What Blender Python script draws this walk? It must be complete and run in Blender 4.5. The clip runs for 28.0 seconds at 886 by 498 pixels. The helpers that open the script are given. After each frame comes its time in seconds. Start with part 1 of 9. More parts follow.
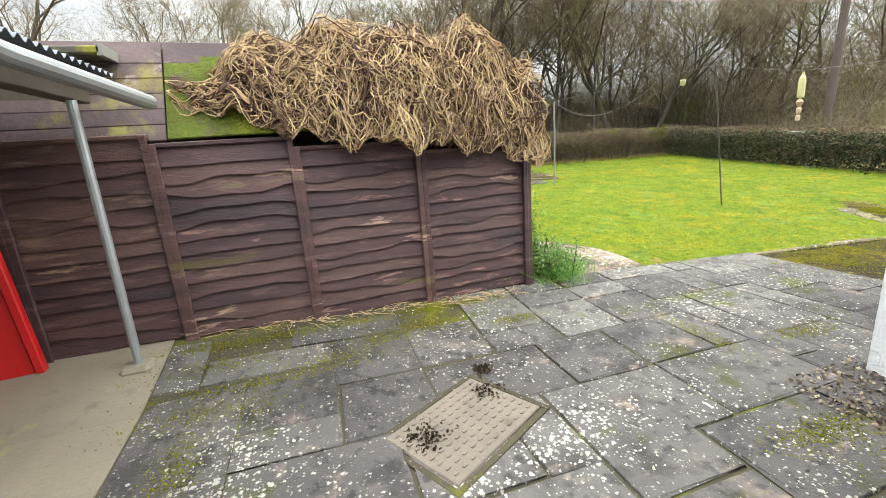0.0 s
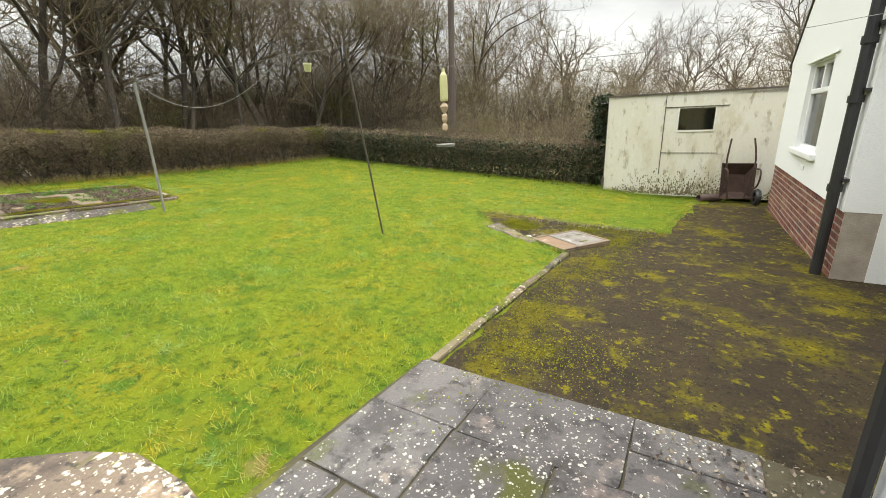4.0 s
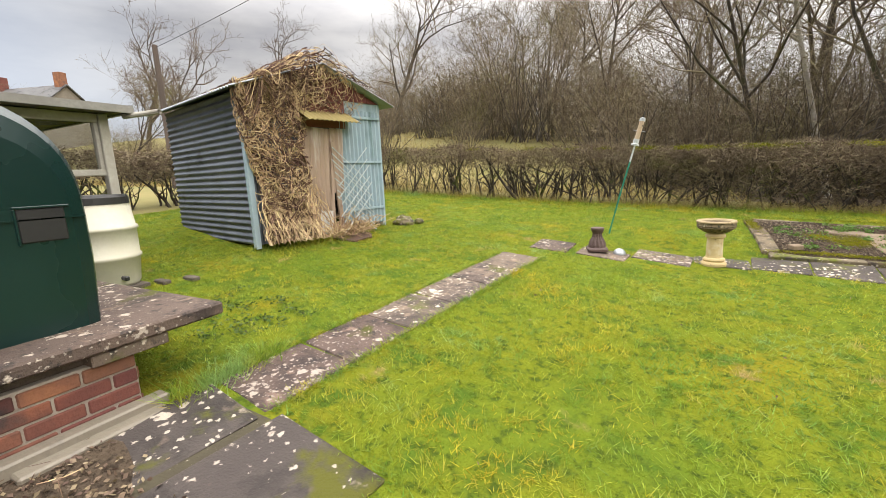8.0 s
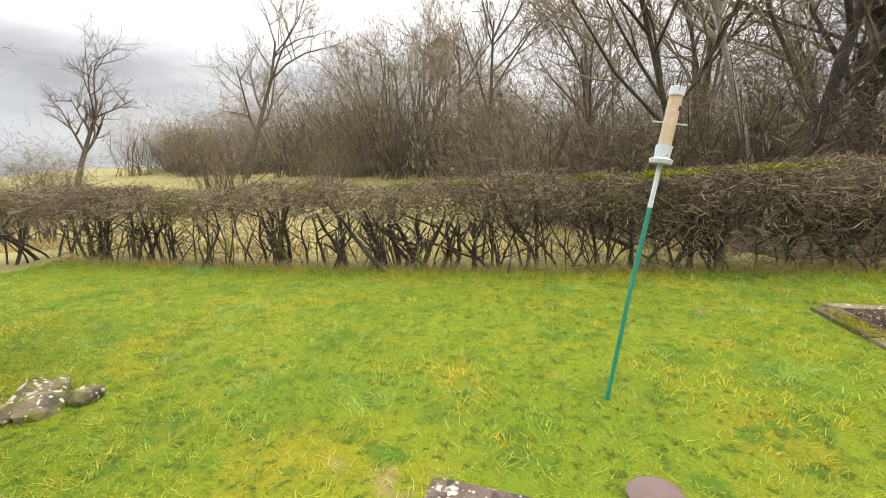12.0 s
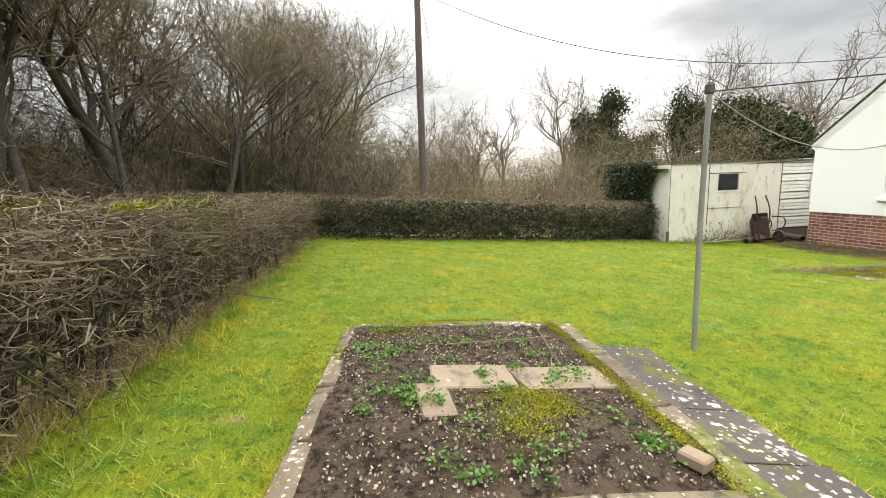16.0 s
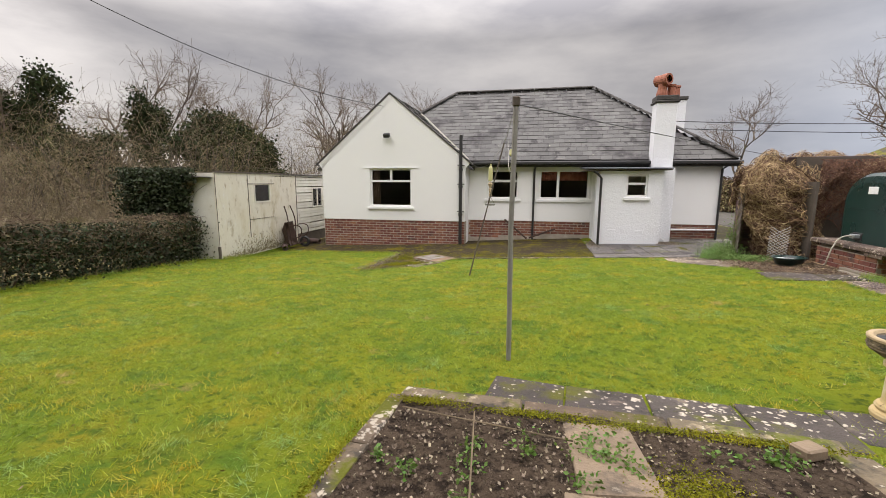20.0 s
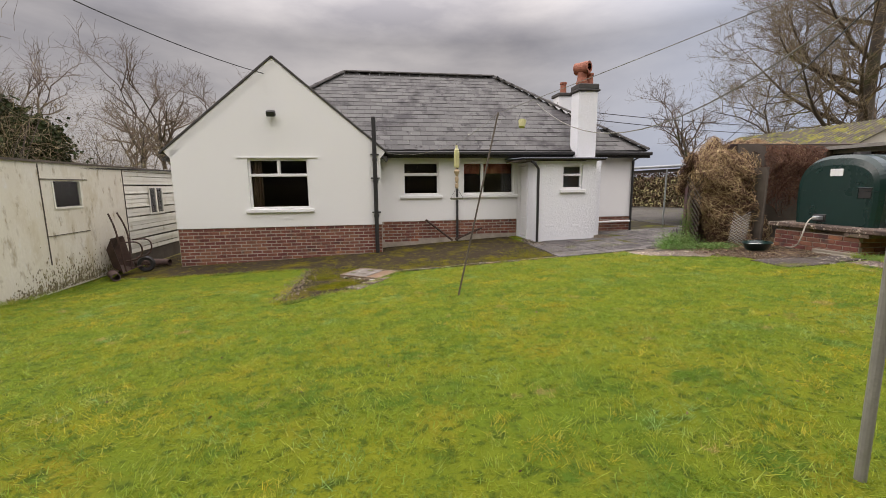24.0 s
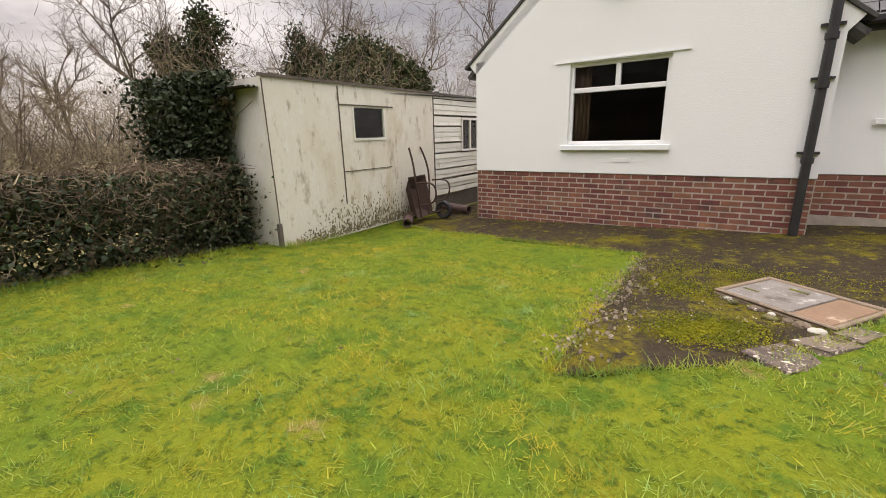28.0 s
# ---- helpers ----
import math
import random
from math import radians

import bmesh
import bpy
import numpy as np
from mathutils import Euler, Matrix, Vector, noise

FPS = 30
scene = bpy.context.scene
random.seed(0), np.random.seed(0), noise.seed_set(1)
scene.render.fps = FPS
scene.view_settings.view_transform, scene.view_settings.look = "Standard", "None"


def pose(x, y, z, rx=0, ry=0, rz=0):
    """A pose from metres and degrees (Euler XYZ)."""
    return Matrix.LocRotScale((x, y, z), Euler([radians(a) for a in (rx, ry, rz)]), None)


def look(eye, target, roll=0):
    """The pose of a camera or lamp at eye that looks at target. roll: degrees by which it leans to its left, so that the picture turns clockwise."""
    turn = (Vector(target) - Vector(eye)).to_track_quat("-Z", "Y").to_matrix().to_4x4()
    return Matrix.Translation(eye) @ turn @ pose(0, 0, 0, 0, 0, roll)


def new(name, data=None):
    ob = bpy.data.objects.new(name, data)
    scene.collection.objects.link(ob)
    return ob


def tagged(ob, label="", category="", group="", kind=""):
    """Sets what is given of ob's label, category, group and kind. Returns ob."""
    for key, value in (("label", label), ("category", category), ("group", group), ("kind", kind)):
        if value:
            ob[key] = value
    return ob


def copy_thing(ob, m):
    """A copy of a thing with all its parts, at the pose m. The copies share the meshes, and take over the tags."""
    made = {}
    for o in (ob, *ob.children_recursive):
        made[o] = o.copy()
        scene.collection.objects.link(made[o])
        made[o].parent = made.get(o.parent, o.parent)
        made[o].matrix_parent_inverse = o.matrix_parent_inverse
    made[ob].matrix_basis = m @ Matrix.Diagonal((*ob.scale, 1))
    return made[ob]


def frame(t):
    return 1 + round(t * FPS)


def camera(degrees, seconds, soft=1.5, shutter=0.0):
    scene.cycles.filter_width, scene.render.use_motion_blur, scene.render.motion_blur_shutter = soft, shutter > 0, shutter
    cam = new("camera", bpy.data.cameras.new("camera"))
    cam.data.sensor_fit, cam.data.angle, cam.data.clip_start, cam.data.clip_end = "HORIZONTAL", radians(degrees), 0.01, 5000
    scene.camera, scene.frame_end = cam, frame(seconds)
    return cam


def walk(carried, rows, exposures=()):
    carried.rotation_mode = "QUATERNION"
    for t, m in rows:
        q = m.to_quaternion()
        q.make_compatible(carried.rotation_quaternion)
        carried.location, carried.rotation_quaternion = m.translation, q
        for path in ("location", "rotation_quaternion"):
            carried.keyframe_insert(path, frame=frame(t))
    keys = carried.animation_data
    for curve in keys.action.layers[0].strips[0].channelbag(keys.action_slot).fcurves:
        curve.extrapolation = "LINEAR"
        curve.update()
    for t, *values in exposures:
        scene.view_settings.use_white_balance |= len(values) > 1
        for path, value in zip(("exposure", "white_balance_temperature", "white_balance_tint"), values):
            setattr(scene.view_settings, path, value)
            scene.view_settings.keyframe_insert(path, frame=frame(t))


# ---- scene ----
cam = camera(93.7, 28.0, 0.9)
EXPOSURES = [(0.0, 1.0, 6350, 4), (1.0, 0.75, 6150, 3), (2.0, 0.57, 6750, 7), (5.0, 0.58, 6400, 4), (6.0, 0.75, 6400, 3), (7.0, 0.78, 6500, 6), (8.0, 0.5, 6600, 12), (9.0, 0.36, 6850, 16), (10.0, 0.35, 7200, 20), (11.0, 0.45, 6500, 12), (14.0, 1.06, 6400, 10), (15.0, 1.03, 6350, 9),
             (16.0, 0.74, 6400, 8), (17.0, 0.15, 6500, 10), (18.0, 0.12, 6500, 13), (21.0, 0.14, 6600, 16), (24.0, -0.1, 6600, 18), (25.0, 0.05, 6700, 18), (28.0, 0.2, 6600, 18)]
PATH = [
    (0, (1.967, -1.795, 1.51), (2.536, 0.06, 1.026), -4.2),
    (0.5, (2.165, -1.418, 1.492), (3.156, 0.236, 0.963), -4.2),
    (1, (2.459, -1.071, 1.517), (3.811, 0.291, 0.953), -3.9),
    (1.5, (2.81, -0.798, 1.518), (4.349, 0.344, 0.944), -2.7),
    (2, (3.146, -0.523, 1.528), (4.792, 0.458, 0.954), -2.1),
    (2.5, (3.618, -0.346, 1.522), (5.327, 0.526, 0.958), -2.4),
    (4.5, (5.012, 0.384, 1.591), (6.533, 1.531, 0.983), -1.9),
    (5, (5.299, 0.637, 1.545), (6.512, 2.103, 0.928), -1.9),
    (5.5, (5.311, 1.016, 1.556), (6.153, 2.717, 0.926), -2.2),
    (6, (5.463, 1.406, 1.577), (5.856, 3.261, 0.938), -3.2),
    (6.5, (5.541, 1.834, 1.534), (5.472, 3.736, 0.921), -3.3),
    (7, (5.526, 2.319, 1.48), (5.072, 4.193, 0.949), -3.3),
    (7.5, (5.51, 2.821, 1.484), (4.76, 4.624, 1.051), -2.8),
    (8, (5.454, 3.321, 1.501), (4.52, 5.053, 1.146), -2.4),
    (8.5, (5.359, 3.802, 1.532), (4.387, 5.509, 1.159), -2.7),
    (9, (5.256, 4.268, 1.535), (4.306, 5.986, 1.152), -2.8),
    (9.5, (5.109, 4.752, 1.553), (4.187, 6.491, 1.199), -3.3),
    (10, (4.934, 5.249, 1.605), (4.061, 7.018, 1.277), -3.6),
    (10.5, (4.733, 5.791, 1.646), (3.931, 7.601, 1.362), -3.8),
    (11, (4.569, 6.334, 1.708), (3.868, 8.193, 1.473), -3.8),
    (11.5, (4.5, 6.912, 1.684), (3.891, 8.808, 1.494), -4.8),
    (13.5, (4.237, 9.282, 1.652), (4.757, 11.183, 1.316), -1.4),
    (14, (4.366, 9.725, 1.71), (5.364, 11.424, 1.367), -2.2),
    (14.5, (4.532, 10.099, 1.737), (6.092, 11.298, 1.379), -2.4),
    (15, (4.793, 10.424, 1.752), (6.66, 11.057, 1.416), -1.3),
    (15.5, (5.041, 10.753, 1.752), (7.009, 10.909, 1.436), -1.3),
    (16, (5.332, 11.025, 1.78), (7.279, 10.697, 1.461), -2.2),
    (16.5, (5.631, 11.254, 1.802), (7.395, 10.365, 1.489), -2.2),
    (17, (5.928, 11.489, 1.854), (7.361, 10.125, 1.564), -1.7),
    (17.5, (6.264, 11.662, 1.846), (7.363, 10.016, 1.56), -0.6),
    (18, (6.618, 11.906, 1.832), (7.394, 10.088, 1.529), 1.4),
    (18.5, (6.997, 12.054, 1.822), (7.577, 10.168, 1.498), 1.9),
    (19, (7.416, 12.074, 1.828), (7.898, 10.158, 1.517), 0.9),
    (19.5, (7.844, 12.034, 1.84), (8.239, 10.099, 1.522), 0.3),
    (20, (8.26, 11.848, 1.784), (8.669, 9.916, 1.468), 0.2),
    (20.5, (8.657, 11.636, 1.707), (9.064, 9.701, 1.403), 0.0),
    (21, (9.056, 11.474, 1.684), (9.476, 9.543, 1.378), -0.7),
    (21.5, (9.477, 11.357, 1.692), (9.917, 9.433, 1.373), -1.7),
    (23.5, (10.516, 10.08, 1.523), (10.593, 8.109, 1.196), -1.6),
    (24, (10.503, 9.629, 1.531), (10.183, 7.678, 1.229), -0.6),
    (24.5, (10.488, 9.177, 1.541), (9.742, 7.345, 1.248), 0.8),
    (25, (10.528, 8.755, 1.564), (9.662, 6.98, 1.248), 1.6),
    (25.5, (10.592, 8.227, 1.513), (9.943, 6.371, 1.145), 1.3),
    (26, (10.686, 7.726, 1.453), (10.41, 5.791, 1.03), 0.5),
    (26.5, (10.773, 7.235, 1.397), (10.89, 5.292, 0.938), -0.2),
    (27, (10.87, 6.741, 1.347), (11.355, 4.864, 0.853), -0.8),
    (27.5, (11.001, 6.254, 1.29), (11.808, 4.499, 0.771), -1.3),
    (28, (11.2, 5.727, 1.204), (12.3, 4.142, 0.677), -1.6),
]
walk(cam, [(t, look(eye, target, roll)) for t, eye, target, roll in PATH], EXPOSURES)

# ---- sky, sun ----
SUN_DIR = Vector((0.88, -0.30, 0.42)).normalized()
world = bpy.data.worlds.new("overcast_sky")
scene.world = world
world.use_nodes = True
wn, wl = world.node_tree.nodes, world.node_tree.links
wn.clear()


w_out, w_bg = wn.new("ShaderNodeOutputWorld"), wn.new("ShaderNodeBackground")
w_tc = wn.new("ShaderNodeTexCoord")
w_sky = wn.new("ShaderNodeTexSky")
w_sky.sky_type, w_sky.sun_disc = "NISHITA", False
w_sky.sun_elevation = math.asin(SUN_DIR.z)
w_sky.sun_rotation = math.atan2(SUN_DIR.x, SUN_DIR.y)
w_sep = wn.new("ShaderNodeSeparateXYZ")
wl.new(w_tc.outputs["Generated"], w_sep.inputs[0])
# cloud sheet: noise stretched towards the horizon
w_map = wn.new("ShaderNodeMapping")
w_map.inputs["Scale"].default_value = (1.0, 1.0, 3.2)
wl.new(w_tc.outputs["Generated"], w_map.inputs[0])
w_noise = wn.new("ShaderNodeTexNoise")
w_noise.inputs["Scale"].default_value, w_noise.inputs["Detail"].default_value = 2.1, 7.0
w_noise.inputs["Roughness"].default_value = 0.55
wl.new(w_map.outputs[0], w_noise.inputs["Vector"])
w_ramp = wn.new("ShaderNodeValToRGB")
w_ramp.color_ramp.elements[0].position, w_ramp.color_ramp.elements[0].color = 0.34, (0.285, 0.284, 0.292, 1)
w_ramp.color_ramp.elements[1].position, w_ramp.color_ramp.elements[1].color = 0.66, (0.54, 0.53, 0.505, 1)
wl.new(w_noise.outputs["Fac"], w_ramp.inputs[0])
# brighter towards the zenith, as under any overcast sky, and round the hidden sun
w_up = wn.new("ShaderNodeMapRange")
w_up.inputs["From Min"].default_value, w_up.inputs["From Max"].default_value = 0.30, 0.95
w_up.inputs["To Min"].default_value, w_up.inputs["To Max"].default_value = 1.0, 9.6
wl.new(w_sep.outputs["Z"], w_up.inputs["Value"])
w_dot = wn.new("ShaderNodeVectorMath")
w_dot.operation = "DOT_PRODUCT"
w_dot.inputs[1].default_value = (0.914, -0.325, 0.242)
wl.new(w_tc.outputs["Generated"], w_dot.inputs[0])
w_glow = wn.new("ShaderNodeMapRange")
w_glow.interpolation_type = "SMOOTHSTEP"
w_glow.inputs["From Min"].default_value, w_glow.inputs["From Max"].default_value = 0.90, 1.0
w_glow.inputs["To Min"].default_value, w_glow.inputs["To Max"].default_value = 0.0, 0.5
wl.new(w_dot.outputs["Value"], w_glow.inputs["Value"])
w_add = wn.new("ShaderNodeMath")
w_add.operation = "ADD"
# the bright gap is torn by the cloud's own noise
w_tear = wn.new("ShaderNodeMapRange")
w_tear.inputs["From Min"].default_value, w_tear.inputs["From Max"].default_value = 0.40, 0.58
wl.new(w_noise.outputs["Fac"], w_tear.inputs["Value"])
w_torn = wn.new("ShaderNodeMath")
w_torn.operation = "MULTIPLY"
wl.new(w_glow.outputs[0], w_torn.inputs[0])
wl.new(w_tear.outputs[0], w_torn.inputs[1])
wl.new(w_up.outputs[0], w_add.inputs[0])
wl.new(w_torn.outputs[0], w_add.inputs[1])
# the thinner cloud to the north
w_dot2 = wn.new("ShaderNodeVectorMath")
w_dot2.operation = "DOT_PRODUCT"
w_dot2.inputs[1].default_value = (0.40, 0.84, 0.36)
wl.new(w_tc.outputs["Generated"], w_dot2.inputs[0])
w_thin = wn.new("ShaderNodeMapRange")
w_thin.interpolation_type = "SMOOTHSTEP"
w_thin.inputs["From Min"].default_value, w_thin.inputs["From Max"].default_value = 0.1, 1.0
w_thin.inputs["To Min"].default_value, w_thin.inputs["To Max"].default_value = 0.0, 0.70
wl.new(w_dot2.outputs["Value"], w_thin.inputs["Value"])
w_add2 = wn.new("ShaderNodeMath")
w_add2.operation = "ADD"
wl.new(w_add.outputs[0], w_add2.inputs[0])
wl.new(w_thin.outputs[0], w_add2.inputs[1])
w_mul = wn.new("ShaderNodeVectorMath")
w_mul.operation = "SCALE"
# clearer, bluer air low in the west
w_west = wn.new("ShaderNodeVectorMath")
w_west.operation = "DOT_PRODUCT"
w_west.inputs[1].default_value = (-0.92, -0.30, -0.25)
wl.new(w_tc.outputs["Generated"], w_west.inputs[0])
w_blue = wn.new("ShaderNodeMapRange")
w_blue.interpolation_type = "SMOOTHSTEP"
w_blue.inputs["From Min"].default_value, w_blue.inputs["From Max"].default_value = 0.45, 0.95
w_blue.inputs["To Min"].default_value, w_blue.inputs["To Max"].default_value = 0.0, 0.75
wl.new(w_west.outputs["Value"], w_blue.inputs["Value"])
w_tint = wn.new("ShaderNodeMix")
w_tint.data_type = "RGBA"
w_tint.inputs["B"].default_value = (0.40, 0.50, 0.66, 1)
wl.new(w_blue.outputs[0], w_tint.inputs["Factor"])
wl.new(w_ramp.outputs[0], w_tint.inputs["A"])
wl.new(w_tint.outputs["Result"], w_mul.inputs[0])
wl.new(w_add2.outputs[0], w_mul.inputs["Scale"])
w_skys = wn.new("ShaderNodeVectorMath")
w_skys.operation = "SCALE"
w_skys.inputs["Scale"].default_value = 0.006
wl.new(w_sky.outputs[0], w_skys.inputs[0])
w_sum = wn.new("ShaderNodeVectorMath")
w_sum.operation = "ADD"
wl.new(w_mul.outputs[0], w_sum.inputs[0])
wl.new(w_skys.outputs[0], w_sum.inputs[1])
wl.new(w_sum.outputs[0], w_bg.inputs["Color"])
w_bg.inputs["Strength"].default_value = 1.0
wl.new(w_bg.outputs[0], w_out.inputs["Surface"])

sun_data = bpy.data.lights.new("sun", "SUN")
sun_data.energy, sun_data.angle, sun_data.color = 0.8, radians(25), (1.0, 0.95, 0.88)
sun = new("sun", sun_data)
sun.matrix_world = look(SUN_DIR * 50, (0, 0, 0))

rng = np.random.default_rng(7)


# ---- the lie of the land ----
def smooth(a, b, v):
    t = np.clip((np.asarray(v, float) - a) / (b - a), 0, 1)
    return t * t * (3 - 2 * t)


def ground(x, y):
    """Height of the ground: a lawn that falls towards the white shed, level by the house, rising beyond the north hedge."""
    x, y = np.asarray(x, float), np.asarray(y, float)
    cx, cy = np.clip(x, -5, 19), np.clip(y, -4, 15)
    lawn = 0.42055 - 0.08308 * cx + 0.03193 * cy + 0.00115 * cx * cy + 0.00197 * cx**2 + 0.00107 * cy**2
    house = np.interp(cx, (-5, 1, 3, 4.8, 6.4, 8, 10.5, 15.2, 16.5, 19), (0.16, 0.14, 0.11, 0.10, 0.06, -0.02, -0.17, -0.36, -0.45, -0.5))
    lawn = lawn - 0.10 * np.exp(-((x - 7.0) / 2.2) ** 2 - ((y - 8.5) / 1.0) ** 2)
    lawn = lawn - 0.07 * np.exp(-((x - 5.8) / 0.9) ** 2 - ((y - 9.35) / 0.45) ** 2)
    w = smooth(2.4, 0.2, y)
    z = lawn * (1 - w) + house * w
    north = np.maximum(y - 15.5, 0)
    z = z - 0.25 * smooth(13.6, 15.5, y) + 3.0 * smooth(15, 33, y) * smooth(9, -1, x) + 4.2 * smooth(28, 62, y) * smooth(24, -4, x) + 1.5 * smooth(60, 300, north)
    z = z + 3.0 * smooth(-12, -60, x) - 1.0 * smooth(22, 60, x)
    return z


def in_poly(x, y, poly):
    inside = np.zeros(len(x), bool)
    for (x0, y0), (x1, y1) in zip(poly, poly[1:] + poly[:1]):
        cross = ((y0 > y) != (y1 > y)) & (x < (x1 - x0) * (y - y0) / (y1 - y0 + 1e-12) + x0)
        inside ^= cross
    return inside


def gz(x, y):
    return float(ground(x, y))


# ---- mesh helpers ----
def mesh_np(name, verts, quads):
    me = bpy.data.meshes.new(name)
    verts, quads = np.asarray(verts, np.float32).reshape(-1, 3), np.asarray(quads, np.int32).reshape(-1, 4)
    me.vertices.add(len(verts))
    me.vertices.foreach_set("co", verts.ravel())
    me.loops.add(quads.size)
    me.loops.foreach_set("vertex_index", quads.ravel())
    me.polygons.add(len(quads))
    me.polygons.foreach_set("loop_start", np.arange(0, quads.size, 4, dtype=np.int32))
    me.update(calc_edges=True)
    me.polygons.foreach_set("use_smooth", np.zeros(len(quads), bool))
    return me


def sticks(p0, p1, r0, r1, n=3):
    """Many tapered rods at once: verts and quads."""
    p0, p1 = np.asarray(p0, float).reshape(-1, 3), np.asarray(p1, float).reshape(-1, 3)
    m = len(p0)
    r0, r1 = np.broadcast_to(r0, m).reshape(-1, 1), np.broadcast_to(r1, m).reshape(-1, 1)
    d = p1 - p0
    d = d / (np.linalg.norm(d, axis=1, keepdims=True) + 1e-9)
    ref = np.where(np.abs(d[:, 2:3]) > 0.9, np.array([[1.0, 0, 0]]), np.array([[0, 0, 1.0]]))
    a = np.cross(d, ref)
    a /= np.linalg.norm(a, axis=1, keepdims=True) + 1e-9
    b = np.cross(d, a)
    out = np.empty((m, 2 * n, 3))
    for k in range(n):
        c, s = math.cos(2 * math.pi * k / n), math.sin(2 * math.pi * k / n)
        e = a * c + b * s
        out[:, k], out[:, n + k] = p0 + e * r0, p1 + e * r1
    k = np.arange(n)
    q = np.stack([k, (k + 1) % n, n + (k + 1) % n, n + k], 1)
    quads = (np.arange(m) * 2 * n)[:, None, None] + q[None]
    return out.reshape(-1, 3), quads.reshape(-1, 4)


def ribbons(p0, p1, r0, r1):
    """Many fine tapering twigs at once, two triangles each."""
    p0, p1 = np.asarray(p0, float), np.asarray(p1, float)
    m = len(p0)
    d = p1 - p0
    a = np.cross(d, rng.normal(size=(m, 3)))
    a /= np.linalg.norm(a, axis=1, keepdims=True) + 1e-9
    r0, r1 = np.broadcast_to(r0, m).reshape(-1, 1), np.broadcast_to(r1, m).reshape(-1, 1)
    v = np.stack([p0 - a * r0, p0 + a * r0, p1 + a * r1, p1 - a * r1], 1)
    return v.reshape(-1, 3), np.arange(4 * m).reshape(-1, 4)


def polyline(points, r0, r1, n=5):
    """One bent rod through points, a continuous skin."""
    p = np.asarray(points, float)
    m = len(p)
    d = np.gradient(p, axis=0)
    d /= np.linalg.norm(d, axis=1, keepdims=True) + 1e-9
    r = np.linspace(r0, r1, m)
    a = np.cross(d[0], (1.0, 0, 0) if abs(d[0][2]) > 0.9 else (0, 0, 1.0))
    v = []
    for k in range(m):
        a = a - d[k] * (a @ d[k])
        a /= np.linalg.norm(a) + 1e-9
        b = np.cross(d[k], a)
        v += [p[k] + r[k] * (a * math.cos(2 * math.pi * i / n) + b * math.sin(2 * math.pi * i / n)) for i in range(n)]
    q = [(k * n + i, k * n + (i + 1) % n, (k + 1) * n + (i + 1) % n, (k + 1) * n + i) for k in range(m - 1) for i in range(n)]
    return np.array(v), np.array(q)


def leaf_quads(centres, size, spread=1.0, long=1.6):
    c = np.asarray(centres, float).reshape(-1, 3)
    m = len(c)
    u = rng.normal(size=(m, 3)) * np.array([1, 1, spread])
    u /= np.linalg.norm(u, axis=1, keepdims=True) + 1e-9
    v = np.cross(u, rng.normal(size=(m, 3)))
    v /= np.linalg.norm(v, axis=1, keepdims=True) + 1e-9
    s = (np.asarray(size) * rng.uniform(0.6, 1.3, m)).reshape(-1, 1)
    pts = np.stack([c - u * s * long * 0.5, c + v * s * 0.5, c + u * s * long * 0.5, c - v * s * 0.5], 1)
    return pts.reshape(-1, 3), np.arange(4 * m).reshape(-1, 4)


def join(*pieces):
    vs, qs, n = [], [], 0
    for v, q in pieces:
        vs.append(v), qs.append(np.asarray(q) + n)
        n += len(v)
    return np.concatenate(vs), np.concatenate(qs)


def put(name, data, material, parent=None, m=None, label=""):
    """Links mesh data (a mesh, a bmesh or verts with quads) as one object."""
    if isinstance(data, tuple):
        data = mesh_np(name, *data)
    elif isinstance(data, bmesh.types.BMesh):
        bm, data = data, bpy.data.meshes.new(name)
        bm.to_mesh(data)
        bm.free()
    if material is not None and not data.materials:
        data.materials.append(material)
    ob = new(name, data)
    if parent is not None:
        ob.parent = parent
    if m is not None:
        ob.matrix_basis = m
    if label:
        ob["label"] = label
    return ob


def part(name, bm, material, parent, label="", m=None):
    return put(name, bm, material, parent, m, label)


def thing(name, x, y, z, label, category, rz=0, group="", kind=""):
    e = new(name)
    e.matrix_basis = pose(x, y, z, 0, 0, rz)
    e.empty_display_size = 0.1
    return tagged(e, label, category, group, kind)


def box(bm, x0, x1, y0, y1, z0, z1, bevel=0.0, m=None):
    geo = bmesh.ops.create_cube(bm, size=1.0)
    vs = geo["verts"]
    bmesh.ops.scale(bm, vec=(x1 - x0, y1 - y0, z1 - z0), verts=vs)
    bmesh.ops.translate(bm, vec=((x0 + x1) / 2, (y0 + y1) / 2, (z0 + z1) / 2), verts=vs)
    if bevel:
        es = list({e for v in vs for e in v.link_edges})
        r = bmesh.ops.bevel(bm, geom=es, offset=bevel, segments=1, affect="EDGES", profile=0.5)
        vs = list({v for f in r["faces"] for v in f.verts} | {v for v in vs if v.is_valid})
    if m is not None:
        bmesh.ops.transform(bm, matrix=m, verts=vs)
    return vs


def boxes(*specs, bevel=0.0):
    bm = bmesh.new()
    for s in specs:
        box(bm, *s, bevel=bevel)
    return bm


def lathe(profile, n=24):
    """A turned body from (radius, height) pairs."""
    vs = [(r * math.cos(2 * math.pi * k / n), r * math.sin(2 * math.pi * k / n), z) for r, z in profile for k in range(n)]
    qs = [(i * n + k, i * n + (k + 1) % n, (i + 1) * n + (k + 1) % n, (i + 1) * n + k) for i in range(len(profile) - 1) for k in range(n)]
    return np.array(vs), np.array(qs)


def tube_mesh(points, r, n=8):
    return polyline(points, r, r, n)


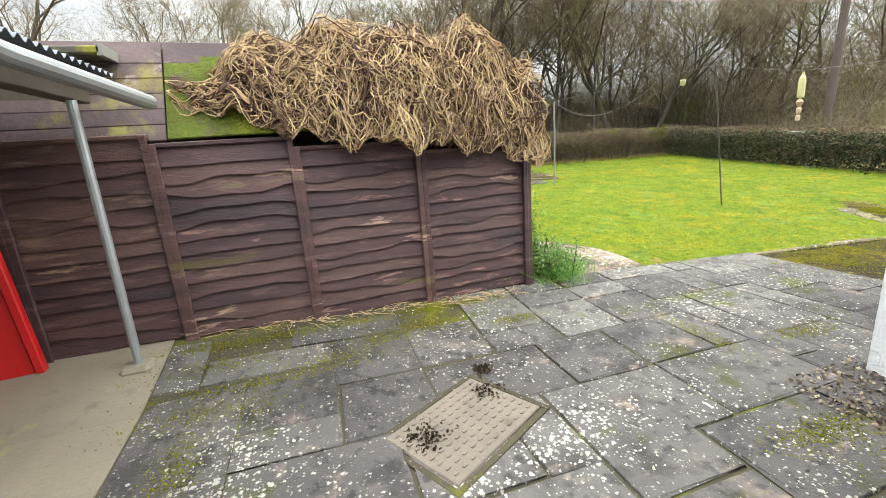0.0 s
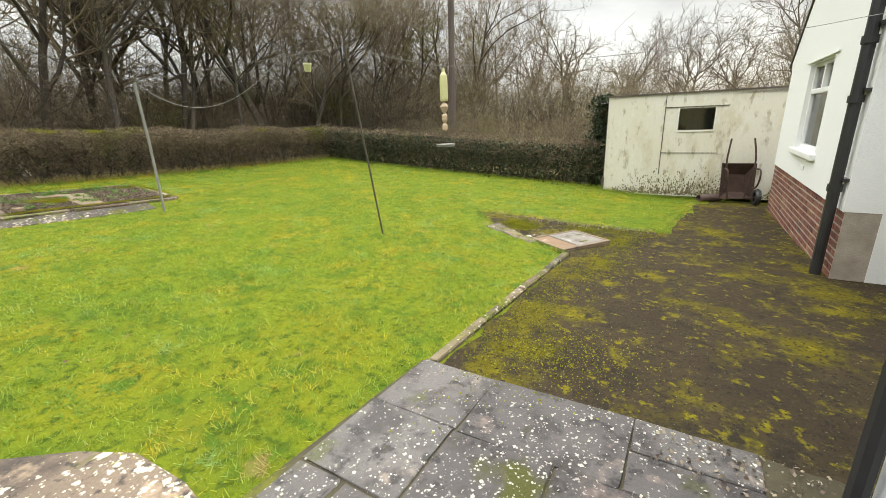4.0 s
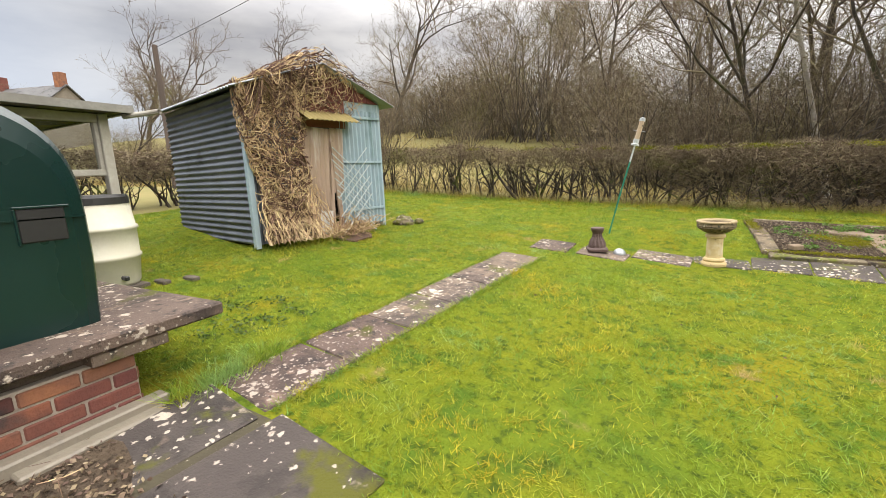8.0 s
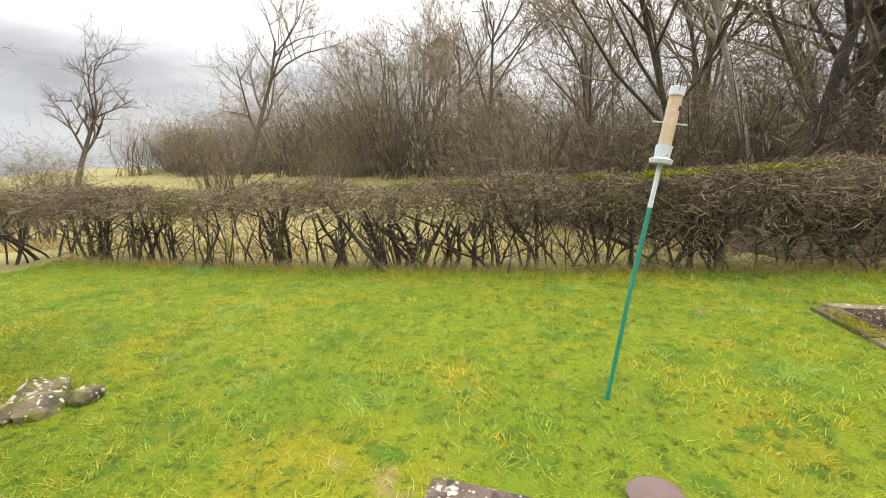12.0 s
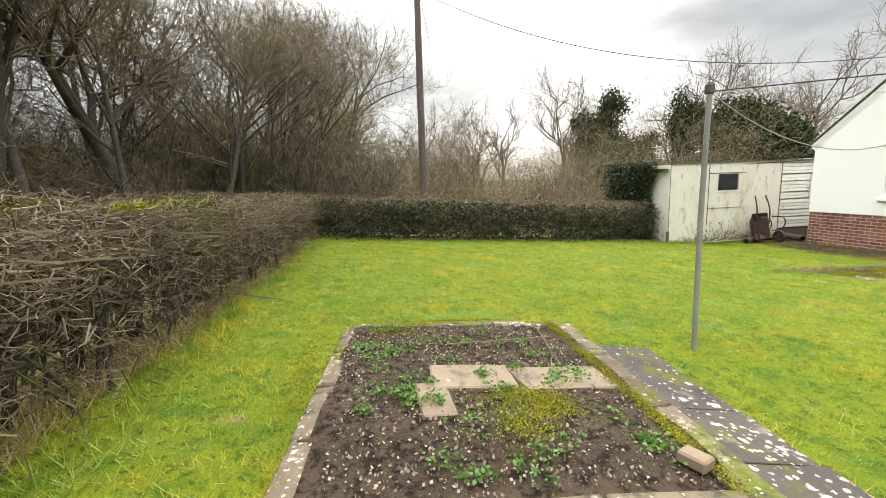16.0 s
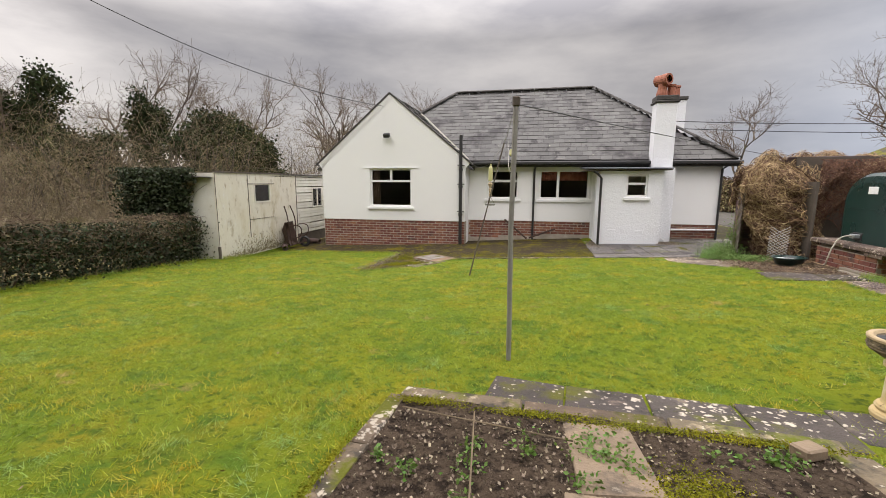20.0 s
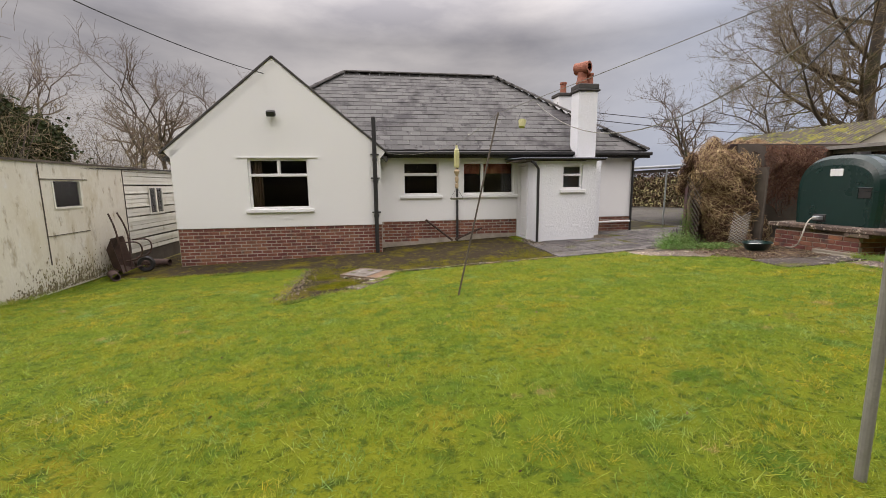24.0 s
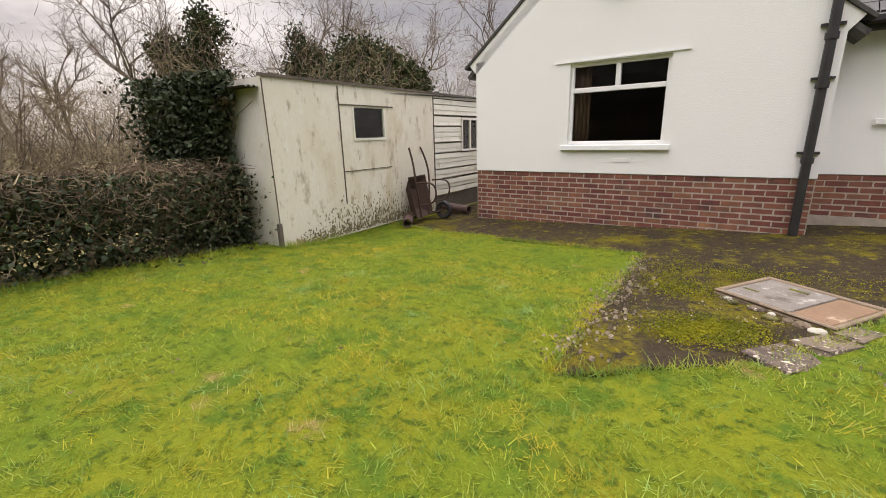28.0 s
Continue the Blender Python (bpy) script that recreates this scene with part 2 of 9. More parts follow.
def sag(a, b, drop, n=14):
    a, b = np.array(a, float), np.array(b, float)
    t = np.linspace(0, 1, n)[:, None]
    p = a + (b - a) * t
    p[:, 2] -= drop * 4 * t[:, 0] * (1 - t[:, 0])
    return p


def rounded_line(points, times=3):
    """Cuts the corners of a line until it bends smoothly."""
    p = np.array(points, float)
    for _ in range(times):
        q = np.empty((2 * len(p) - 2, 3))
        q[0::2], q[1::2] = 0.75 * p[:-1] + 0.25 * p[1:], 0.25 * p[:-1] + 0.75 * p[1:]
        p = np.concatenate([p[:1], q, p[-1:]])
    return p


def shade_smooth(ob):
    ob.data.polygons.foreach_set("use_smooth", np.ones(len(ob.data.polygons), bool))
    return ob


# ---- materials ----
def material(name, base, other=None, scale=3.0, fine=40.0, rough=0.8, bump=0.3, metal=0.0, spots=None, rand=0.0, spec=0.4,
             island=0.0, mix=(0.35, 0.65), stretch=None, trans=0.0, lichen=(), leafy=0.0, rough_ground=0.0):
    """A procedural surface: two scales of variation in the world's own metres, spots = [(colour, scale, from, to)], relief."""
    ma = bpy.data.materials.new(name)
    ma.use_nodes = True
    nt = ma.node_tree
    bs = nt.nodes["Principled BSDF"]
    geo = nt.nodes.new("ShaderNodeNewGeometry")
    vec = geo.outputs["Position"]
    if stretch:
        mp = nt.nodes.new("ShaderNodeMapping")
        mp.inputs["Scale"].default_value = stretch
        nt.links.new(vec, mp.inputs[0])
        vec = mp.outputs[0]

    def noise_node(s, detail=4.0, rough_=0.6, v=None):
        n = nt.nodes.new("ShaderNodeTexNoise")
        n.inputs["Scale"].default_value, n.inputs["Detail"].default_value, n.inputs["Roughness"].default_value = s, detail, rough_
        nt.links.new(v or vec, n.inputs["Vector"])
        return n.outputs["Fac"]

    def ramp(fac, a, b):
        r = nt.nodes.new("ShaderNodeMapRange")
        r.inputs["From Min"].default_value, r.inputs["From Max"].default_value = a, b
        nt.links.new(fac, r.inputs["Value"])
        return r.outputs[0]

    def mixed(fac, c1, c2):
        x = nt.nodes.new("ShaderNodeMix")
        x.data_type = "RGBA"
        nt.links.new(fac, x.inputs["Factor"])
        for sock, c in ((x.inputs["A"], c1), (x.inputs["B"], c2)):
            if isinstance(c, tuple):
                sock.default_value = (*c, 1)
            else:
                nt.links.new(c, sock)
        return x.outputs["Result"]

    other = other or tuple(v * 0.6 for v in base)
    big, small = noise_node(scale), noise_node(fine, 3.0)
    colour = mixed(ramp(big, *mix), base, other)
    colour = mixed(ramp(small, 0.25, 0.8), colour, mixed(ramp(big, 0.0, 1.0), tuple(v * 0.72 for v in base), tuple(min(1, v * 1.12) for v in other)))
    for c, s, a, b in spots or ():
        colour = mixed(ramp(noise_node(s, 5.0, 0.62), a, b), colour, c)
    for c, sc, size, share in lichen:
        # round crusts: some of the cells of a Voronoi pattern, each with its own size, edges frayed
        warp = nt.nodes.new("ShaderNodeTexNoise")
        warp.inputs["Scale"].default_value, warp.inputs["Detail"].default_value = sc * 2.2, 3.0
        nt.links.new(geo.outputs["Position"], warp.inputs["Vector"])
        add = nt.nodes.new("ShaderNodeVectorMath")
        add.operation = "MULTIPLY_ADD"
        add.inputs[1].default_value = (0.9 / sc,) * 3
        nt.links.new(warp.outputs["Color"], add.inputs[0])
        nt.links.new(geo.outputs["Position"], add.inputs[2])
        vo = nt.nodes.new("ShaderNodeTexVoronoi")
        vo.inputs["Scale"].default_value = sc
        nt.links.new(add.outputs[0], vo.inputs["Vector"])
        sp = nt.nodes.new("ShaderNodeSeparateColor")
        nt.links.new(vo.outputs["Color"], sp.inputs[0])
        lim = nt.nodes.new("ShaderNodeMapRange")
        lim.inputs["From Min"].default_value, lim.inputs["From Max"].default_value = 1 - share, 1.0
        lim.inputs["To Min"].default_value, lim.inputs["To Max"].default_value = -0.02, size
        lim.clamp = False
        nt.links.new(sp.outputs[0], lim.inputs["Value"])
        df = nt.nodes.new("ShaderNodeMath")
        df.operation = "SUBTRACT"
        nt.links.new(lim.outputs[0], df.inputs[0])
        nt.links.new(vo.outputs["Distance"], df.inputs[1])
        pat = nt.nodes.new("ShaderNodeMath")
        pat.operation = "MULTIPLY_ADD"
        pat.inputs[1].default_value = 1.3
        nt.links.new(noise_node(1.1, 3.0, 0.6, geo.outputs["Position"]), pat.inputs[0])
        nt.links.new(df.outputs[0], pat.inputs[2])
        colour = mixed(ramp(pat.outputs[0], 0.66, 0.78), colour, c)
    if rand or island:
        src = nt.nodes.new("ShaderNodeObjectInfo").outputs["Random"] if rand else geo.outputs["Random Per Island"]
        amount = rand or island
        hs = nt.nodes.new("ShaderNodeHueSaturation")
        nt.links.new(colour, hs.inputs["Color"])
        v = nt.nodes.new("ShaderNodeMapRange")
        v.inputs["To Min"].default_value, v.inputs["To Max"].default_value = 1 - amount, 1 + amount
        nt.links.new(src, v.inputs["Value"])
        nt.links.new(v.outputs[0], hs.inputs["Value"])
        h = nt.nodes.new("ShaderNodeMapRange")
        h.inputs["To Min"].default_value, h.inputs["To Max"].default_value = 0.5 - amount * 0.06, 0.5 + amount * 0.06
        nt.links.new(src, h.inputs["Value"])
        nt.links.new(h.outputs[0], hs.inputs["Hue"])
        colour = hs.outputs["Color"]
    nt.links.new(colour, bs.inputs["Base Color"])
    bs.inputs["Metallic"].default_value = metal
    bs.inputs["Specular IOR Level"].default_value = spec
    rr = nt.nodes.new("ShaderNodeMapRange")
    rr.inputs["To Min"].default_value, rr.inputs["To Max"].default_value = max(rough - 0.12, 0.02), min(rough + 0.1, 1)
    nt.links.new(big, rr.inputs["Value"])
    nt.links.new(rr.outputs[0], bs.inputs["Roughness"])
    if leafy:
        tl_, ms_ = nt.nodes.new("ShaderNodeBsdfTranslucent"), nt.nodes.new("ShaderNodeMixShader")
        nt.links.new(colour, tl_.inputs["Color"])
        ms_.inputs[0].default_value = leafy
        nt.links.new(bs.outputs[0], ms_.inputs[1])
        nt.links.new(tl_.outputs[0], ms_.inputs[2])
        nt.links.new(ms_.outputs[0], nt.nodes["Material Output"].inputs["Surface"])
    if trans:
        bs.inputs["Transmission Weight"].default_value = trans
    if bump:
        bp = nt.nodes.new("ShaderNodeBump")
        bp.inputs["Strength"].default_value, bp.inputs["Distance"].default_value = bump, 0.01
        nt.links.new(small, bp.inputs["Height"])
        if rough_ground:
            b2 = nt.nodes.new("ShaderNodeBump")
            b2.inputs["Strength"].default_value, b2.inputs["Distance"].default_value = 1.0, rough_ground
            nt.links.new(noise_node(13.0, 5.0, 0.65), b2.inputs["Height"])
            nt.links.new(b2.outputs[0], bp.inputs["Normal"])
        nt.links.new(bp.outputs[0], bs.inputs["Normal"])
    return ma


M = {}
# turf coloured darker than its blades, painting shade into the gaps between them
M["lawn"] = material("lawn_turf", (0.100, 0.158, 0.014), (0.175, 0.184, 0.013), 0.9, 90, 0.9, 1.0, spec=0.05, rough_ground=0.05,
                     spots=[((0.20, 0.175, 0.014), 1.7, 0.52, 0.66), ((0.072, 0.122, 0.013), 3.4, 0.51, 0.63), ((0.056, 0.086, 0.010), 14.0, 0.53, 0.64), ((0.20, 0.16, 0.06), 2.6, 0.66, 0.77)])
M["blade"] = material("grass_blades", (0.186, 0.302, 0.028), (0.302, 0.335, 0.023), 0.8, 20, 0.5, 0.0, island=0.19, spec=0.4, leafy=0.4,
                      spots=[((0.455, 0.360, 0.024), 1.1, 0.51, 0.62), ((0.120, 0.230, 0.026), 0.9, 0.53, 0.63), ((0.42, 0.345, 0.022), 4.2, 0.56, 0.66), ((0.130, 0.220, 0.019), 3.0, 0.53, 0.62), ((0.098, 0.172, 0.015), 9.0, 0.56, 0.66), ((0.36, 0.39, 0.035), 13.0, 0.57, 0.66),
                             ((0.23, 0.355, 0.100), 1.6, 0.57, 0.68), ((0.42, 0.305, 0.12), 2.6, 0.63, 0.71)])
M["field"] = material("rough_field_grass", (0.25, 0.20, 0.085), (0.155, 0.15, 0.055), 0.25, 12, 0.95, 0.8, spec=0.1)
M["straw"] = material("dry_grass", (0.40, 0.31, 0.13), (0.26, 0.21, 0.08), 0.4, 9, 0.9, 0.0, island=0.3, spec=0.1, leafy=0.3)
M["slab"] = material("stone_slab", (0.138, 0.124, 0.118), (0.078, 0.071, 0.070), 1.8, 80, 0.72, 0.9, rand=0.34, spec=0.25,
                     spots=[((0.058, 0.051, 0.050), 3.2, 0.50, 0.62), ((0.045, 0.040, 0.040), 9.0, 0.55, 0.64), ((0.25, 0.195, 0.165), 5.0, 0.60, 0.72), ((0.060, 0.064, 0.012), 2.1, 0.58, 0.68), ((0.29, 0.27, 0.25), 26.0, 0.63, 0.70)],
                     lichen=[((0.44, 0.415, 0.37), 34.0, 0.40, 0.42), ((0.42, 0.395, 0.345), 62.0, 0.44, 0.48)])
M["path_slab"] = material("lichen_path_slab", (0.180, 0.130, 0.100), (0.092, 0.070, 0.058), 2.0, 80, 0.75, 0.9, spec=0.2, rand=0.25,
                          spots=[((0.060, 0.046, 0.040), 3.0, 0.50, 0.62), ((0.30, 0.215, 0.155), 4.0, 0.58, 0.70), ((0.075, 0.082, 0.012), 2.6, 0.60, 0.69), ((0.045, 0.038, 0.034), 14.0, 0.56, 0.66)],
                          lichen=[((0.50, 0.43, 0.35), 13.0, 0.46, 0.42), ((0.44, 0.38, 0.31), 28.0, 0.47, 0.5), ((0.40, 0.35, 0.29), 55.0, 0.46, 0.5)])
M["dark_slab"] = material("dark_mossy_slab", (0.090, 0.075, 0.066), (0.056, 0.047, 0.043), 2.0, 80, 0.75, 0.9, spec=0.2, rand=0.2,
                          spots=[((0.042, 0.036, 0.032), 3.0, 0.52, 0.64), ((0.20, 0.155, 0.120), 3.4, 0.59, 0.70), ((0.085, 0.088, 0.012), 2.4, 0.56, 0.65), ((0.30, 0.25, 0.20), 5.0, 0.65, 0.72)],
                          lichen=[((0.48, 0.42, 0.34), 13.0, 0.44, 0.42), ((0.45, 0.40, 0.33), 28.0, 0.46, 0.5)])
M["joint"] = material("mossy_joint_earth", (0.055, 0.047, 0.035), (0.085, 0.075, 0.045), 2.4, 60, 0.95, 0.8, spec=0.1,
                      spots=[((0.12, 0.125, 0.015), 2.2, 0.52, 0.64), ((0.30, 0.27, 0.22), 40.0, 0.64, 0.70)])
M["concrete"] = material("worn_concrete", (0.31, 0.265, 0.205), (0.20, 0.175, 0.135), 1.3, 50, 0.45, 0.35,
                         spots=[((0.34, 0.33, 0.09), 1.6, 0.63, 0.75), ((0.14, 0.12, 0.10), 4.0, 0.60, 0.74)])
M["tarmac"] = material("mossy_tarmac", (0.040, 0.030, 0.021), (0.056, 0.043, 0.025), 1.6, 80, 0.95, 1.0, spec=0.05, rough_ground=0.04,
                       spots=[((0.100, 0.084, 0.010), 1.3, 0.52, 0.63), ((0.150, 0.128, 0.010), 3.2, 0.58, 0.70), ((0.175, 0.150, 0.010), 11.0, 0.58, 0.68), ((0.032, 0.026, 0.019), 7.0, 0.54, 0.66), ((0.028, 0.024, 0.018), 34.0, 0.55, 0.63), ((0.20, 0.165, 0.12), 60.0, 0.65, 0.69)])
M["drive"] = material("damp_drive", (0.105, 0.095, 0.082), (0.070, 0.064, 0.054), 1.2, 60, 0.8, 0.6, spec=0.2, spots=[((0.085, 0.085, 0.022), 0.9, 0.58, 0.70), ((0.045, 0.040, 0.034), 3.0, 0.55, 0.68)])
M["moss"] = material("moss", (0.24, 0.22, 0.013), (0.10, 0.115, 0.012), 5, 60, 0.95, 1.0, spec=0.05, island=0.2)
M["soil"] = material("garden_soil", (0.056, 0.041, 0.029), (0.086, 0.063, 0.044), 3.0, 70, 0.95, 1.4, spec=0.05, rough_ground=0.06,
                     spots=[((0.10, 0.105, 0.02), 2.6, 0.64, 0.74), ((0.022, 0.016, 0.012), 16.0, 0.48, 0.60), ((0.17, 0.135, 0.10), 40.0, 0.63, 0.70)])
M["bare_earth"] = material("littered_earth", (0.088, 0.066, 0.047), (0.125, 0.094, 0.066), 3.0, 70, 0.95, 1.4, spec=0.05, rough_ground=0.06,
                     spots=[((0.10, 0.105, 0.02), 2.6, 0.64, 0.74), ((0.040, 0.030, 0.022), 16.0, 0.52, 0.64), ((0.17, 0.135, 0.10), 40.0, 0.62, 0.70)])
M["kerb"] = material("lichen_kerb_stone", (0.185, 0.140, 0.094), (0.098, 0.077, 0.056), 4, 50, 0.85, 0.9, spec=0.15, rand=0.25,
                     spots=[((0.085, 0.092, 0.010), 3.2, 0.50, 0.60), ((0.050, 0.043, 0.034), 5, 0.53, 0.64), ((0.30, 0.235, 0.16), 7.0, 0.60, 0.70)], lichen=[((0.38, 0.34, 0.27), 18.0, 0.40, 0.35), ((0.36, 0.32, 0.26), 40.0, 0.42, 0.45)])
M["render"] = material("white_painted_render", (0.80, 0.80, 0.79), (0.74, 0.74, 0.725), 1.2, 70, 0.75, 0.35, spec=0.3,
                       spots=[((0.66, 0.655, 0.63), 0.9, 0.66, 0.85)])
M["white_brick"] = material("white_painted_brick", (0.79, 0.80, 0.82), (0.74, 0.755, 0.78), 3.0, 60, 0.5, 0.3, spec=0.4, rough_ground=0.012)
M["upvc"] = material("white_upvc", (0.80, 0.80, 0.80), (0.76, 0.76, 0.755), 2, 30, 0.35, 0.0, spec=0.5)
M["brick"] = material("red_brick", (0.235, 0.085, 0.054), (0.135, 0.056, 0.041), 5, 60, 0.85, 0.6, rand=0.27,
                      spots=[((0.070, 0.044, 0.038), 3.0, 0.57, 0.70), ((0.31, 0.115, 0.060), 1.2, 0.60, 0.72), ((0.40, 0.33, 0.26), 2.2, 0.67, 0.78)])
M["mortar"] = material("mortar", (0.43, 0.375, 0.31), (0.26, 0.222, 0.18), 5, 80, 0.9, 0.6)
M["slate"] = material("grey_slate", (0.084, 0.082, 0.080), (0.120, 0.117, 0.112), 1.6, 30, 0.55, 0.3, island=0.24, spec=0.25,
                      spots=[((0.036, 0.032, 0.034), 0.8, 0.53, 0.62), ((0.032, 0.028, 0.030), 2.6, 0.58, 0.66), ((0.22, 0.22, 0.175), 6.0, 0.66, 0.74)])
# verge mortar, also the painted shade on slate risers and gaps
M["verge"] = material("verge_mortar_and_slate_shade", (0.075, 0.070, 0.065), (0.045, 0.042, 0.04), 5, 40, 0.9, 0.4)
M["black"] = material("black_plastic_and_hollow_shade", (0.022, 0.022, 0.024), (0.035, 0.034, 0.033), 4, 40, 0.4, 0.1)
# rooms' dimness put into one dark colour for floor, ceiling and wall
M["room"] = material("dim_room_shade", (0.10, 0.09, 0.08), (0.07, 0.062, 0.055), 1, 20, 0.9, 0.0)
M["curtain"] = material("brown_curtain", (0.24, 0.15, 0.10), (0.14, 0.085, 0.06), 9, 30, 0.9, 0.2, stretch=(1, 1, 0.1))
M["blind"] = material("red_blind", (0.60, 0.20, 0.13), (0.48, 0.15, 0.10), 6, 30, 0.8, 0.1)
M["terracotta"] = material("terracotta_pot", (0.36, 0.13, 0.075), (0.24, 0.09, 0.06), 4, 40, 0.75, 0.3)
M["fence"] = material("dark_stained_fence_board", (0.112, 0.055, 0.054), (0.062, 0.032, 0.034), 1.6, 38, 0.5, 0.6, rand=0.34, stretch=(1, 1, 6), spec=0.45,
                      spots=[((0.044, 0.026, 0.029), 1.0, 0.54, 0.70), ((0.16, 0.092, 0.082), 2.6, 0.56, 0.66), ((0.30, 0.185, 0.145), 1.7, 0.63, 0.68), ((0.105, 0.088, 0.028), 1.3, 0.64, 0.74)])
M["old_board"] = material("weathered_mauve_boards", (0.120, 0.080, 0.083), (0.070, 0.048, 0.051), 2.0, 30, 0.75, 0.5, rand=0.25,
                          spots=[((0.20, 0.175, 0.045), 1.6, 0.60, 0.70), ((0.065, 0.045, 0.046), 3.0, 0.56, 0.68), ((0.33, 0.25, 0.235), 5.0, 0.62, 0.72)])
M["moss_board"] = material("moss_covered_boards", (0.110, 0.130, 0.024), (0.070, 0.085, 0.020), 4.0, 60, 0.95, 1.0, rand=0.2, spec=0.1, rough_ground=0.02,
                           spots=[((0.17, 0.18, 0.025), 3.0, 0.56, 0.66), ((0.085, 0.060, 0.048), 2.2, 0.56, 0.66)])
M["steel"] = material("galvanised_steel", (0.46, 0.49, 0.51), (0.34, 0.355, 0.365), 4, 50, 0.45, 0.1, metal=0.6)
M["grey_pole"] = material("weathered_pole", (0.30, 0.29, 0.26), (0.21, 0.20, 0.18), 6, 50, 0.7, 0.2, metal=0.3)
M["red"] = material("red_gloss_paint", (0.62, 0.012, 0.016), (0.5, 0.012, 0.016), 2, 20, 0.35, 0.05, spec=0.5)
M["vine"] = material("dead_vine", (0.60, 0.45, 0.265), (0.40, 0.275, 0.16), 2.2, 12, 0.9, 0.0, island=0.35, spec=0.15,
                    spots=[((0.24, 0.155, 0.095), 1.8, 0.56, 0.68)])
M["vine_olive"] = material("dull_dead_vine", (0.36, 0.255, 0.135), (0.20, 0.130, 0.075), 2.2, 12, 0.9, 0.0, island=0.4, spec=0.15)
M["vine_red"] = material("reddish_dead_vine", (0.20, 0.105, 0.070), (0.11, 0.060, 0.044), 2.2, 12, 0.9, 0.0, island=0.35, spec=0.15)
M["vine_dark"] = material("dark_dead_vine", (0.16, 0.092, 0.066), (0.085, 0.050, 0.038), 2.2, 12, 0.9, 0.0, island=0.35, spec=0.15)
M["twig"] = material("hedge_twigs", (0.215, 0.162, 0.106), (0.088, 0.068, 0.046), 1.2, 10, 0.9, 0.0, island=0.5, spec=0.1,
                     spots=[((0.10, 0.098, 0.026), 0.9, 0.56, 0.66), ((0.20, 0.155, 0.112), 2.0, 0.60, 0.70)])
M["stem"] = material("hedge_stems", (0.052, 0.040, 0.029), (0.030, 0.024, 0.018), 4, 40, 0.9, 0.5,
                     spots=[((0.085, 0.100, 0.018), 3.0, 0.56, 0.66), ((0.12, 0.098, 0.072), 5.0, 0.60, 0.70)])
M["ivy"] = material("ivy_leaf", (0.022, 0.034, 0.014), (0.038, 0.047, 0.020), 1.5, 12, 0.65, 0.0, island=0.45, spec=0.2,
                    spots=[((0.095, 0.062, 0.036), 1.6, 0.58, 0.68)])
M["weed"] = material("dark_lawn_weed", (0.055, 0.095, 0.022), (0.085, 0.125, 0.030), 3, 12, 0.6, 0.0, island=0.35, spec=0.3, leafy=0.2)
M["green_leaf"] = material("shrub_leaf", (0.075, 0.165, 0.025), (0.14, 0.22, 0.04), 2, 12, 0.5, 0.0, island=0.35, spec=0.35, leafy=0.3)
M["shrub_green"] = material("hedge_shrub_leaf", (0.125, 0.225, 0.050), (0.20, 0.29, 0.085), 3, 12, 0.5, 0.0, island=0.4, spec=0.35, leafy=0.3)
M["tuft_green"] = material("strappy_green_leaf", (0.115, 0.265, 0.040), (0.21, 0.37, 0.075), 3, 12, 0.45, 0.0, island=0.35, spec=0.4, leafy=0.3)
M["hedge_leaf"] = material("withered_hedge_leaf", (0.036, 0.031, 0.017), (0.056, 0.042, 0.023), 1.5, 8, 0.8, 0.0, island=0.45, spec=0.1)
M["evergreen"] = material("evergreen_leaf", (0.021, 0.032, 0.012), (0.036, 0.045, 0.016), 0.6, 6, 0.8, 0.0, island=0.45, spec=0.1, spots=[((0.060, 0.052, 0.020), 1.2, 0.60, 0.70)])
M["bark"] = material("bark", (0.088, 0.071, 0.054), (0.052, 0.043, 0.034), 1.5, 20, 0.95, 0.4, spots=[((0.075, 0.080, 0.030), 0.8, 0.55, 0.7), ((0.15, 0.125, 0.095), 3.0, 0.62, 0.72)])
M["birch"] = material("birch_bark", (0.46, 0.43, 0.37), (0.25, 0.22, 0.18), 2.5, 20, 0.8, 0.3)
M["branch"] = material("bare_branches", (0.235, 0.185, 0.118), (0.145, 0.115, 0.078), 0.5, 6, 0.95, 0.0, island=0.4, spec=0.1,
                       spots=[((0.125, 0.115, 0.038), 0.3, 0.54, 0.68)])
M["far_branch"] = material("far_bare_branches", (0.185, 0.148, 0.118), (0.125, 0.100, 0.082), 0.2, 4, 0.95, 0.0, island=0.3, spec=0.1)
M["litter"] = material("woodland_litter", (0.070, 0.050, 0.032), (0.045, 0.036, 0.024), 0.9, 12, 0.95, 0.8, spec=0.05, spots=[((0.050, 0.055, 0.016), 0.6, 0.56, 0.68)])
M["shed_white"] = material("grimy_white_board", (0.68, 0.655, 0.575), (0.58, 0.535, 0.425), 0.9, 30, 0.75, 0.3,
                           spots=[((0.47, 0.41, 0.28), 1.6, 0.53, 0.68), ((0.34, 0.29, 0.20), 6.0, 0.57, 0.69), ((0.30, 0.25, 0.16), 2.2, 0.62, 0.74), ((0.62, 0.60, 0.54), 9.0, 0.58, 0.70)], stretch=(1, 1, 0.45))
M["algae"] = material("dark_algae_streaks", (0.235, 0.202, 0.120), (0.145, 0.122, 0.070), 6, 40, 0.9, 0.4, island=0.4, spec=0.1)
M["clap"] = material("white_clapboard", (0.68, 0.67, 0.61), (0.57, 0.55, 0.47), 2, 40, 0.7, 0.3, rand=0.09, spots=[((0.40, 0.36, 0.27), 4.0, 0.60, 0.72)])
M["wood_dark"] = material("old_dark_wood", (0.075, 0.06, 0.048), (0.12, 0.10, 0.08), 3, 40, 0.9, 0.5)
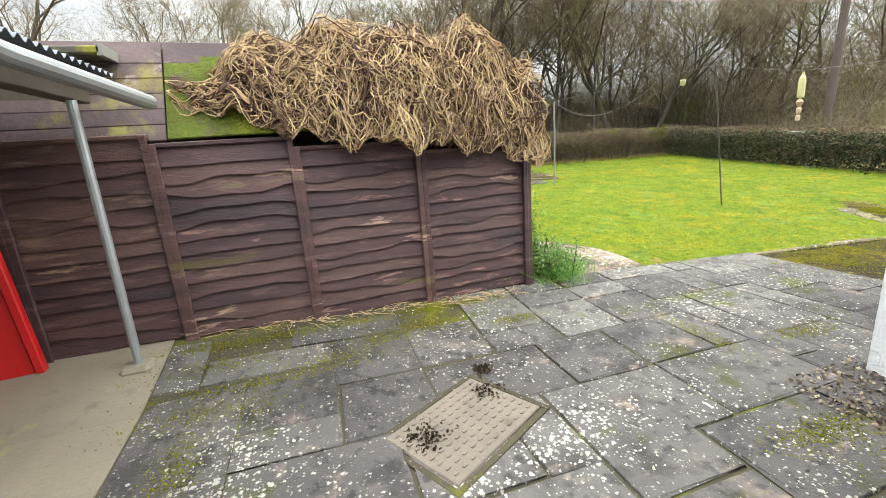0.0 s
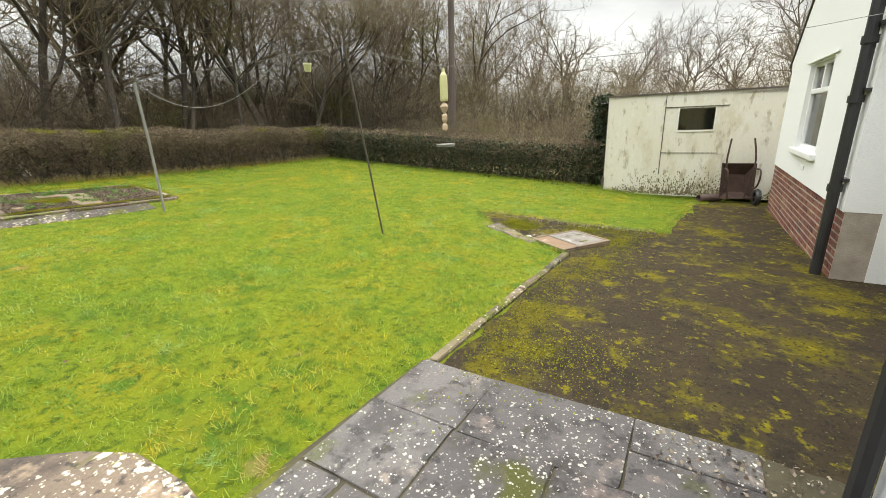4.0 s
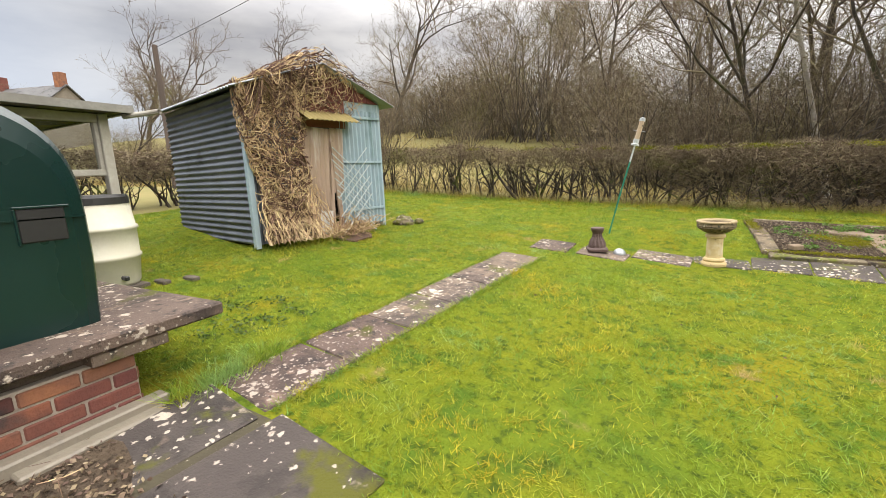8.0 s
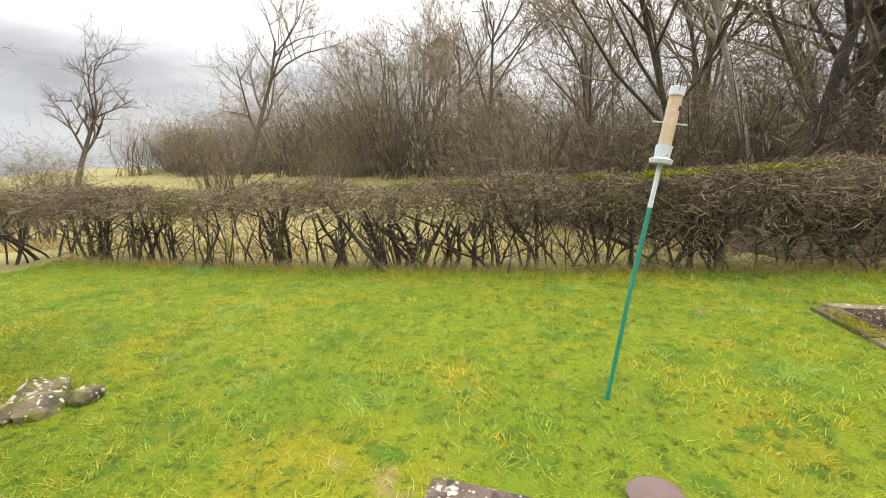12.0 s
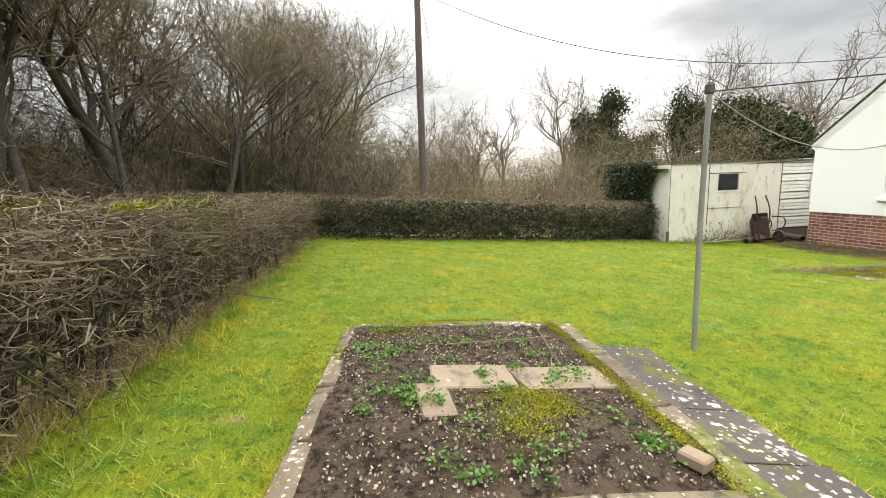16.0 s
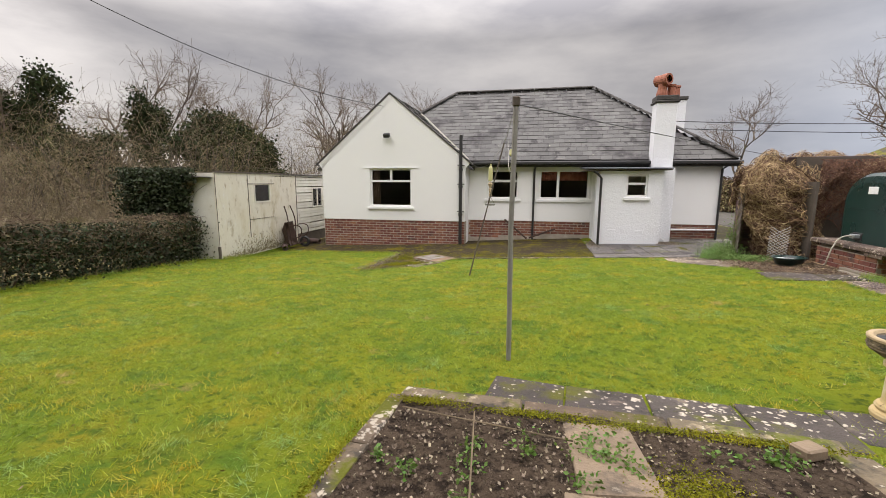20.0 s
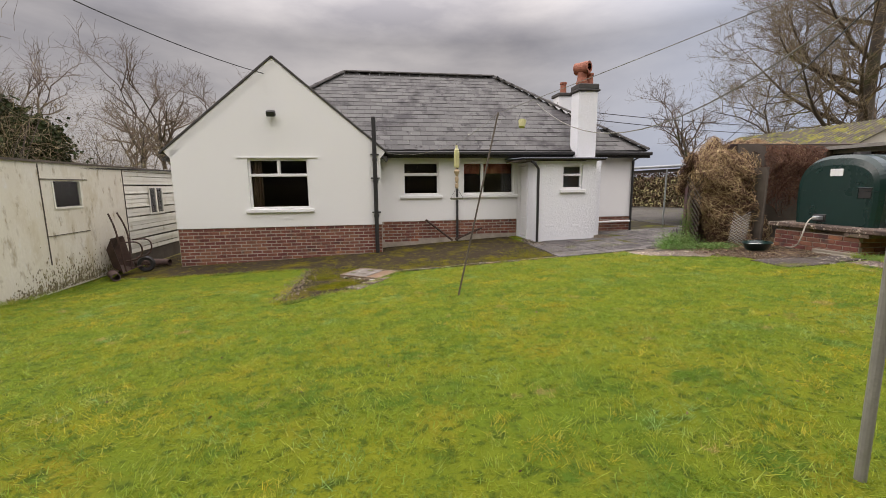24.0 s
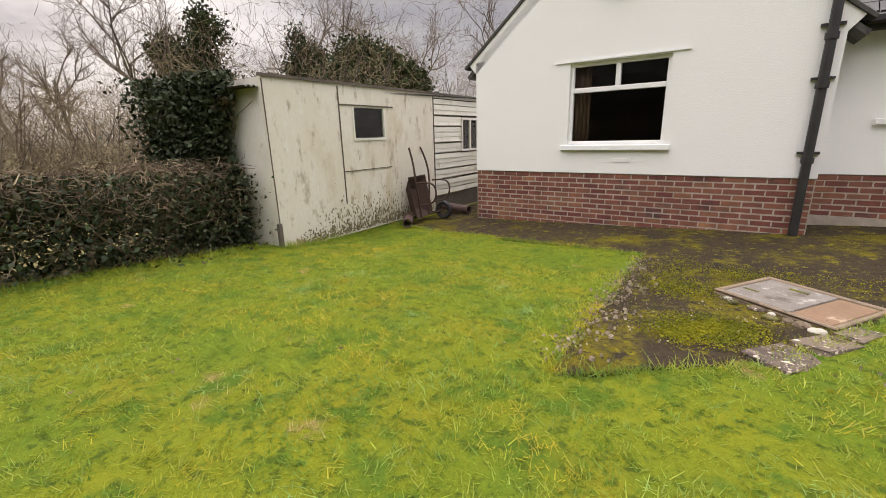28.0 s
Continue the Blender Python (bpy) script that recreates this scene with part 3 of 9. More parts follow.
M["tin_dark"] = material("dark_corrugated_tin", (0.150, 0.165, 0.190), (0.085, 0.095, 0.115), 1.2, 30, 0.5, 0.15, metal=0.35,
                         spots=[((0.045, 0.048, 0.052), 2.4, 0.58, 0.70)])
M["tin_blue"] = material("blue_painted_tin", (0.235, 0.345, 0.400), (0.35, 0.430, 0.465), 2.2, 30, 0.6, 0.2, stretch=(1, 1, 0.18),
                         spots=[((0.135, 0.215, 0.215), 3.0, 0.58, 0.70), ((0.48, 0.53, 0.53), 5.0, 0.62, 0.72), ((0.17, 0.20, 0.10), 1.6, 0.66, 0.76)])
M["tin_rust"] = material("pale_rusty_tin", (0.44, 0.335, 0.255), (0.30, 0.215, 0.155), 3.0, 30, 0.75, 0.2, stretch=(1, 1, 0.16),
                         spots=[((0.56, 0.50, 0.45), 3.2, 0.54, 0.66), ((0.17, 0.115, 0.080), 5.0, 0.60, 0.70)])
M["tin_yellow"] = material("mossy_yellow_tin", (0.33, 0.27, 0.10), (0.24, 0.19, 0.075), 4, 30, 0.75, 0.2)
M["tin_roof"] = material("grey_tin_roof", (0.40, 0.43, 0.45), (0.28, 0.30, 0.32), 1.5, 30, 0.5, 0.1, metal=0.4)
M["tin_white"] = material("pale_corrugated_tin", (0.60, 0.59, 0.55), (0.48, 0.47, 0.43), 2, 30, 0.6, 0.1)
M["red_shingle"] = material("red_felt_shingle", (0.21, 0.065, 0.05), (0.14, 0.05, 0.042), 4, 60, 0.9, 0.4, rand=0.2)
M["tank"] = material("dark_green_plastic_tank", (0.004, 0.022, 0.019), (0.007, 0.029, 0.025), 1.5, 30, 0.30, 0.05, spec=0.5)
M["barrel"] = material("cream_water_butt", (0.62, 0.60, 0.50), (0.52, 0.49, 0.38), 3, 30, 0.5, 0.1)
M["stone_cream"] = material("cream_cast_stone", (0.56, 0.43, 0.22), (0.50, 0.38, 0.19), 6, 50, 0.85, 0.5,
                            spots=[((0.60, 0.52, 0.36), 5, 0.52, 0.66), ((0.26, 0.19, 0.09), 9, 0.60, 0.72), ((0.13, 0.105, 0.06), 22, 0.63, 0.70)])
M["stone_grey"] = material("weathered_cast_stone", (0.30, 0.225, 0.125), (0.40, 0.31, 0.18), 8, 60, 0.85, 0.6, spots=[((0.15, 0.115, 0.065), 9, 0.58, 0.68)])
M["stone_rim"] = material("lichened_rim_stone", (0.115, 0.088, 0.052), (0.19, 0.145, 0.085), 9, 60, 0.9, 0.9, spots=[((0.035, 0.030, 0.022), 26, 0.52, 0.60), ((0.36, 0.31, 0.20), 34, 0.60, 0.66)])
M["water"] = material("still_water", (0.030, 0.032, 0.034), (0.045, 0.042, 0.038), 6, 20, 0.06, 0.0, spec=0.5)
M["ped"] = material("dark_brown_stoneware", (0.075, 0.045, 0.04), (0.12, 0.08, 0.07), 6, 50, 0.6, 0.4)
M["lime"] = material("pale_stone", (0.46, 0.44, 0.38), (0.33, 0.31, 0.26), 8, 50, 0.8, 0.4, spots=[((0.20, 0.18, 0.14), 4.0, 0.6, 0.75)])
M["green_pole"] = material("green_plastic_coated_pole", (0.012, 0.17, 0.105), (0.02, 0.21, 0.14), 5, 40, 0.45, 0.05)
M["pale_pole"] = material("bare_grey_pole", (0.52, 0.55, 0.56), (0.42, 0.45, 0.46), 8, 40, 0.5, 0.05)
M["seed"] = material("feeder_seed", (0.52, 0.40, 0.27), (0.40, 0.30, 0.2), 30, 90, 0.8, 0.3)
M["yellow_plastic"] = material("yellowed_clear_plastic", (0.55, 0.52, 0.26), (0.48, 0.46, 0.24), 8, 30, 0.35, 0.05)
M["rope"] = material("pale_rope", (0.50, 0.47, 0.40), (0.40, 0.37, 0.31), 12, 60, 0.9, 0.2)
M["wire"] = material("black_wire", (0.02, 0.02, 0.022), (0.03, 0.03, 0.03), 5, 30, 0.6, 0.0)
M["rust"] = material("rusty_iron", (0.078, 0.042, 0.030), (0.042, 0.026, 0.020), 6, 50, 0.85, 0.4)
M["pole_wood"] = material("creosoted_pole", (0.125, 0.095, 0.078), (0.075, 0.060, 0.052), 2, 30, 0.9, 0.3, stretch=(1, 1, 0.2))
M["pink_slab"] = material("pinkish_stone", (0.235, 0.172, 0.112), (0.160, 0.118, 0.080), 3, 50, 0.8, 0.6, rand=0.15,
                          spots=[((0.075, 0.057, 0.040), 2.6, 0.56, 0.66), ((0.10, 0.078, 0.056), 9, 0.58, 0.68), ((0.36, 0.31, 0.24), 7, 0.66, 0.74)])
M["terracotta_plate"] = material("rusty_brown_plate", (0.215, 0.130, 0.074), (0.150, 0.094, 0.056), 5, 50, 0.8, 0.5, spots=[((0.34, 0.26, 0.18), 6, 0.60, 0.70)])
M["stone_wall"] = material("far_stone_wall", (0.25, 0.22, 0.18), (0.18, 0.16, 0.135), 2, 15, 0.9, 0.3)
M["leaf_brown"] = material("dead_leaf", (0.125, 0.078, 0.048), (0.235, 0.175, 0.120), 8, 30, 0.9, 0.0, island=0.5)
M["gravel"] = material("gravel", (0.30, 0.24, 0.17), (0.17, 0.135, 0.10), 20, 60, 0.9, 0.3, island=0.45)
M["asbestos"] = material("mossy_sheet_roof", (0.115, 0.100, 0.078), (0.075, 0.066, 0.052), 2, 30, 0.9, 0.4, spots=[((0.20, 0.185, 0.030), 3.0, 0.50, 0.60), ((0.13, 0.14, 0.025), 7.0, 0.54, 0.64), ((0.045, 0.040, 0.033), 2.0, 0.58, 0.70), ((0.36, 0.34, 0.26), 9.0, 0.64, 0.70)])
M["red_earth"] = material("reddish_earth", (0.115, 0.062, 0.040), (0.075, 0.045, 0.032), 5, 60, 0.95, 1.2)
M["lattice"] = material("pale_painted_lattice", (0.50, 0.56, 0.55), (0.40, 0.46, 0.46), 5, 50, 0.7, 0.2)
M["tin_black"] = material("blackened_corrugated_tin", (0.05, 0.048, 0.046), (0.085, 0.08, 0.072), 2, 30, 0.8, 0.2)
M["cream_wall"] = material("pale_plaster", (0.66, 0.64, 0.59), (0.56, 0.53, 0.47), 2, 30, 0.85, 0.3)


def glass_material():
    ma = bpy.data.materials.new("window_glass")
    ma.use_nodes = True
    nt = ma.node_tree
    nt.nodes.clear()
    out, mx = nt.nodes.new("ShaderNodeOutputMaterial"), nt.nodes.new("ShaderNodeMixShader")
    tr, gl, fr = nt.nodes.new("ShaderNodeBsdfTransparent"), nt.nodes.new("ShaderNodeBsdfGlossy"), nt.nodes.new("ShaderNodeFresnel")
    tr.inputs["Color"].default_value = (0.86, 0.88, 0.87, 1)
    gl.inputs["Roughness"].default_value = 0.02
    fr.inputs["IOR"].default_value = 1.5
    nt.links.new(fr.outputs[0], mx.inputs[0])
    nt.links.new(tr.outputs[0], mx.inputs[1])
    nt.links.new(gl.outputs[0], mx.inputs[2])
    nt.links.new(mx.outputs[0], out.inputs["Surface"])
    return ma


M["glass"] = glass_material()


# ---- ground ----
def axis_lines(lo, hi, step, far):
    core = np.arange(lo, hi + 1e-6, step)
    out = [step * 2]
    while sum(out) < far:
        out.append(out[-1] * 1.35)
    out = np.cumsum(out)
    return np.concatenate([lo - out[::-1], core, hi + out])


# the ground lies a little lower beneath the hard surfaces
PAVED = [[(1.0, -6.9), (4.7, -6.9), (4.7, -0.4), (6.75, -0.4), (6.75, -2.0), (10.0, -3.9), (16.3, -3.9), (16.25, -0.45), (15.1, -0.02), (11.86, 0.3), (11.82, 2.0), (11.75, 3.45), (10.95, 2.75), (10.25, 1.7), (10.0, 1.35),
          (6.6, 1.42), (5.2, 1.5), (3.6, 1.45), (1.0, 1.3)],
         [(6.78, 9.6), (9.0, 9.4), (9.02, 11.15), (6.8, 11.32)]]


def build_ground():
    xs, ys = axis_lines(-6, 20, 0.3, 1500), axis_lines(-8, 17, 0.3, 1500)
    gx, gy = np.meshgrid(xs, ys)
    z = ground(gx, gy)
    for poly in PAVED:
        z = z - 0.07 * in_poly(gx.ravel(), gy.ravel(), poly).reshape(z.shape)
    v = np.stack([gx, gy, z], -1).reshape(-1, 3)
    nx = len(xs)
    i, j = np.meshgrid(np.arange(nx - 1), np.arange(len(ys) - 1))
    a = (j * nx + i).ravel()
    me = mesh_np("ground", v, np.stack([a, a + 1, a + nx + 1, a + nx], 1))
    me.materials.append(M["lawn"])
    me.materials.append(M["field"])
    cx, cy = (gx[:-1, :-1] + 0.15).ravel(), (gy[:-1, :-1] + 0.15).ravel()
    inside = (cx > -3.4) & (cx < 17.2) & (cy > -3) & (cy < 12.9)
    me.polygons.foreach_set("material_index", np.where(inside, 0, 1).astype(np.int32))
    ob = shade_smooth(put("ground", me, None))
    return tagged(ob, "mown lawn, green going yellow with moss, rough field beyond the hedges", "ground", kind="structure")


GROUND = build_ground()


def drape(name, poly, dz, mat, step=0.45, edge=0.09, jitter=0.0, label="", category="", kind="structure"):
    """A sheet laid on the ground within a polygon, with a small upstand at its rim."""
    bm = bmesh.new()
    face = bm.faces.new([bm.verts.new((x, y, 0)) for x, y in poly])
    bmesh.ops.triangulate(bm, faces=[face])
    xs, ys = [p[0] for p in poly], [p[1] for p in poly]
    for lo, hi, n in ((min(xs), max(xs), (1, 0, 0)), (min(ys), max(ys), (0, 1, 0))):
        for c in np.arange(lo + step, hi, step):
            bmesh.ops.bisect_plane(bm, geom=bm.verts[:] + bm.edges[:] + bm.faces[:], plane_co=Vector(n) * c, plane_no=n)
    rim = [e for e in bm.edges if e.is_boundary]
    ext = bmesh.ops.extrude_edge_only(bm, edges=rim)
    low = {v for v in ext["geom"] if isinstance(v, bmesh.types.BMVert)}
    for v in bm.verts:
        if v in low:
            v.co.z = gz(v.co.x, v.co.y) - edge
        else:
            n = noise.noise((v.co.x * 1.3, v.co.y * 1.3, 0)) * jitter
            v.co.z = gz(v.co.x, v.co.y) + dz + n
    bmesh.ops.recalc_face_normals(bm, faces=bm.faces[:])
    ob = put(name, bm, mat)
    return tagged(ob, label, category, kind=kind)


def ragged(poly, step=0.25, amount=0.05, seed=1, closed=True):
    r = random.Random(seed)
    out = []
    for (x0, y0), (x1, y1) in zip(poly, poly[1:] + (poly[:1] if closed else [])):
        n = max(1, int(math.hypot(x1 - x0, y1 - y0) / step))
        for k in range(n):
            out.append((x0 + (x1 - x0) * k / n + r.uniform(-amount, amount), y0 + (y1 - y0) * k / n + r.uniform(-amount, amount)))
    return out


patio = drape("patio", [(0.9, -7), (4.78, -7), (4.78, -0.5), (6.72, -0.5), (6.72, 1.62), (5.25, 1.66), (3.9, 1.62), (0.9, 1.46)], 0.004, M["joint"],
              label="paved patio with mossy, lichen-spotted joints", category="patio")
yard = drape("concrete_yard", [(-6, -7), (0.9, -7), (0.9, 1.46), (-6, 1.2)], 0.012, M["concrete"], label="smooth worn concrete yard, damp and algae-stained", category="yard")
drape("drive", ragged([(-13, -5.2), (-1.0, -17.0), (0.86, -16.0), (0.86, -2.6), (-2.0, -2.4), (-6, -2.2)], 0.8, 0.04, 6), 0.024, M["drive"], 0.6, label="dark damp drive, mossy and littered", category="drive")
apron = drape("concrete_apron", ragged([(4.25, 1.55), (5.25, 1.64), (5.36, 2.0), (5.1, 2.6), (4.6, 3.05), (3.9, 3.0), (3.8, 1.6)], 0.3, 0.07), 0.004, M["path_slab"],
              label="rounded worn concrete apron beside the lawn", category="paving")
tarmac = drape("tarmac_area", ragged([(6.72, 1.48), (9.95, 1.46), (10.15, 1.75), (10.9, 2.95), (11.9, 3.72), (11.95, 2.0), (11.98, 0.45), (15.2, 0.12), (16.4, -0.3)], 0.25, 0.05, 3, False)
               + [(16.4, -0.3), (16.4, -4), (10.0, -4), (6.72, -2.0)], -0.002, M["tarmac"], jitter=0.010, label="old tarmac overgrown with yellow-green moss", category="tarmac")
dirt = drape("bare_earth", ragged([(2.9, 1.7), (4.0, 2.2), (4.3, 3.1), (4.28, 3.75), (3.7, 4.0), (3.22, 4.3), (2.6, 4.2), (2.0, 3.4), (1.6, 2.2)], 0.3, 0.1, 5), 0.010, M["bare_earth"], jitter=0.015,
             label="bare earth strewn with twigs and dead leaves", category="earth")


drape("slab_bed", ragged([(3.16, 4.05), (3.65, 3.85), (4.40, 3.85), (4.42, 4.50), (3.74, 4.58), (3.2, 4.6)], 0.2, 0.02, 7), 0.004, M["joint"], 0.2, label="dark mossy earth bedding the slabs", category="earth")
drape("woodland_floor", ragged([(7.5, 13.7), (16.8, 13.7), (18.2, 13.0), (19.0, 9.5), (30, 9.0), (36, 20), (30, 34), (8, 34), (4.5, 26), (5.5, 18)], 1.2, 0.35, 4), 0.02, M["litter"], 1.6, label="dark leaf litter under the wood", category="ground")


def slab(name, x0, x1, y0, y1, parent, mat, top=0.018, thick=0.05, rz=0.0, tilt=0.006, r=None):
    r = r or random
    bm = bmesh.new()
    w, d = (x1 - x0) / 2, (y1 - y0) / 2
    box(bm, -w, w, -d, d, -thick, 0, bevel=0.008)
    for v in bm.verts:
        v.co.x += r.uniform(-0.010, 0.010)
        v.co.y += r.uniform(-0.010, 0.010)
    cx, cy = (x0 + x1) / 2, (y0 + y1) / 2
    sx = (gz(cx + 0.3, cy) - gz(cx - 0.3, cy)) / 0.6
    sy = (gz(cx, cy + 0.3) - gz(cx, cy - 0.3)) / 0.6
    ob = put(name, bm, mat)
    ob.matrix_basis = pose(cx, cy, gz(cx, cy) + top, math.degrees(math.atan(sy)) + r.uniform(-tilt, tilt) * 57, -math.degrees(math.atan(sx)) + r.uniform(-tilt, tilt) * 57, rz)
    ob.parent = parent
    return ob


def paving(parent, x0, x1, y0, y1, unit, mat, skip=lambda x, y: False, seed=3):
    """Random-bond paving of mixed slab sizes on a grid of half slabs."""
    r = random.Random(seed)
    nx, ny = int(round((x1 - x0) / unit)), int(round((y1 - y0) / unit))
    taken = np.zeros((nx, ny), bool)
    for j in range(ny):
        for i in range(nx):
            if taken[i, j]:
                continue
            for a, b in r.sample([(2, 2), (3, 2), (2, 3), (2, 2), (1, 2), (2, 1), (3, 1)], 7) + [(2, 1), (1, 2), (1, 1)]:
                if i + a <= nx and j + b <= ny and not taken[i:i + a, j:j + b].any():
                    break
            taken[i:i + a, j:j + b] = True
            cx, cy = x0 + (i + a / 2) * unit, y0 + (j + b / 2) * unit
            if skip(cx, cy):
                continue
            g = r.uniform(0.003, 0.010)
            slab("paving_slab", x0 + i * unit + g, x0 + (i + a) * unit - g, y0 + j * unit + g, y0 + (j + b) * unit - g, parent, mat, r=r)


def off_patio(x, y):
    if x > 5.0 and y < -0.6:
        return True
    return y > 1.14 + 0.04 * x and x < 3.8


# ---- walls, windows, roof of the bungalow ----
def wall_cells(u0, u1, z0, z1, holes):
    us = sorted({u0, u1, *(h[0] for h in holes), *(h[1] for h in holes)})
    zs = sorted({z0, z1, *(h[2] for h in holes), *(h[3] for h in holes)})
    for a, b in zip(us, us[1:]):
        for c, d in zip(zs, zs[1:]):
            if not any(h[0] <= a and b <= h[1] and h[2] <= c and d <= h[3] for h in holes):
                yield a, b, c, d


def wall_y(u0, u1, z0, z1, y0, y1, holes=()):
    bm = bmesh.new()
    for a, b, c, d in wall_cells(u0, u1, z0, z1, holes):
        box(bm, a, b, y0, y1, c, d)
    bmesh.ops.remove_doubles(bm, verts=bm.verts[:], dist=1e-4)
    return bm


def wall_x(x0, x1, v0, v1, z0, z1, holes=()):
    bm = bmesh.new()
    for a, b, c, d in wall_cells(v0, v1, z0, z1, holes):
        box(bm, x0, x1, a, b, c, d)
    bmesh.ops.remove_doubles(bm, verts=bm.verts[:], dist=1e-4)
    return bm


def window_part(house, x0, x1, z0, z1, face, bars, sill=0.09, sill_mat=None):
    """A white window in a wall that faces +y: outer frame and bars (x0, x1, z0, z1), panes, sill."""
    y0, y1 = face - 0.13, face - 0.055
    bm = boxes((x0, x1, y0, y1, z0, z0 + 0.055), (x0, x1, y0, y1, z1 - 0.05, z1), (x0, x0 + 0.05, y0, y1, z0 + 0.055, z1 - 0.05),
               (x1 - 0.05, x1, y0, y1, z0 + 0.055, z1 - 0.05), *[(a, b, y0 - 0.004, y1 + 0.008, c, d) for a, b, c, d in bars], bevel=0.006)
    win = part("window", bm, M["upvc"], house, "white plastic casement window, dark room behind")
    part("pane", boxes((x0 + 0.03, x1 - 0.03, y0 + 0.03, y0 + 0.036, z0 + 0.03, z1 - 0.03)), M["glass"], win, "window glass").visible_shadow = False
    part("sill", boxes((x0 - sill, x1 + sill, face - 0.10, face + 0.06, z0 - 0.085, z0 - 0.004), bevel=0.008), M["upvc"], win, "white painted sill")
    return win


house = thing("bungalow", 0, 0, 0, "white rendered bungalow with red brick plinth and hipped slate roof", "house")
GY, MY, EY = -1.2, -1.93, -0.51
DPC, EAVE = 0.56, 2.42
gable_hole = (12.07, 13.48, 1.0, 2.22)
main_holes = [(8.70, 9.70, 1.27, 2.18), (6.52, 8.03, 1.27, 2.18)]
# gable wing
gable = part("wall_gable", wall_y(10.31, 15.17, DPC, EAVE, GY - 0.28, GY + 0.015, [gable_hole]), M["render"], house, "white rendered gable wall")
bm = bmesh.new()
tri = [(10.31, EAVE), (15.17, EAVE), (12.74, 4.44)]
front, back = ([bm.verts.new((x, y, z)) for x, z in tri] for y in (GY + 0.015, GY - 0.28))
bm.faces.new(front), bm.faces.new(back[::-1])
for k in range(3):
    bm.faces.new([front[k], back[k], back[(k + 1) % 3], front[(k + 1) % 3]])
bmesh.ops.recalc_face_normals(bm, faces=bm.faces[:])
part("gable_peak", bm, M["render"], house)
plinth = part("brick_plinth", wall_y(10.315, 15.165, -0.75, DPC, GY - 0.28, GY - 0.0035), M["mortar"], house, "red brick plinth with pale mortar")
part("wall_gable_side", wall_x(10.31, 10.59, MY, GY - 0.28, -0.75, EAVE), M["render"], house)
part("wall_gable_side", wall_x(14.89, 15.17, -7, GY - 0.28, -0.75, EAVE), M["render"], house)
# main range
mainw = part("wall_main", wall_y(2.82, 10.31, DPC, 2.45, MY - 0.28, MY + 0.015, main_holes), M["render"], house, "white rendered wall")
mplinth = part("brick_plinth", wall_y(2.825, 10.31, -0.6, DPC, MY - 0.28, MY - 0.0035), M["mortar"], house, "red brick plinth, lime-stained at its foot")
part("wall_side", wall_x(2.82, 3.10, -9, MY - 0.28, -0.5, 2.45), M["render"], house)
part("wall_back", wall_y(2.82, 15.17, -0.6, 2.45, -9.28, -9.0), M["render"], house)
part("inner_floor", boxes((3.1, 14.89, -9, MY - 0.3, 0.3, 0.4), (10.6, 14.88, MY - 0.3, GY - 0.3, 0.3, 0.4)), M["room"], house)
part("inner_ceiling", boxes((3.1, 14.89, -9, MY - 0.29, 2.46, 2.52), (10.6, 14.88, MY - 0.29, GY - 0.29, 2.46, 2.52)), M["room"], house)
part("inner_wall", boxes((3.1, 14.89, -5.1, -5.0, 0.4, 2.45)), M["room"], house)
# rear porch with its own window and side door
ext_hole = (5.17, 5.72, 1.40, 2.02)
ext_front = part("wall_porch_front", wall_y(4.80, 6.42, -0.1, 2.12, EY - 0.22, EY, [ext_hole]), M["white_brick"], house, "white painted brick wall")
door_hole = (-1.86, -1.16, 0.09, 2.05)
part("wall_porch_side", wall_x(6.20, 6.42, MY + 0.02, EY - 0.22, -0.1, 2.12, [door_hole]), M["white_brick"], house)
ext_side = part("wall_porch_side", wall_x(4.80, 5.02, MY + 0.02, EY - 0.22, -0.1, 2.2), M["white_brick"], house, "white painted brick wall with courses showing")
pdoor = part("door", boxes((6.30, 6.35, -1.84, -1.18, 0.11, 2.03), (6.345, 6.362, -1.74, -1.28, 1.0, 1.9), (6.345, 6.36, -1.74, -1.28, 0.22, 0.62), bevel=0.008), M["upvc"], house, "white panelled back door, shut")
part("door_handle", boxes((6.35, 6.40, -1.26, -1.22, 0.98, 1.08), bevel=0.01), M["steel"], pdoor, "small metal handle")
part("door_frame", boxes((6.25, 6.44, -1.90, -1.855, 0.05, 2.1), (6.25, 6.44, -1.165, -1.12, 0.05, 2.1), (6.25, 6.435, -1.855, -1.165, 2.045, 2.1)), M["upvc"], pdoor)
window_part(house, 12.07, 13.48, 1.0, 2.22, GY + 0.015, [(12.12, 13.43, 1.79, 1.86), (12.74, 12.81, 1.86, 2.17)])
window_part(house, 8.70, 9.70, 1.27, 2.18, MY + 0.015, [(8.75, 9.65, 1.80, 1.88)])
window_part(house, 6.52, 8.03, 1.27, 2.18, MY + 0.015, [(7.42, 7.50, 1.32, 2.13)])
window_part(house, 5.17, 5.72, 1.40, 2.02, EY, [(5.22, 5.67, 1.74, 1.80)], 0.07)
part("lintel", boxes((11.85, 13.72, GY, GY + 0.035, 2.235, 2.26)), M["upvc"], house, "thin white drip moulding")


def curtain_mesh(x0, x1, z0, z1, y, waves, amp=0.03):
    n = waves * 8
    xs = np.linspace(x0, x1, n)
    ys = y + amp * np.sin(np.linspace(0, waves * 2 * math.pi, n))
    v = np.concatenate([np.stack([xs, ys, np.full(n, z0)], 1), np.stack([xs, ys, np.full(n, z1)], 1)])
    k = np.arange(n - 1)
    return v, np.stack([k, k + 1, n + k + 1, n + k], 1)


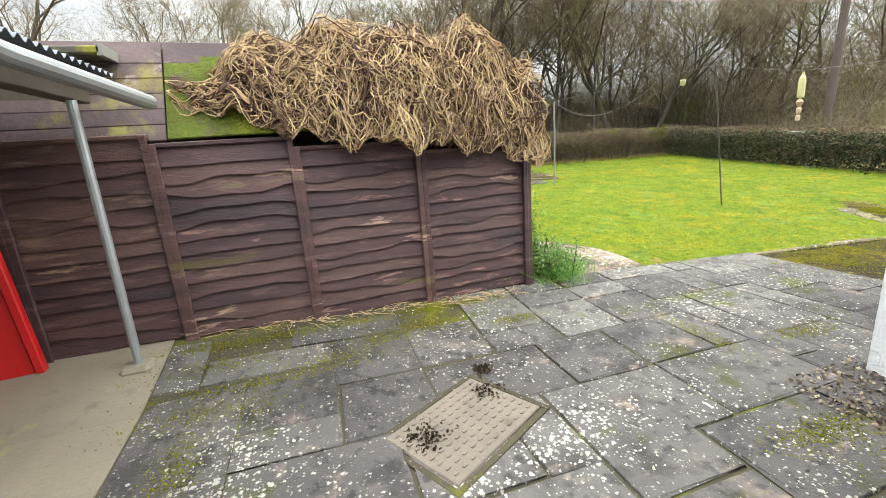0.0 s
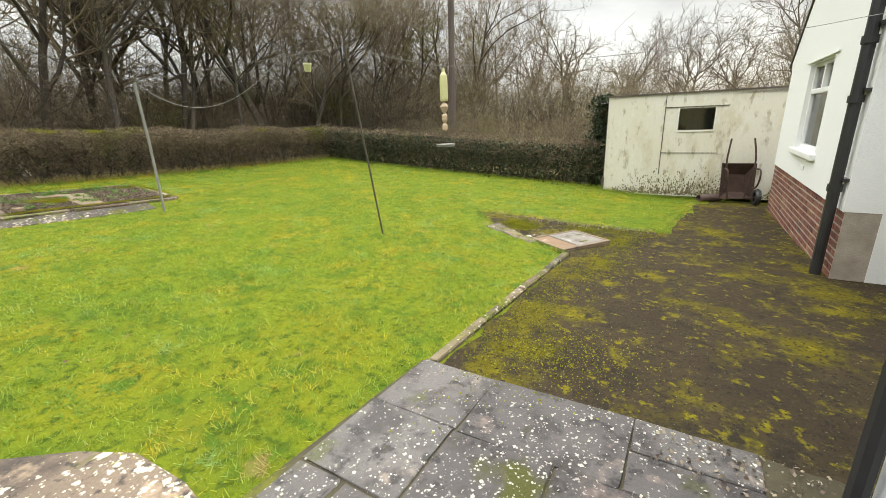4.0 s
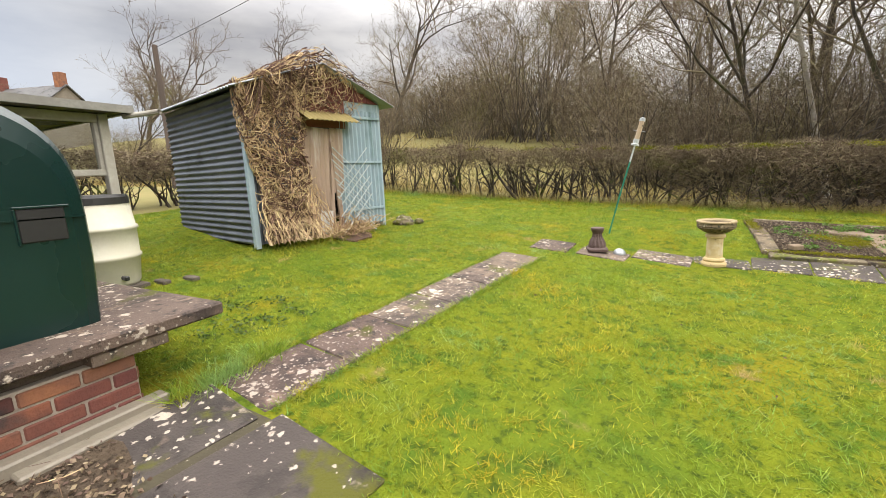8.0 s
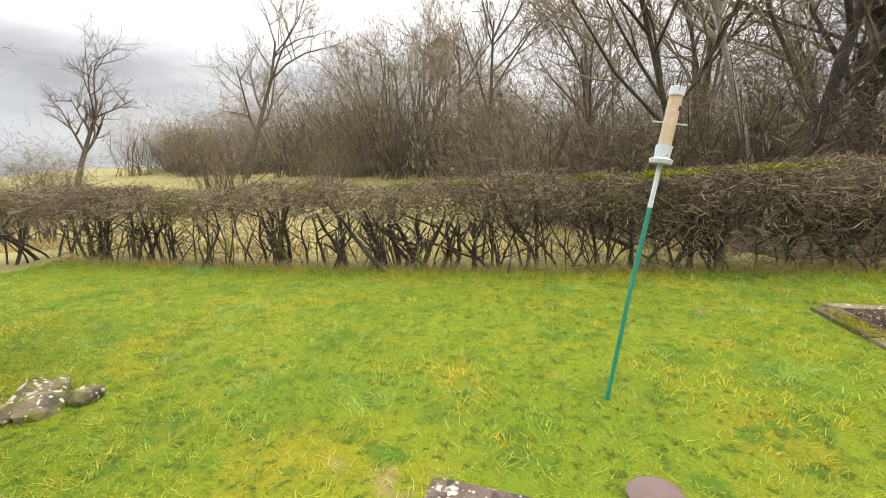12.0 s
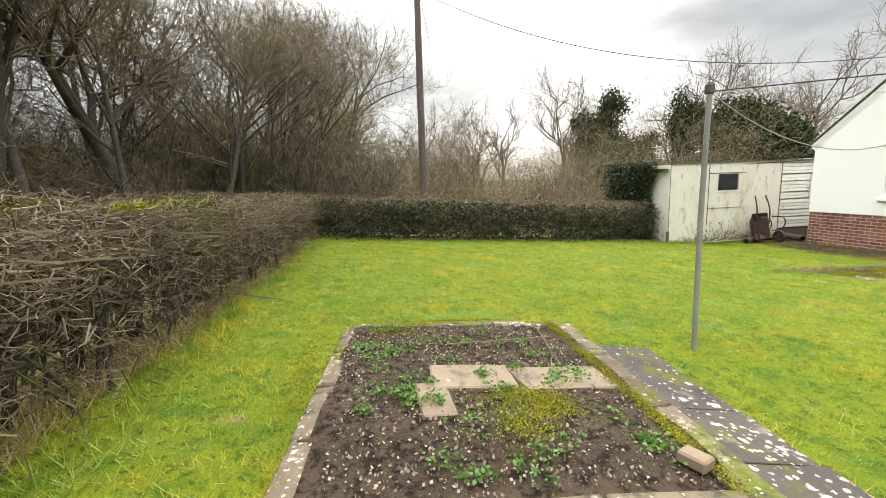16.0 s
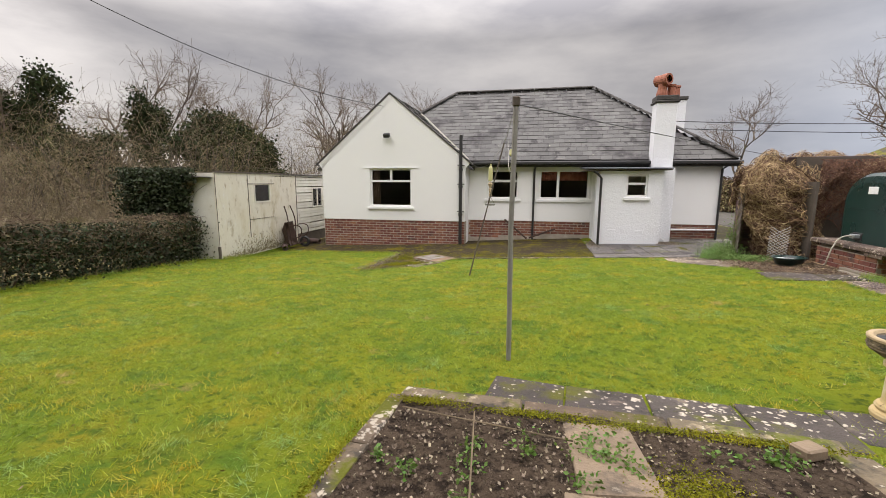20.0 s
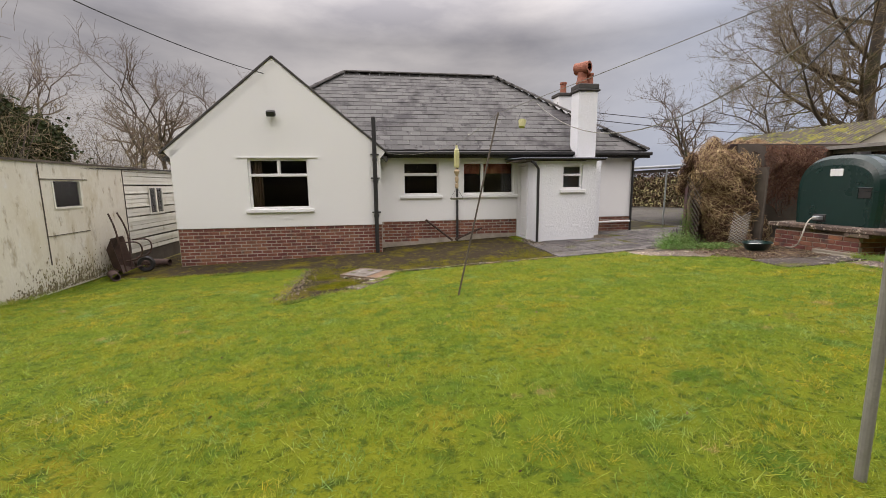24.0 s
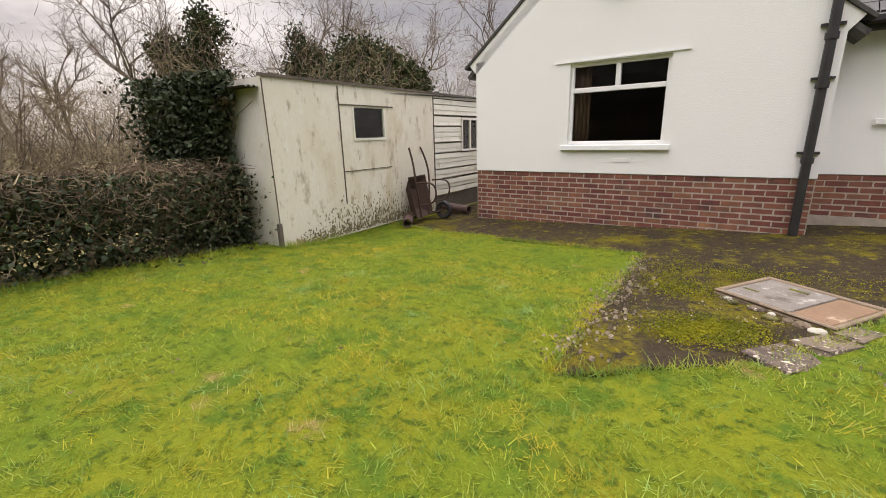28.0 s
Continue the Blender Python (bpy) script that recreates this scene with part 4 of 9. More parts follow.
def hanging(name, data, mat, label, cat):
    ob = shade_smooth(put(name, data, mat))
    so = ob.modifiers.new("thick", "SOLIDIFY")
    so.thickness = 0.006
    return tagged(ob, label, cat)


hanging("curtain", curtain_mesh(13.20, 13.46, 1.02, 2.2, GY - 0.19, 4, 0.025), M["curtain"], "brown and cream curtain drawn to one side of the gable window", "curtain")
for x0, x1 in ((6.58, 7.41), (7.51, 7.97)):
    hanging("window_blind", curtain_mesh(x0, x1, 1.86, 2.14, MY - 0.165, 6, 0.012), M["blind"], "short red scalloped blind inside the kitchen window", "blind")


def slates(origin, u, v, width, height, inside, w=0.34, gauge=0.24, lift=0.022, seed=1):
    """Courses of slates on a roof plane: origin at the eaves, u along them, v up the slope."""
    r = np.random.default_rng(seed)
    o, u, v = np.array(origin, float), np.array(u, float), np.array(v, float)
    n = np.cross(u, v)
    n /= np.linalg.norm(n)
    vs, qs = [], []
    for row in range(int(height / gauge) + 1):
        a = -w + (row % 2) * w / 2
        while a < width:
            b = a + w - 0.010
            lo, hi = row * gauge, min((row + 1) * gauge - 0.016, height)
            if inside((a + b) / 2, (lo + hi) / 2):
                t0, t1 = r.uniform(0.5, 1.5) * lift, 0.004
                dl = r.uniform(-0.012, 0.012)
                k = len(vs)
                vs += [o + u * a + v * (lo + dl), o + u * b + v * (lo + dl), o + u * a + v * (lo + dl) + n * (t0 + 0.008), o + u * b + v * (lo + dl) + n * (t0 + 0.008),
                       o + u * b + v * hi + n * t1, o + u * a + v * hi + n * t1]
                qs += [(k, k + 1, k + 3, k + 2), (k + 2, k + 3, k + 4, k + 5)]
            a += w
    return np.array(vs), np.array(qs)


def roof_plane(pts, thick=0.07):
    bm = bmesh.new()
    top = [bm.verts.new((p[0], p[1], p[2] - 0.10)) for p in pts]
    f = bm.faces.new(top)
    f.normal_update()
    if f.normal.z < 0:
        f.normal_flip()
    bmesh.ops.solidify(bm, geom=[f], thickness=thick)
    bmesh.ops.recalc_face_normals(bm, faces=bm.faces[:])
    return bm


E0, E1, EF, EB, RZ, RY, EZ = 2.52, 15.0, -1.68, -9.2, 5.33, -5.44, 2.47
RX0, RX1 = 6.14, 11.35
roofs = [[(E0, EF, EZ), (E1, EF, EZ), (RX1, RY, RZ), (RX0, RY, RZ)], [(E0, EB, EZ), (RX0, RY, RZ), (RX1, RY, RZ), (E1, EB, EZ)],
         [(E0, EB, EZ), (E0, EF, EZ), (RX0, RY, RZ)], [(E1, EF, EZ), (E1, EB, EZ), (RX1, RY, RZ)]]
main_roof = None
for n, pts in enumerate(roofs):
    # dark plane beneath, so gaps between slates read as shadow lines
    ob = part("roof", roof_plane(pts), M["verge"], house, "grey slate hipped roof")
    main_roof = main_roof or ob
sl = math.hypot(RY - EF, RZ - EZ)
vy, vz = (RY - EF) / sl, (RZ - EZ) / sl
front_slates = slates((E0, EF - 0.02, EZ + 0.02), (1, 0, 0), (0, vy, vz), E1 - E0, sl,
                      lambda a, h: a > (RX0 - E0) * h / sl + 0.05 and a < (E1 - E0) - (E1 - RX1) * h / sl - 0.05)
def slate_mesh(name, data, parent):
    """Courses of slates, their risers coloured dark to draw the shadow lines."""
    me = mesh_np(name, *data)
    me.materials.append(M["slate"])
    me.materials.append(M["verge"])
    me.polygons.foreach_set("material_index", (1 - np.arange(len(me.polygons)) % 2).astype(np.int32))
    return put(name, me, None, parent)


tagged(slate_mesh("slate_course", front_slates, main_roof), "weathered grey slates, darker blotches of lichen", kind="stuff")
sl2 = math.hypot(RX0 - E0, RZ - EZ)
side_slates = slates((E0 - 0.01, EB, EZ + 0.02), (0, 1, 0), ((RX0 - E0) / sl2, 0, (RZ - EZ) / sl2), EF - EB, sl2,
                     lambda a, h: a > (RY - EB) * h / sl2 and a < (EF - EB) - (EF - RY) * h / sl2, seed=2)
tagged(slate_mesh("slate_course", side_slates, main_roof), kind="stuff")
# gable roof
AX, AZ = 12.76, 4.53
for n, (ex, s) in enumerate(((10.10, -1), (15.38, 1))):
    ob = part("roof", roof_plane([(AX, GY - 0.02, AZ), (ex, GY - 0.02, 2.31), (ex, -5.0, 2.31), (AX, -5.0, AZ)], 0.06), M["slate"], house, "narrow slate slope of the gable wing")
    run = math.hypot(ex - AX, AZ - 2.31)
    d = ((AX - ex) / run, 0, (AZ - 2.31) / run)
    data = slates((ex, GY + 0.06, 2.33), (0, -1, 0), d, 3.6, run, lambda a, h: 0.17 < a < 3.5, seed=5 + n) if s < 0 else slates((ex, -4.9, 2.33), (0, 1, 0), d, 3.78, run, lambda a, h: 0.1 < a < 3.58, seed=8)
    tagged(slate_mesh("slate_course", data, ob), kind="stuff")
    part("verge", boxes((0, run + 0.02, -0.13, 0.040, *((-0.002, 0.046) if s < 0 else (-0.046, 0.002))), bevel=0.006), M["verge"], house, "dark mortared verge",
         Matrix.Translation((ex, GY, 2.32)) @ Matrix.Rotation(math.atan2(d[2], d[0]), 4, Vector((0, -1, 0))))
    part("verge_board", boxes((0.10, run - 0.02, -0.10, 0.012 + 0.003 * n, *((-0.20, -0.004) if s < 0 else (0.004, 0.20)))), M["render"], house, "white rendered strip under the verge",
         Matrix.Translation((ex, GY, 2.32)) @ Matrix.Rotation(math.atan2(d[2], d[0]), 4, Vector((0, -1, 0))))


def ridge_tiles(a, b, parent, n, r=0.11):
    a, b = np.array(a), np.array(b)
    d = (b - a) / n
    L = np.linalg.norm(d)
    vs, qs = [], []
    for k in range(7):
        ang = math.pi * (k / 6)
        for t, rr in ((0, r), (L * 0.985, r * 0.88)):
            vs.append((t, rr * math.cos(ang), rr * 0.62 * math.sin(ang)))
    for k in range(6):
        qs.append((2 * k, 2 * k + 1, 2 * k + 3, 2 * k + 2))
    me = mesh_np("ridge_tile", np.array(vs), np.array(qs))
    me.materials.append(M["verge"])
    rot = Vector(d).to_track_quat("X", "Z").to_matrix().to_4x4()
    for k in range(n):
        ob = new("ridge_tile", me)
        ob.parent = parent
        ob.matrix_basis = Matrix.Translation(a + d * k) @ rot


ridge_tiles((RX0, RY, RZ + 0.02), (RX1, RY, RZ + 0.02), main_roof, 12)
ridge_tiles((E0, EF, EZ + 0.03), (RX0, RY, RZ + 0.02), main_roof, 13)
ridge_tiles((E1, EF, EZ + 0.03), (RX1, RY, RZ + 0.02), main_roof, 13)
# gutters and pipes
gut = part("gutter", boxes((2.45, 10.12, EF + 0.02, EF + 0.13, EZ - 0.13, EZ - 0.03), (2.45, 10.12, EF - 0.05, EF + 0.02, EZ - 0.2, EZ - 0.02), bevel=0.02), M["black"], house, "black gutter and fascia")
part("downpipe", join(tube_mesh([(8.20, MY + 0.07, -0.05), (8.20, MY + 0.07, 2.22), (8.12, EF + 0.07, 2.40)], 0.034)), M["black"], house, "black downpipe")
soil_pipe = part("soil_pipe", join(tube_mesh([(10.45, GY + 0.09, -0.3), (10.45, GY + 0.09, 3.22)], 0.052, 12), *[tube_mesh([(10.45, GY + 0.09, z), (10.45, GY + 0.09, z + 0.07)], 0.066, 12) for z in (0.75, 1.62, 2.15)]), M["black"], house, "tall black soil pipe")
for z in (0.86, 1.72, 2.3):
    part("bracket", boxes((10.34, 10.56, GY + 0.015, GY + 0.06, z, z + 0.03)), M["black"], soil_pipe)
part("downpipe", tube_mesh([(2.86, MY + 0.07, 0.1), (2.86, MY + 0.07, 2.2), (2.7, EF + 0.06, 2.38)], 0.034), M["black"], house, "black corner downpipe")
part("waste_pipe", tube_mesh([(2.9, MY + 0.09, 0.42), (4.1, MY + 0.09, 0.40)], 0.03), M["upvc"], house, "grey-white waste pipe")
part("drain_pipe", join(tube_mesh([(9.1, MY + 0.10, 0.60), (8.38, MY + 0.3, 0.02)], 0.03), tube_mesh([(7.5, MY + 0.1, 0.33), (8.3, MY + 0.3, 0.05)], 0.03)), M["rust"], house, "black waste pipes slanting into the gully")
# porch roof, pipe, vents
part("porch_roof", boxes((4.62, 6.78, MY + 0.02, EY + 0.14, 2.135, 2.16)), M["wood_dark"], house, "dark edge board of the porch roof")
xs = np.arange(4.6, 6.82, 0.012)
prof = 0.014 * np.sin(xs / 0.075 * 2 * math.pi)
vv = np.concatenate([np.stack([xs, np.full_like(xs, y), z + prof], 1) for y, z in ((MY + 0.03, 2.25), (EY + 0.2, 2.185), (EY + 0.2, 2.175), (MY + 0.03, 2.24))])
n = len(xs)
k = np.arange(n - 1)
part("roof_sheet", (vv, np.concatenate([np.stack([k + i * n, k + 1 + i * n, k + 1 + (i + 1) * n, k + (i + 1) * n], 1) for i in range(3)])), M["tin_dark"], house, "mossy corrugated porch roof")
part("downpipe", tube_mesh([(6.39, EY + 0.05, 0.06), (6.39, EY + 0.05, 1.92), (6.52, EY + 0.1, 2.06), (6.6, EY + 0.1, 2.1)], 0.034), M["black"], house, "black porch downpipe")
for x, z in ((6.05, 0.45), (5.32, 0.43), (6.06, 1.98)):
    part("air_brick", boxes((x - 0.11, x + 0.11, EY, EY + 0.012, z, z + 0.05), bevel=0.004), M["white_brick"], house, "white painted air brick")
part("air_brick", boxes((4.785, 4.80, -0.96, -0.74, 0.36, 0.43), (4.778, 4.80, -0.94, -0.76, 0.385, 0.40), bevel=0.003), M["white_brick"], house, "white painted air brick")
part("air_brick", boxes((12.5, 12.75, GY + 0.015, GY + 0.027, 0.74, 0.79)), M["upvc"], house)
# chimney on the porch side
chim = part("chimney", boxes((4.36, 4.80, MY + 0.02, -1.05, -0.2, 2.2), (4.33, 4.88, MY + 0.04, -1.42, 2.2, 4.04), bevel=0.015), M["white_brick"], house, "white painted chimney stack")
part("chimney_cap", boxes((4.28, 4.93, MY - 0.02, -1.37, 4.04, 4.10), (4.31, 4.90, MY + 0.01, -1.40, 4.10, 4.24), bevel=0.02), M["verge"], chim, "dark weathered cap")
pot = part("chimney_pot", lathe([(0.15, 4.2), (0.155, 4.3), (0.125, 4.42), (0.12, 4.58), (0.13, 4.6), (0.10, 4.6)], 16), M["terracotta"], chim, "tall terracotta pot", Matrix.Translation((4.72, -1.62, 0)))
cowl = lathe([(0.10, -0.20), (0.155, -0.2), (0.16, -0.1), (0.15, 0.12), (0.16, 0.2), (0.12, 0.2), (0.10, -0.1)], 18)
part("cowl", cowl, M["terracotta"], pot, "round terracotta cowl", Matrix.Translation((0, 0.02, 4.68)) @ Matrix.Rotation(radians(90), 4, "X") @ Matrix.Rotation(radians(35), 4, "Y"))
part("chimney_pot", lathe([(0.115, 4.2), (0.10, 4.5), (0.12, 4.52), (0.12, 4.57), (0.08, 4.57)], 14), M["terracotta"], chim, "", Matrix.Translation((4.45, -1.72, 0)))
wp = thing("overflow_pipe", 4.47, -0.965, gz(4.47, -0.965), "white plastic overflow pipe leaning in the wall's corner", "pipe")
shade_smooth(part("pipe", tube_mesh([(0, 0, 0.0), (0.12, -0.016, 0.125)], 0.013, 12), M["upvc"], wp))
shade_smooth(part("coupling", tube_mesh([(0.11, -0.015, 0.115), (0.14, -0.020, 0.148)], 0.019, 12), M["upvc"], wp))
shade_smooth(part("spout", tube_mesh([(0.135, -0.019, 0.142), (0.19, -0.035, 0.20), (0.26, -0.05, 0.25)], 0.008, 10), M["upvc"], wp))
# second stack behind the ridge
chim2 = part("chimney", boxes((2.5, 3.1, -7.2, -6.6, 2.4, 5.0), bevel=0.015), M["white_brick"], house, "second white stack behind the ridge")
part("chimney_cap", boxes((2.45, 3.15, -7.25, -6.55, 5.0, 5.13), bevel=0.02), M["verge"], chim2)
part("chimney_pot", lathe([(0.13, 5.13), (0.11, 5.5), (0.14, 5.52), (0.14, 5.58), (0.09, 5.58)], 14), M["terracotta"], chim2, "", Matrix.Translation((2.8, -6.9, 0)))
dish = thing("satellite_dish", 3.14, -6.75, 4.45, "grey satellite dish fixed to the rear chimney", "dish")
shade_smooth(part("reflector", lathe([(0.0, 0.0), (0.10, 0.008), (0.20, 0.032), (0.28, 0.068), (0.285, 0.068), (0.20, 0.024), (0.0, -0.010)], 28), M["grey_pole"], dish, "grey mesh reflector", pose(0.30, 0.06, 0.16, -62, 0, 35)))
part("arm", tube_mesh([(0, 0, 0), (0.18, 0.02, 0.04), (0.30, 0.05, 0.15)], 0.016, 8), M["steel"], dish)
part("receiver", tube_mesh([(0.30, 0.08, 0.0), (0.12, 0.38, 0.20), (0.12, 0.40, 0.26)], 0.012, 8), M["black"], dish)
part("valley", sticks([(10.30, -1.70, 2.50)], [(12.55, -4.18, 4.40)], 0.055, 0.055, 4), M["lime"], house, "pale lead valley between the roofs")
# security lamp on the gable
lamp = thing("floodlight", 12.83, GY + 0.02, 3.24, "small dark floodlight fixed high on the gable", "lamp")
part("bracket", boxes((-0.03, 0.03, 0, 0.10, -0.03, 0.03), bevel=0.01), M["black"], lamp)
part("head", boxes((-0.10, 0.10, 0.06, 0.20, -0.01, 0.12), bevel=0.02), M["black"], lamp, "dark lamp head", pose(0, 0, 0, -18, 0, 0))


def brick_mesh(l=0.225, h=0.068, d=0.1, bevel=0.006):
    bm = bmesh.new()
    box(bm, -l / 2, l / 2, -d, 0, -h / 2, h / 2, bevel=bevel)
    me = bpy.data.meshes.new("brick")
    bm.to_mesh(me)
    bm.free()
    me.materials.append(M["brick"])
    return me


def brick_course(parent, me, half, x0, x1, ztop, rows, face, pitch=(0.238, 0.0815), bottom=None, seed=1, m=Matrix(), jit=0.003, gap=0.012, row_jit=0.0):
    r = random.Random(seed)
    for j in range(rows):
        z = ztop - 0.006 - (j + 0.5) * pitch[1]
        dep = r.uniform(-row_jit, row_jit)
        x = x0 + (0 if j % 2 == 0 else -pitch[0] / 2)
        while x < x1 - 0.03:
            a, b = max(x, x0), min(x + pitch[0], x1)
            if b - a > 0.06 and (bottom is None or z > bottom((a + b) / 2)):
                ob = new("brick", half if b - a < 0.18 else me)
                ob.parent = parent
                ob.matrix_basis = m @ Matrix.Translation(((a + b) / 2, face + dep + r.uniform(-jit, jit), z)) @ Matrix.Diagonal(((b - a - gap) / (0.107 if b - a < 0.18 else 0.225), 1, 1, 1))
            x += pitch[0]


# ---- bare trees and scrub ----
def grow(r, height, trunk, lean=0.1, levels=5, kids=(3, 5), ratio=0.66, droop=0.0, rise=0.35, bare=0.3):
    """Segments (p0, p1, r0, r1, level) of a leafless tree standing at the origin."""
    out = []

    def limb(p, d, length, rad, level):
        steps = 4 if level < 2 else 3
        pts, dirs = [p], [d]
        for k in range(steps):
            d = d + r.normal(size=3) * (0.10 + 0.045 * level)
            d[2] += (0.05 - droop * 0.06 * level) if level else 0.02
            d = d / np.linalg.norm(d)
            q = pts[-1] + d * length / steps
            out.append((pts[-1], q, rad * (1 - 0.7 * k / steps), rad * (1 - 0.7 * (k + 1) / steps), level))
            pts.append(q), dirs.append(d)
        if level >= levels:
            return
        for _ in range(r.integers(kids[0], kids[1] + 1) + (2 if level == 0 else 0)):
            t = r.uniform(bare if level == 0 else 0.15, 1.0)
            k = min(int(t * steps), steps - 1)
            base = pts[k] + (pts[k + 1] - pts[k]) * (t * steps - k)
            side = r.normal(size=3)
            side -= dirs[k] * (side @ dirs[k])
            side /= np.linalg.norm(side) + 1e-9
            nd = dirs[k] * r.uniform(0.35, 0.9) + side * r.uniform(0.6, 1.0) + np.array([0, 0, rise - droop * level * 0.2])
            nd /= np.linalg.norm(nd)
            limb(base, nd, length * ratio * r.uniform(0.7, 1.1), max(rad * (1 - 0.6 * t) * 0.6, 0.004), level + 1)

    limb(np.zeros(3), np.array([r.normal() * lean, r.normal() * lean, 1.0]), height * 0.62, trunk, 0)
    return out


def tree_thing(name, seed, height, trunk, label, thick=1.0, bark="bark", branch="branch", **kw):
    r = np.random.default_rng(seed)
    segs = grow(r, height, trunk, **kw)
    e = thing(name, 0, 0, -300, label, "tree")
    for nm, low, high, mat, n in (("trunk", 0, 1, M[bark], 7), ("crown", 2, 9, M[branch], 3)):
        s = [q for q in segs if low <= q[4] <= high]
        p0, p1 = np.array([q[0] for q in s]), np.array([q[1] for q in s])
        r0, r1 = np.array([q[2] for q in s]), np.array([q[3] for q in s])
        f = thick if low else 1.0
        data = sticks(p0, p1, np.maximum(r0, 0.006) * f, np.maximum(r1, 0.004) * f, n)
        if low and thick < 2:
            # fine end twigs on every other branchlet
            k = np.flatnonzero([q[4] >= 3 for q in s])[::2]
            a = p0[k] + (p1 - p0)[k] * r.uniform(0, 1, (len(k), 1))
            d = (p1 - p0)[k] / (np.linalg.norm((p1 - p0)[k], axis=1, keepdims=True) + 1e-9) * 0.7 + r.normal(size=(len(k), 3)) * 0.5 + [0, 0, 0.15]
            mid = a + d * r.uniform(0.15, 0.35, (len(k), 1))
            data = join(data, ribbons(a, mid, 0.0042, 0.0030), ribbons(mid, mid + (d + r.normal(size=d.shape) * 0.35) * 0.28, 0.0030, 0.0018))
        shade_smooth(part(nm, data, mat, e))
    return e


def place(src, x, y, rz=0, s=1.0, dz=-0.1, group=""):
    ob = copy_thing(src, pose(x, y, gz(x, y) + dz, 0, 0, rz))
    ob.matrix_basis = ob.matrix_basis @ Matrix.Scale(s, 4)
    if group:
        ob["group"] = group
    return ob


def remove_thing(ob):
    for o in (*ob.children_recursive, ob):
        bpy.data.objects.remove(o)


TREES = [tree_thing("bare_tree", 11, 13, 0.15, "tall leafless tree with a fine spreading crown", 1.3, kids=(4, 6), levels=4, ratio=0.62),
         tree_thing("bare_tree", 12, 11, 0.13, "leafless tree with grey-brown twigs", 1.3, kids=(4, 6), levels=4, ratio=0.6),
         tree_thing("bare_tree", 13, 10, 0.11, "slender leafless tree in the wood", 1.3, kids=(4, 5), levels=4, ratio=0.6, lean=0.22),
         tree_thing("bare_tree", 14, 14, 0.19, "big leafless tree, many limbs from low down", 1.2, kids=(5, 6), levels=4, ratio=0.62, bare=0.12)]
FAR = [tree_thing("far_tree", 21, 14, 0.28, "distant leafless tree, hazy brown", 2.2, branch="far_branch", kids=(4, 5), levels=4, ratio=0.6),
       tree_thing("far_tree", 22, 12, 0.22, "distant leafless tree, hazy brown", 2.2, branch="far_branch", kids=(4, 5), levels=4, ratio=0.64)]


def leader_tree(seed, height, trunk, label):
    """A leafless tree with one straight leader and long limbs that sweep up from it."""
    r = np.random.default_rng(seed)
    segs = []

    def limb(p, d, length, rad, level, lift):
        steps = 7 if level == 1 else 5 if level == 2 else 3
        pts = [p]
        for k in range(steps):
            d = d + r.normal(size=3) * (0.07 + 0.05 * level) + np.array([0, 0, lift])
            d /= np.linalg.norm(d)
            q = pts[-1] + d * length / steps
            segs.append((pts[-1], q, rad * (1 - 0.85 * k / steps), rad * (1 - 0.85 * (k + 1) / steps), level))
            pts.append(q)
            if level < 4 and k:
                for _ in range((3, 3, 3)[level - 1]):
                    side = np.cross(d, r.normal(size=3))
                    side /= np.linalg.norm(side) + 1e-9
                    nd = d * r.uniform(0.5, 0.9) + side * r.uniform(0.4, 0.8)
                    limb(q - d * length / steps * r.uniform(0, 1), nd / np.linalg.norm(nd), length * r.uniform(0.26, 0.46), max(rad * (1 - 0.8 * k / steps) * 0.5, 0.005), level + 1, 0.04)

    spine = [np.array([0.05 * math.sin(z * 0.5), 0.04 * math.cos(z * 0.7), z]) for z in np.linspace(0, height, 16)]
    for k in range(15):
        segs.append((spine[k], spine[k + 1], trunk * (1 - 0.9 * k / 15), trunk * (1 - 0.9 * (k + 1) / 15), 0))
    for z in np.linspace(2.6, height * 0.96, 26):
        a = r.uniform(0, 2 * math.pi)
        f = z / height
        d = np.array([math.cos(a), math.sin(a), 0.15 + 0.9 * f])
        limb(np.array([0, 0, z]), d / np.linalg.norm(d), (1 - f) * height * 0.44 + 0.8, trunk * 0.42 * (1 - 0.75 * f), 1, 0.10)
    e = thing("big_bare_tree", 0, 0, -300, label, "tree")
    for nm, low, high, key, n in (("trunk", 0, 1, "bark", 8), ("crown", 2, 9, "branch", 3)):
        q = [g for g in segs if low <= g[4] <= high]
        shade_smooth(part(nm, sticks(np.array([g[0] for g in q]), np.array([g[1] for g in q]), np.maximum([g[2] for g in q], 0.006), np.maximum([g[3] for g in q], 0.004), n), M[key], e))
    return e


LEADER = leader_tree(31, 15.5, 0.34, "great leafless tree, a straight trunk with limbs sweeping up")


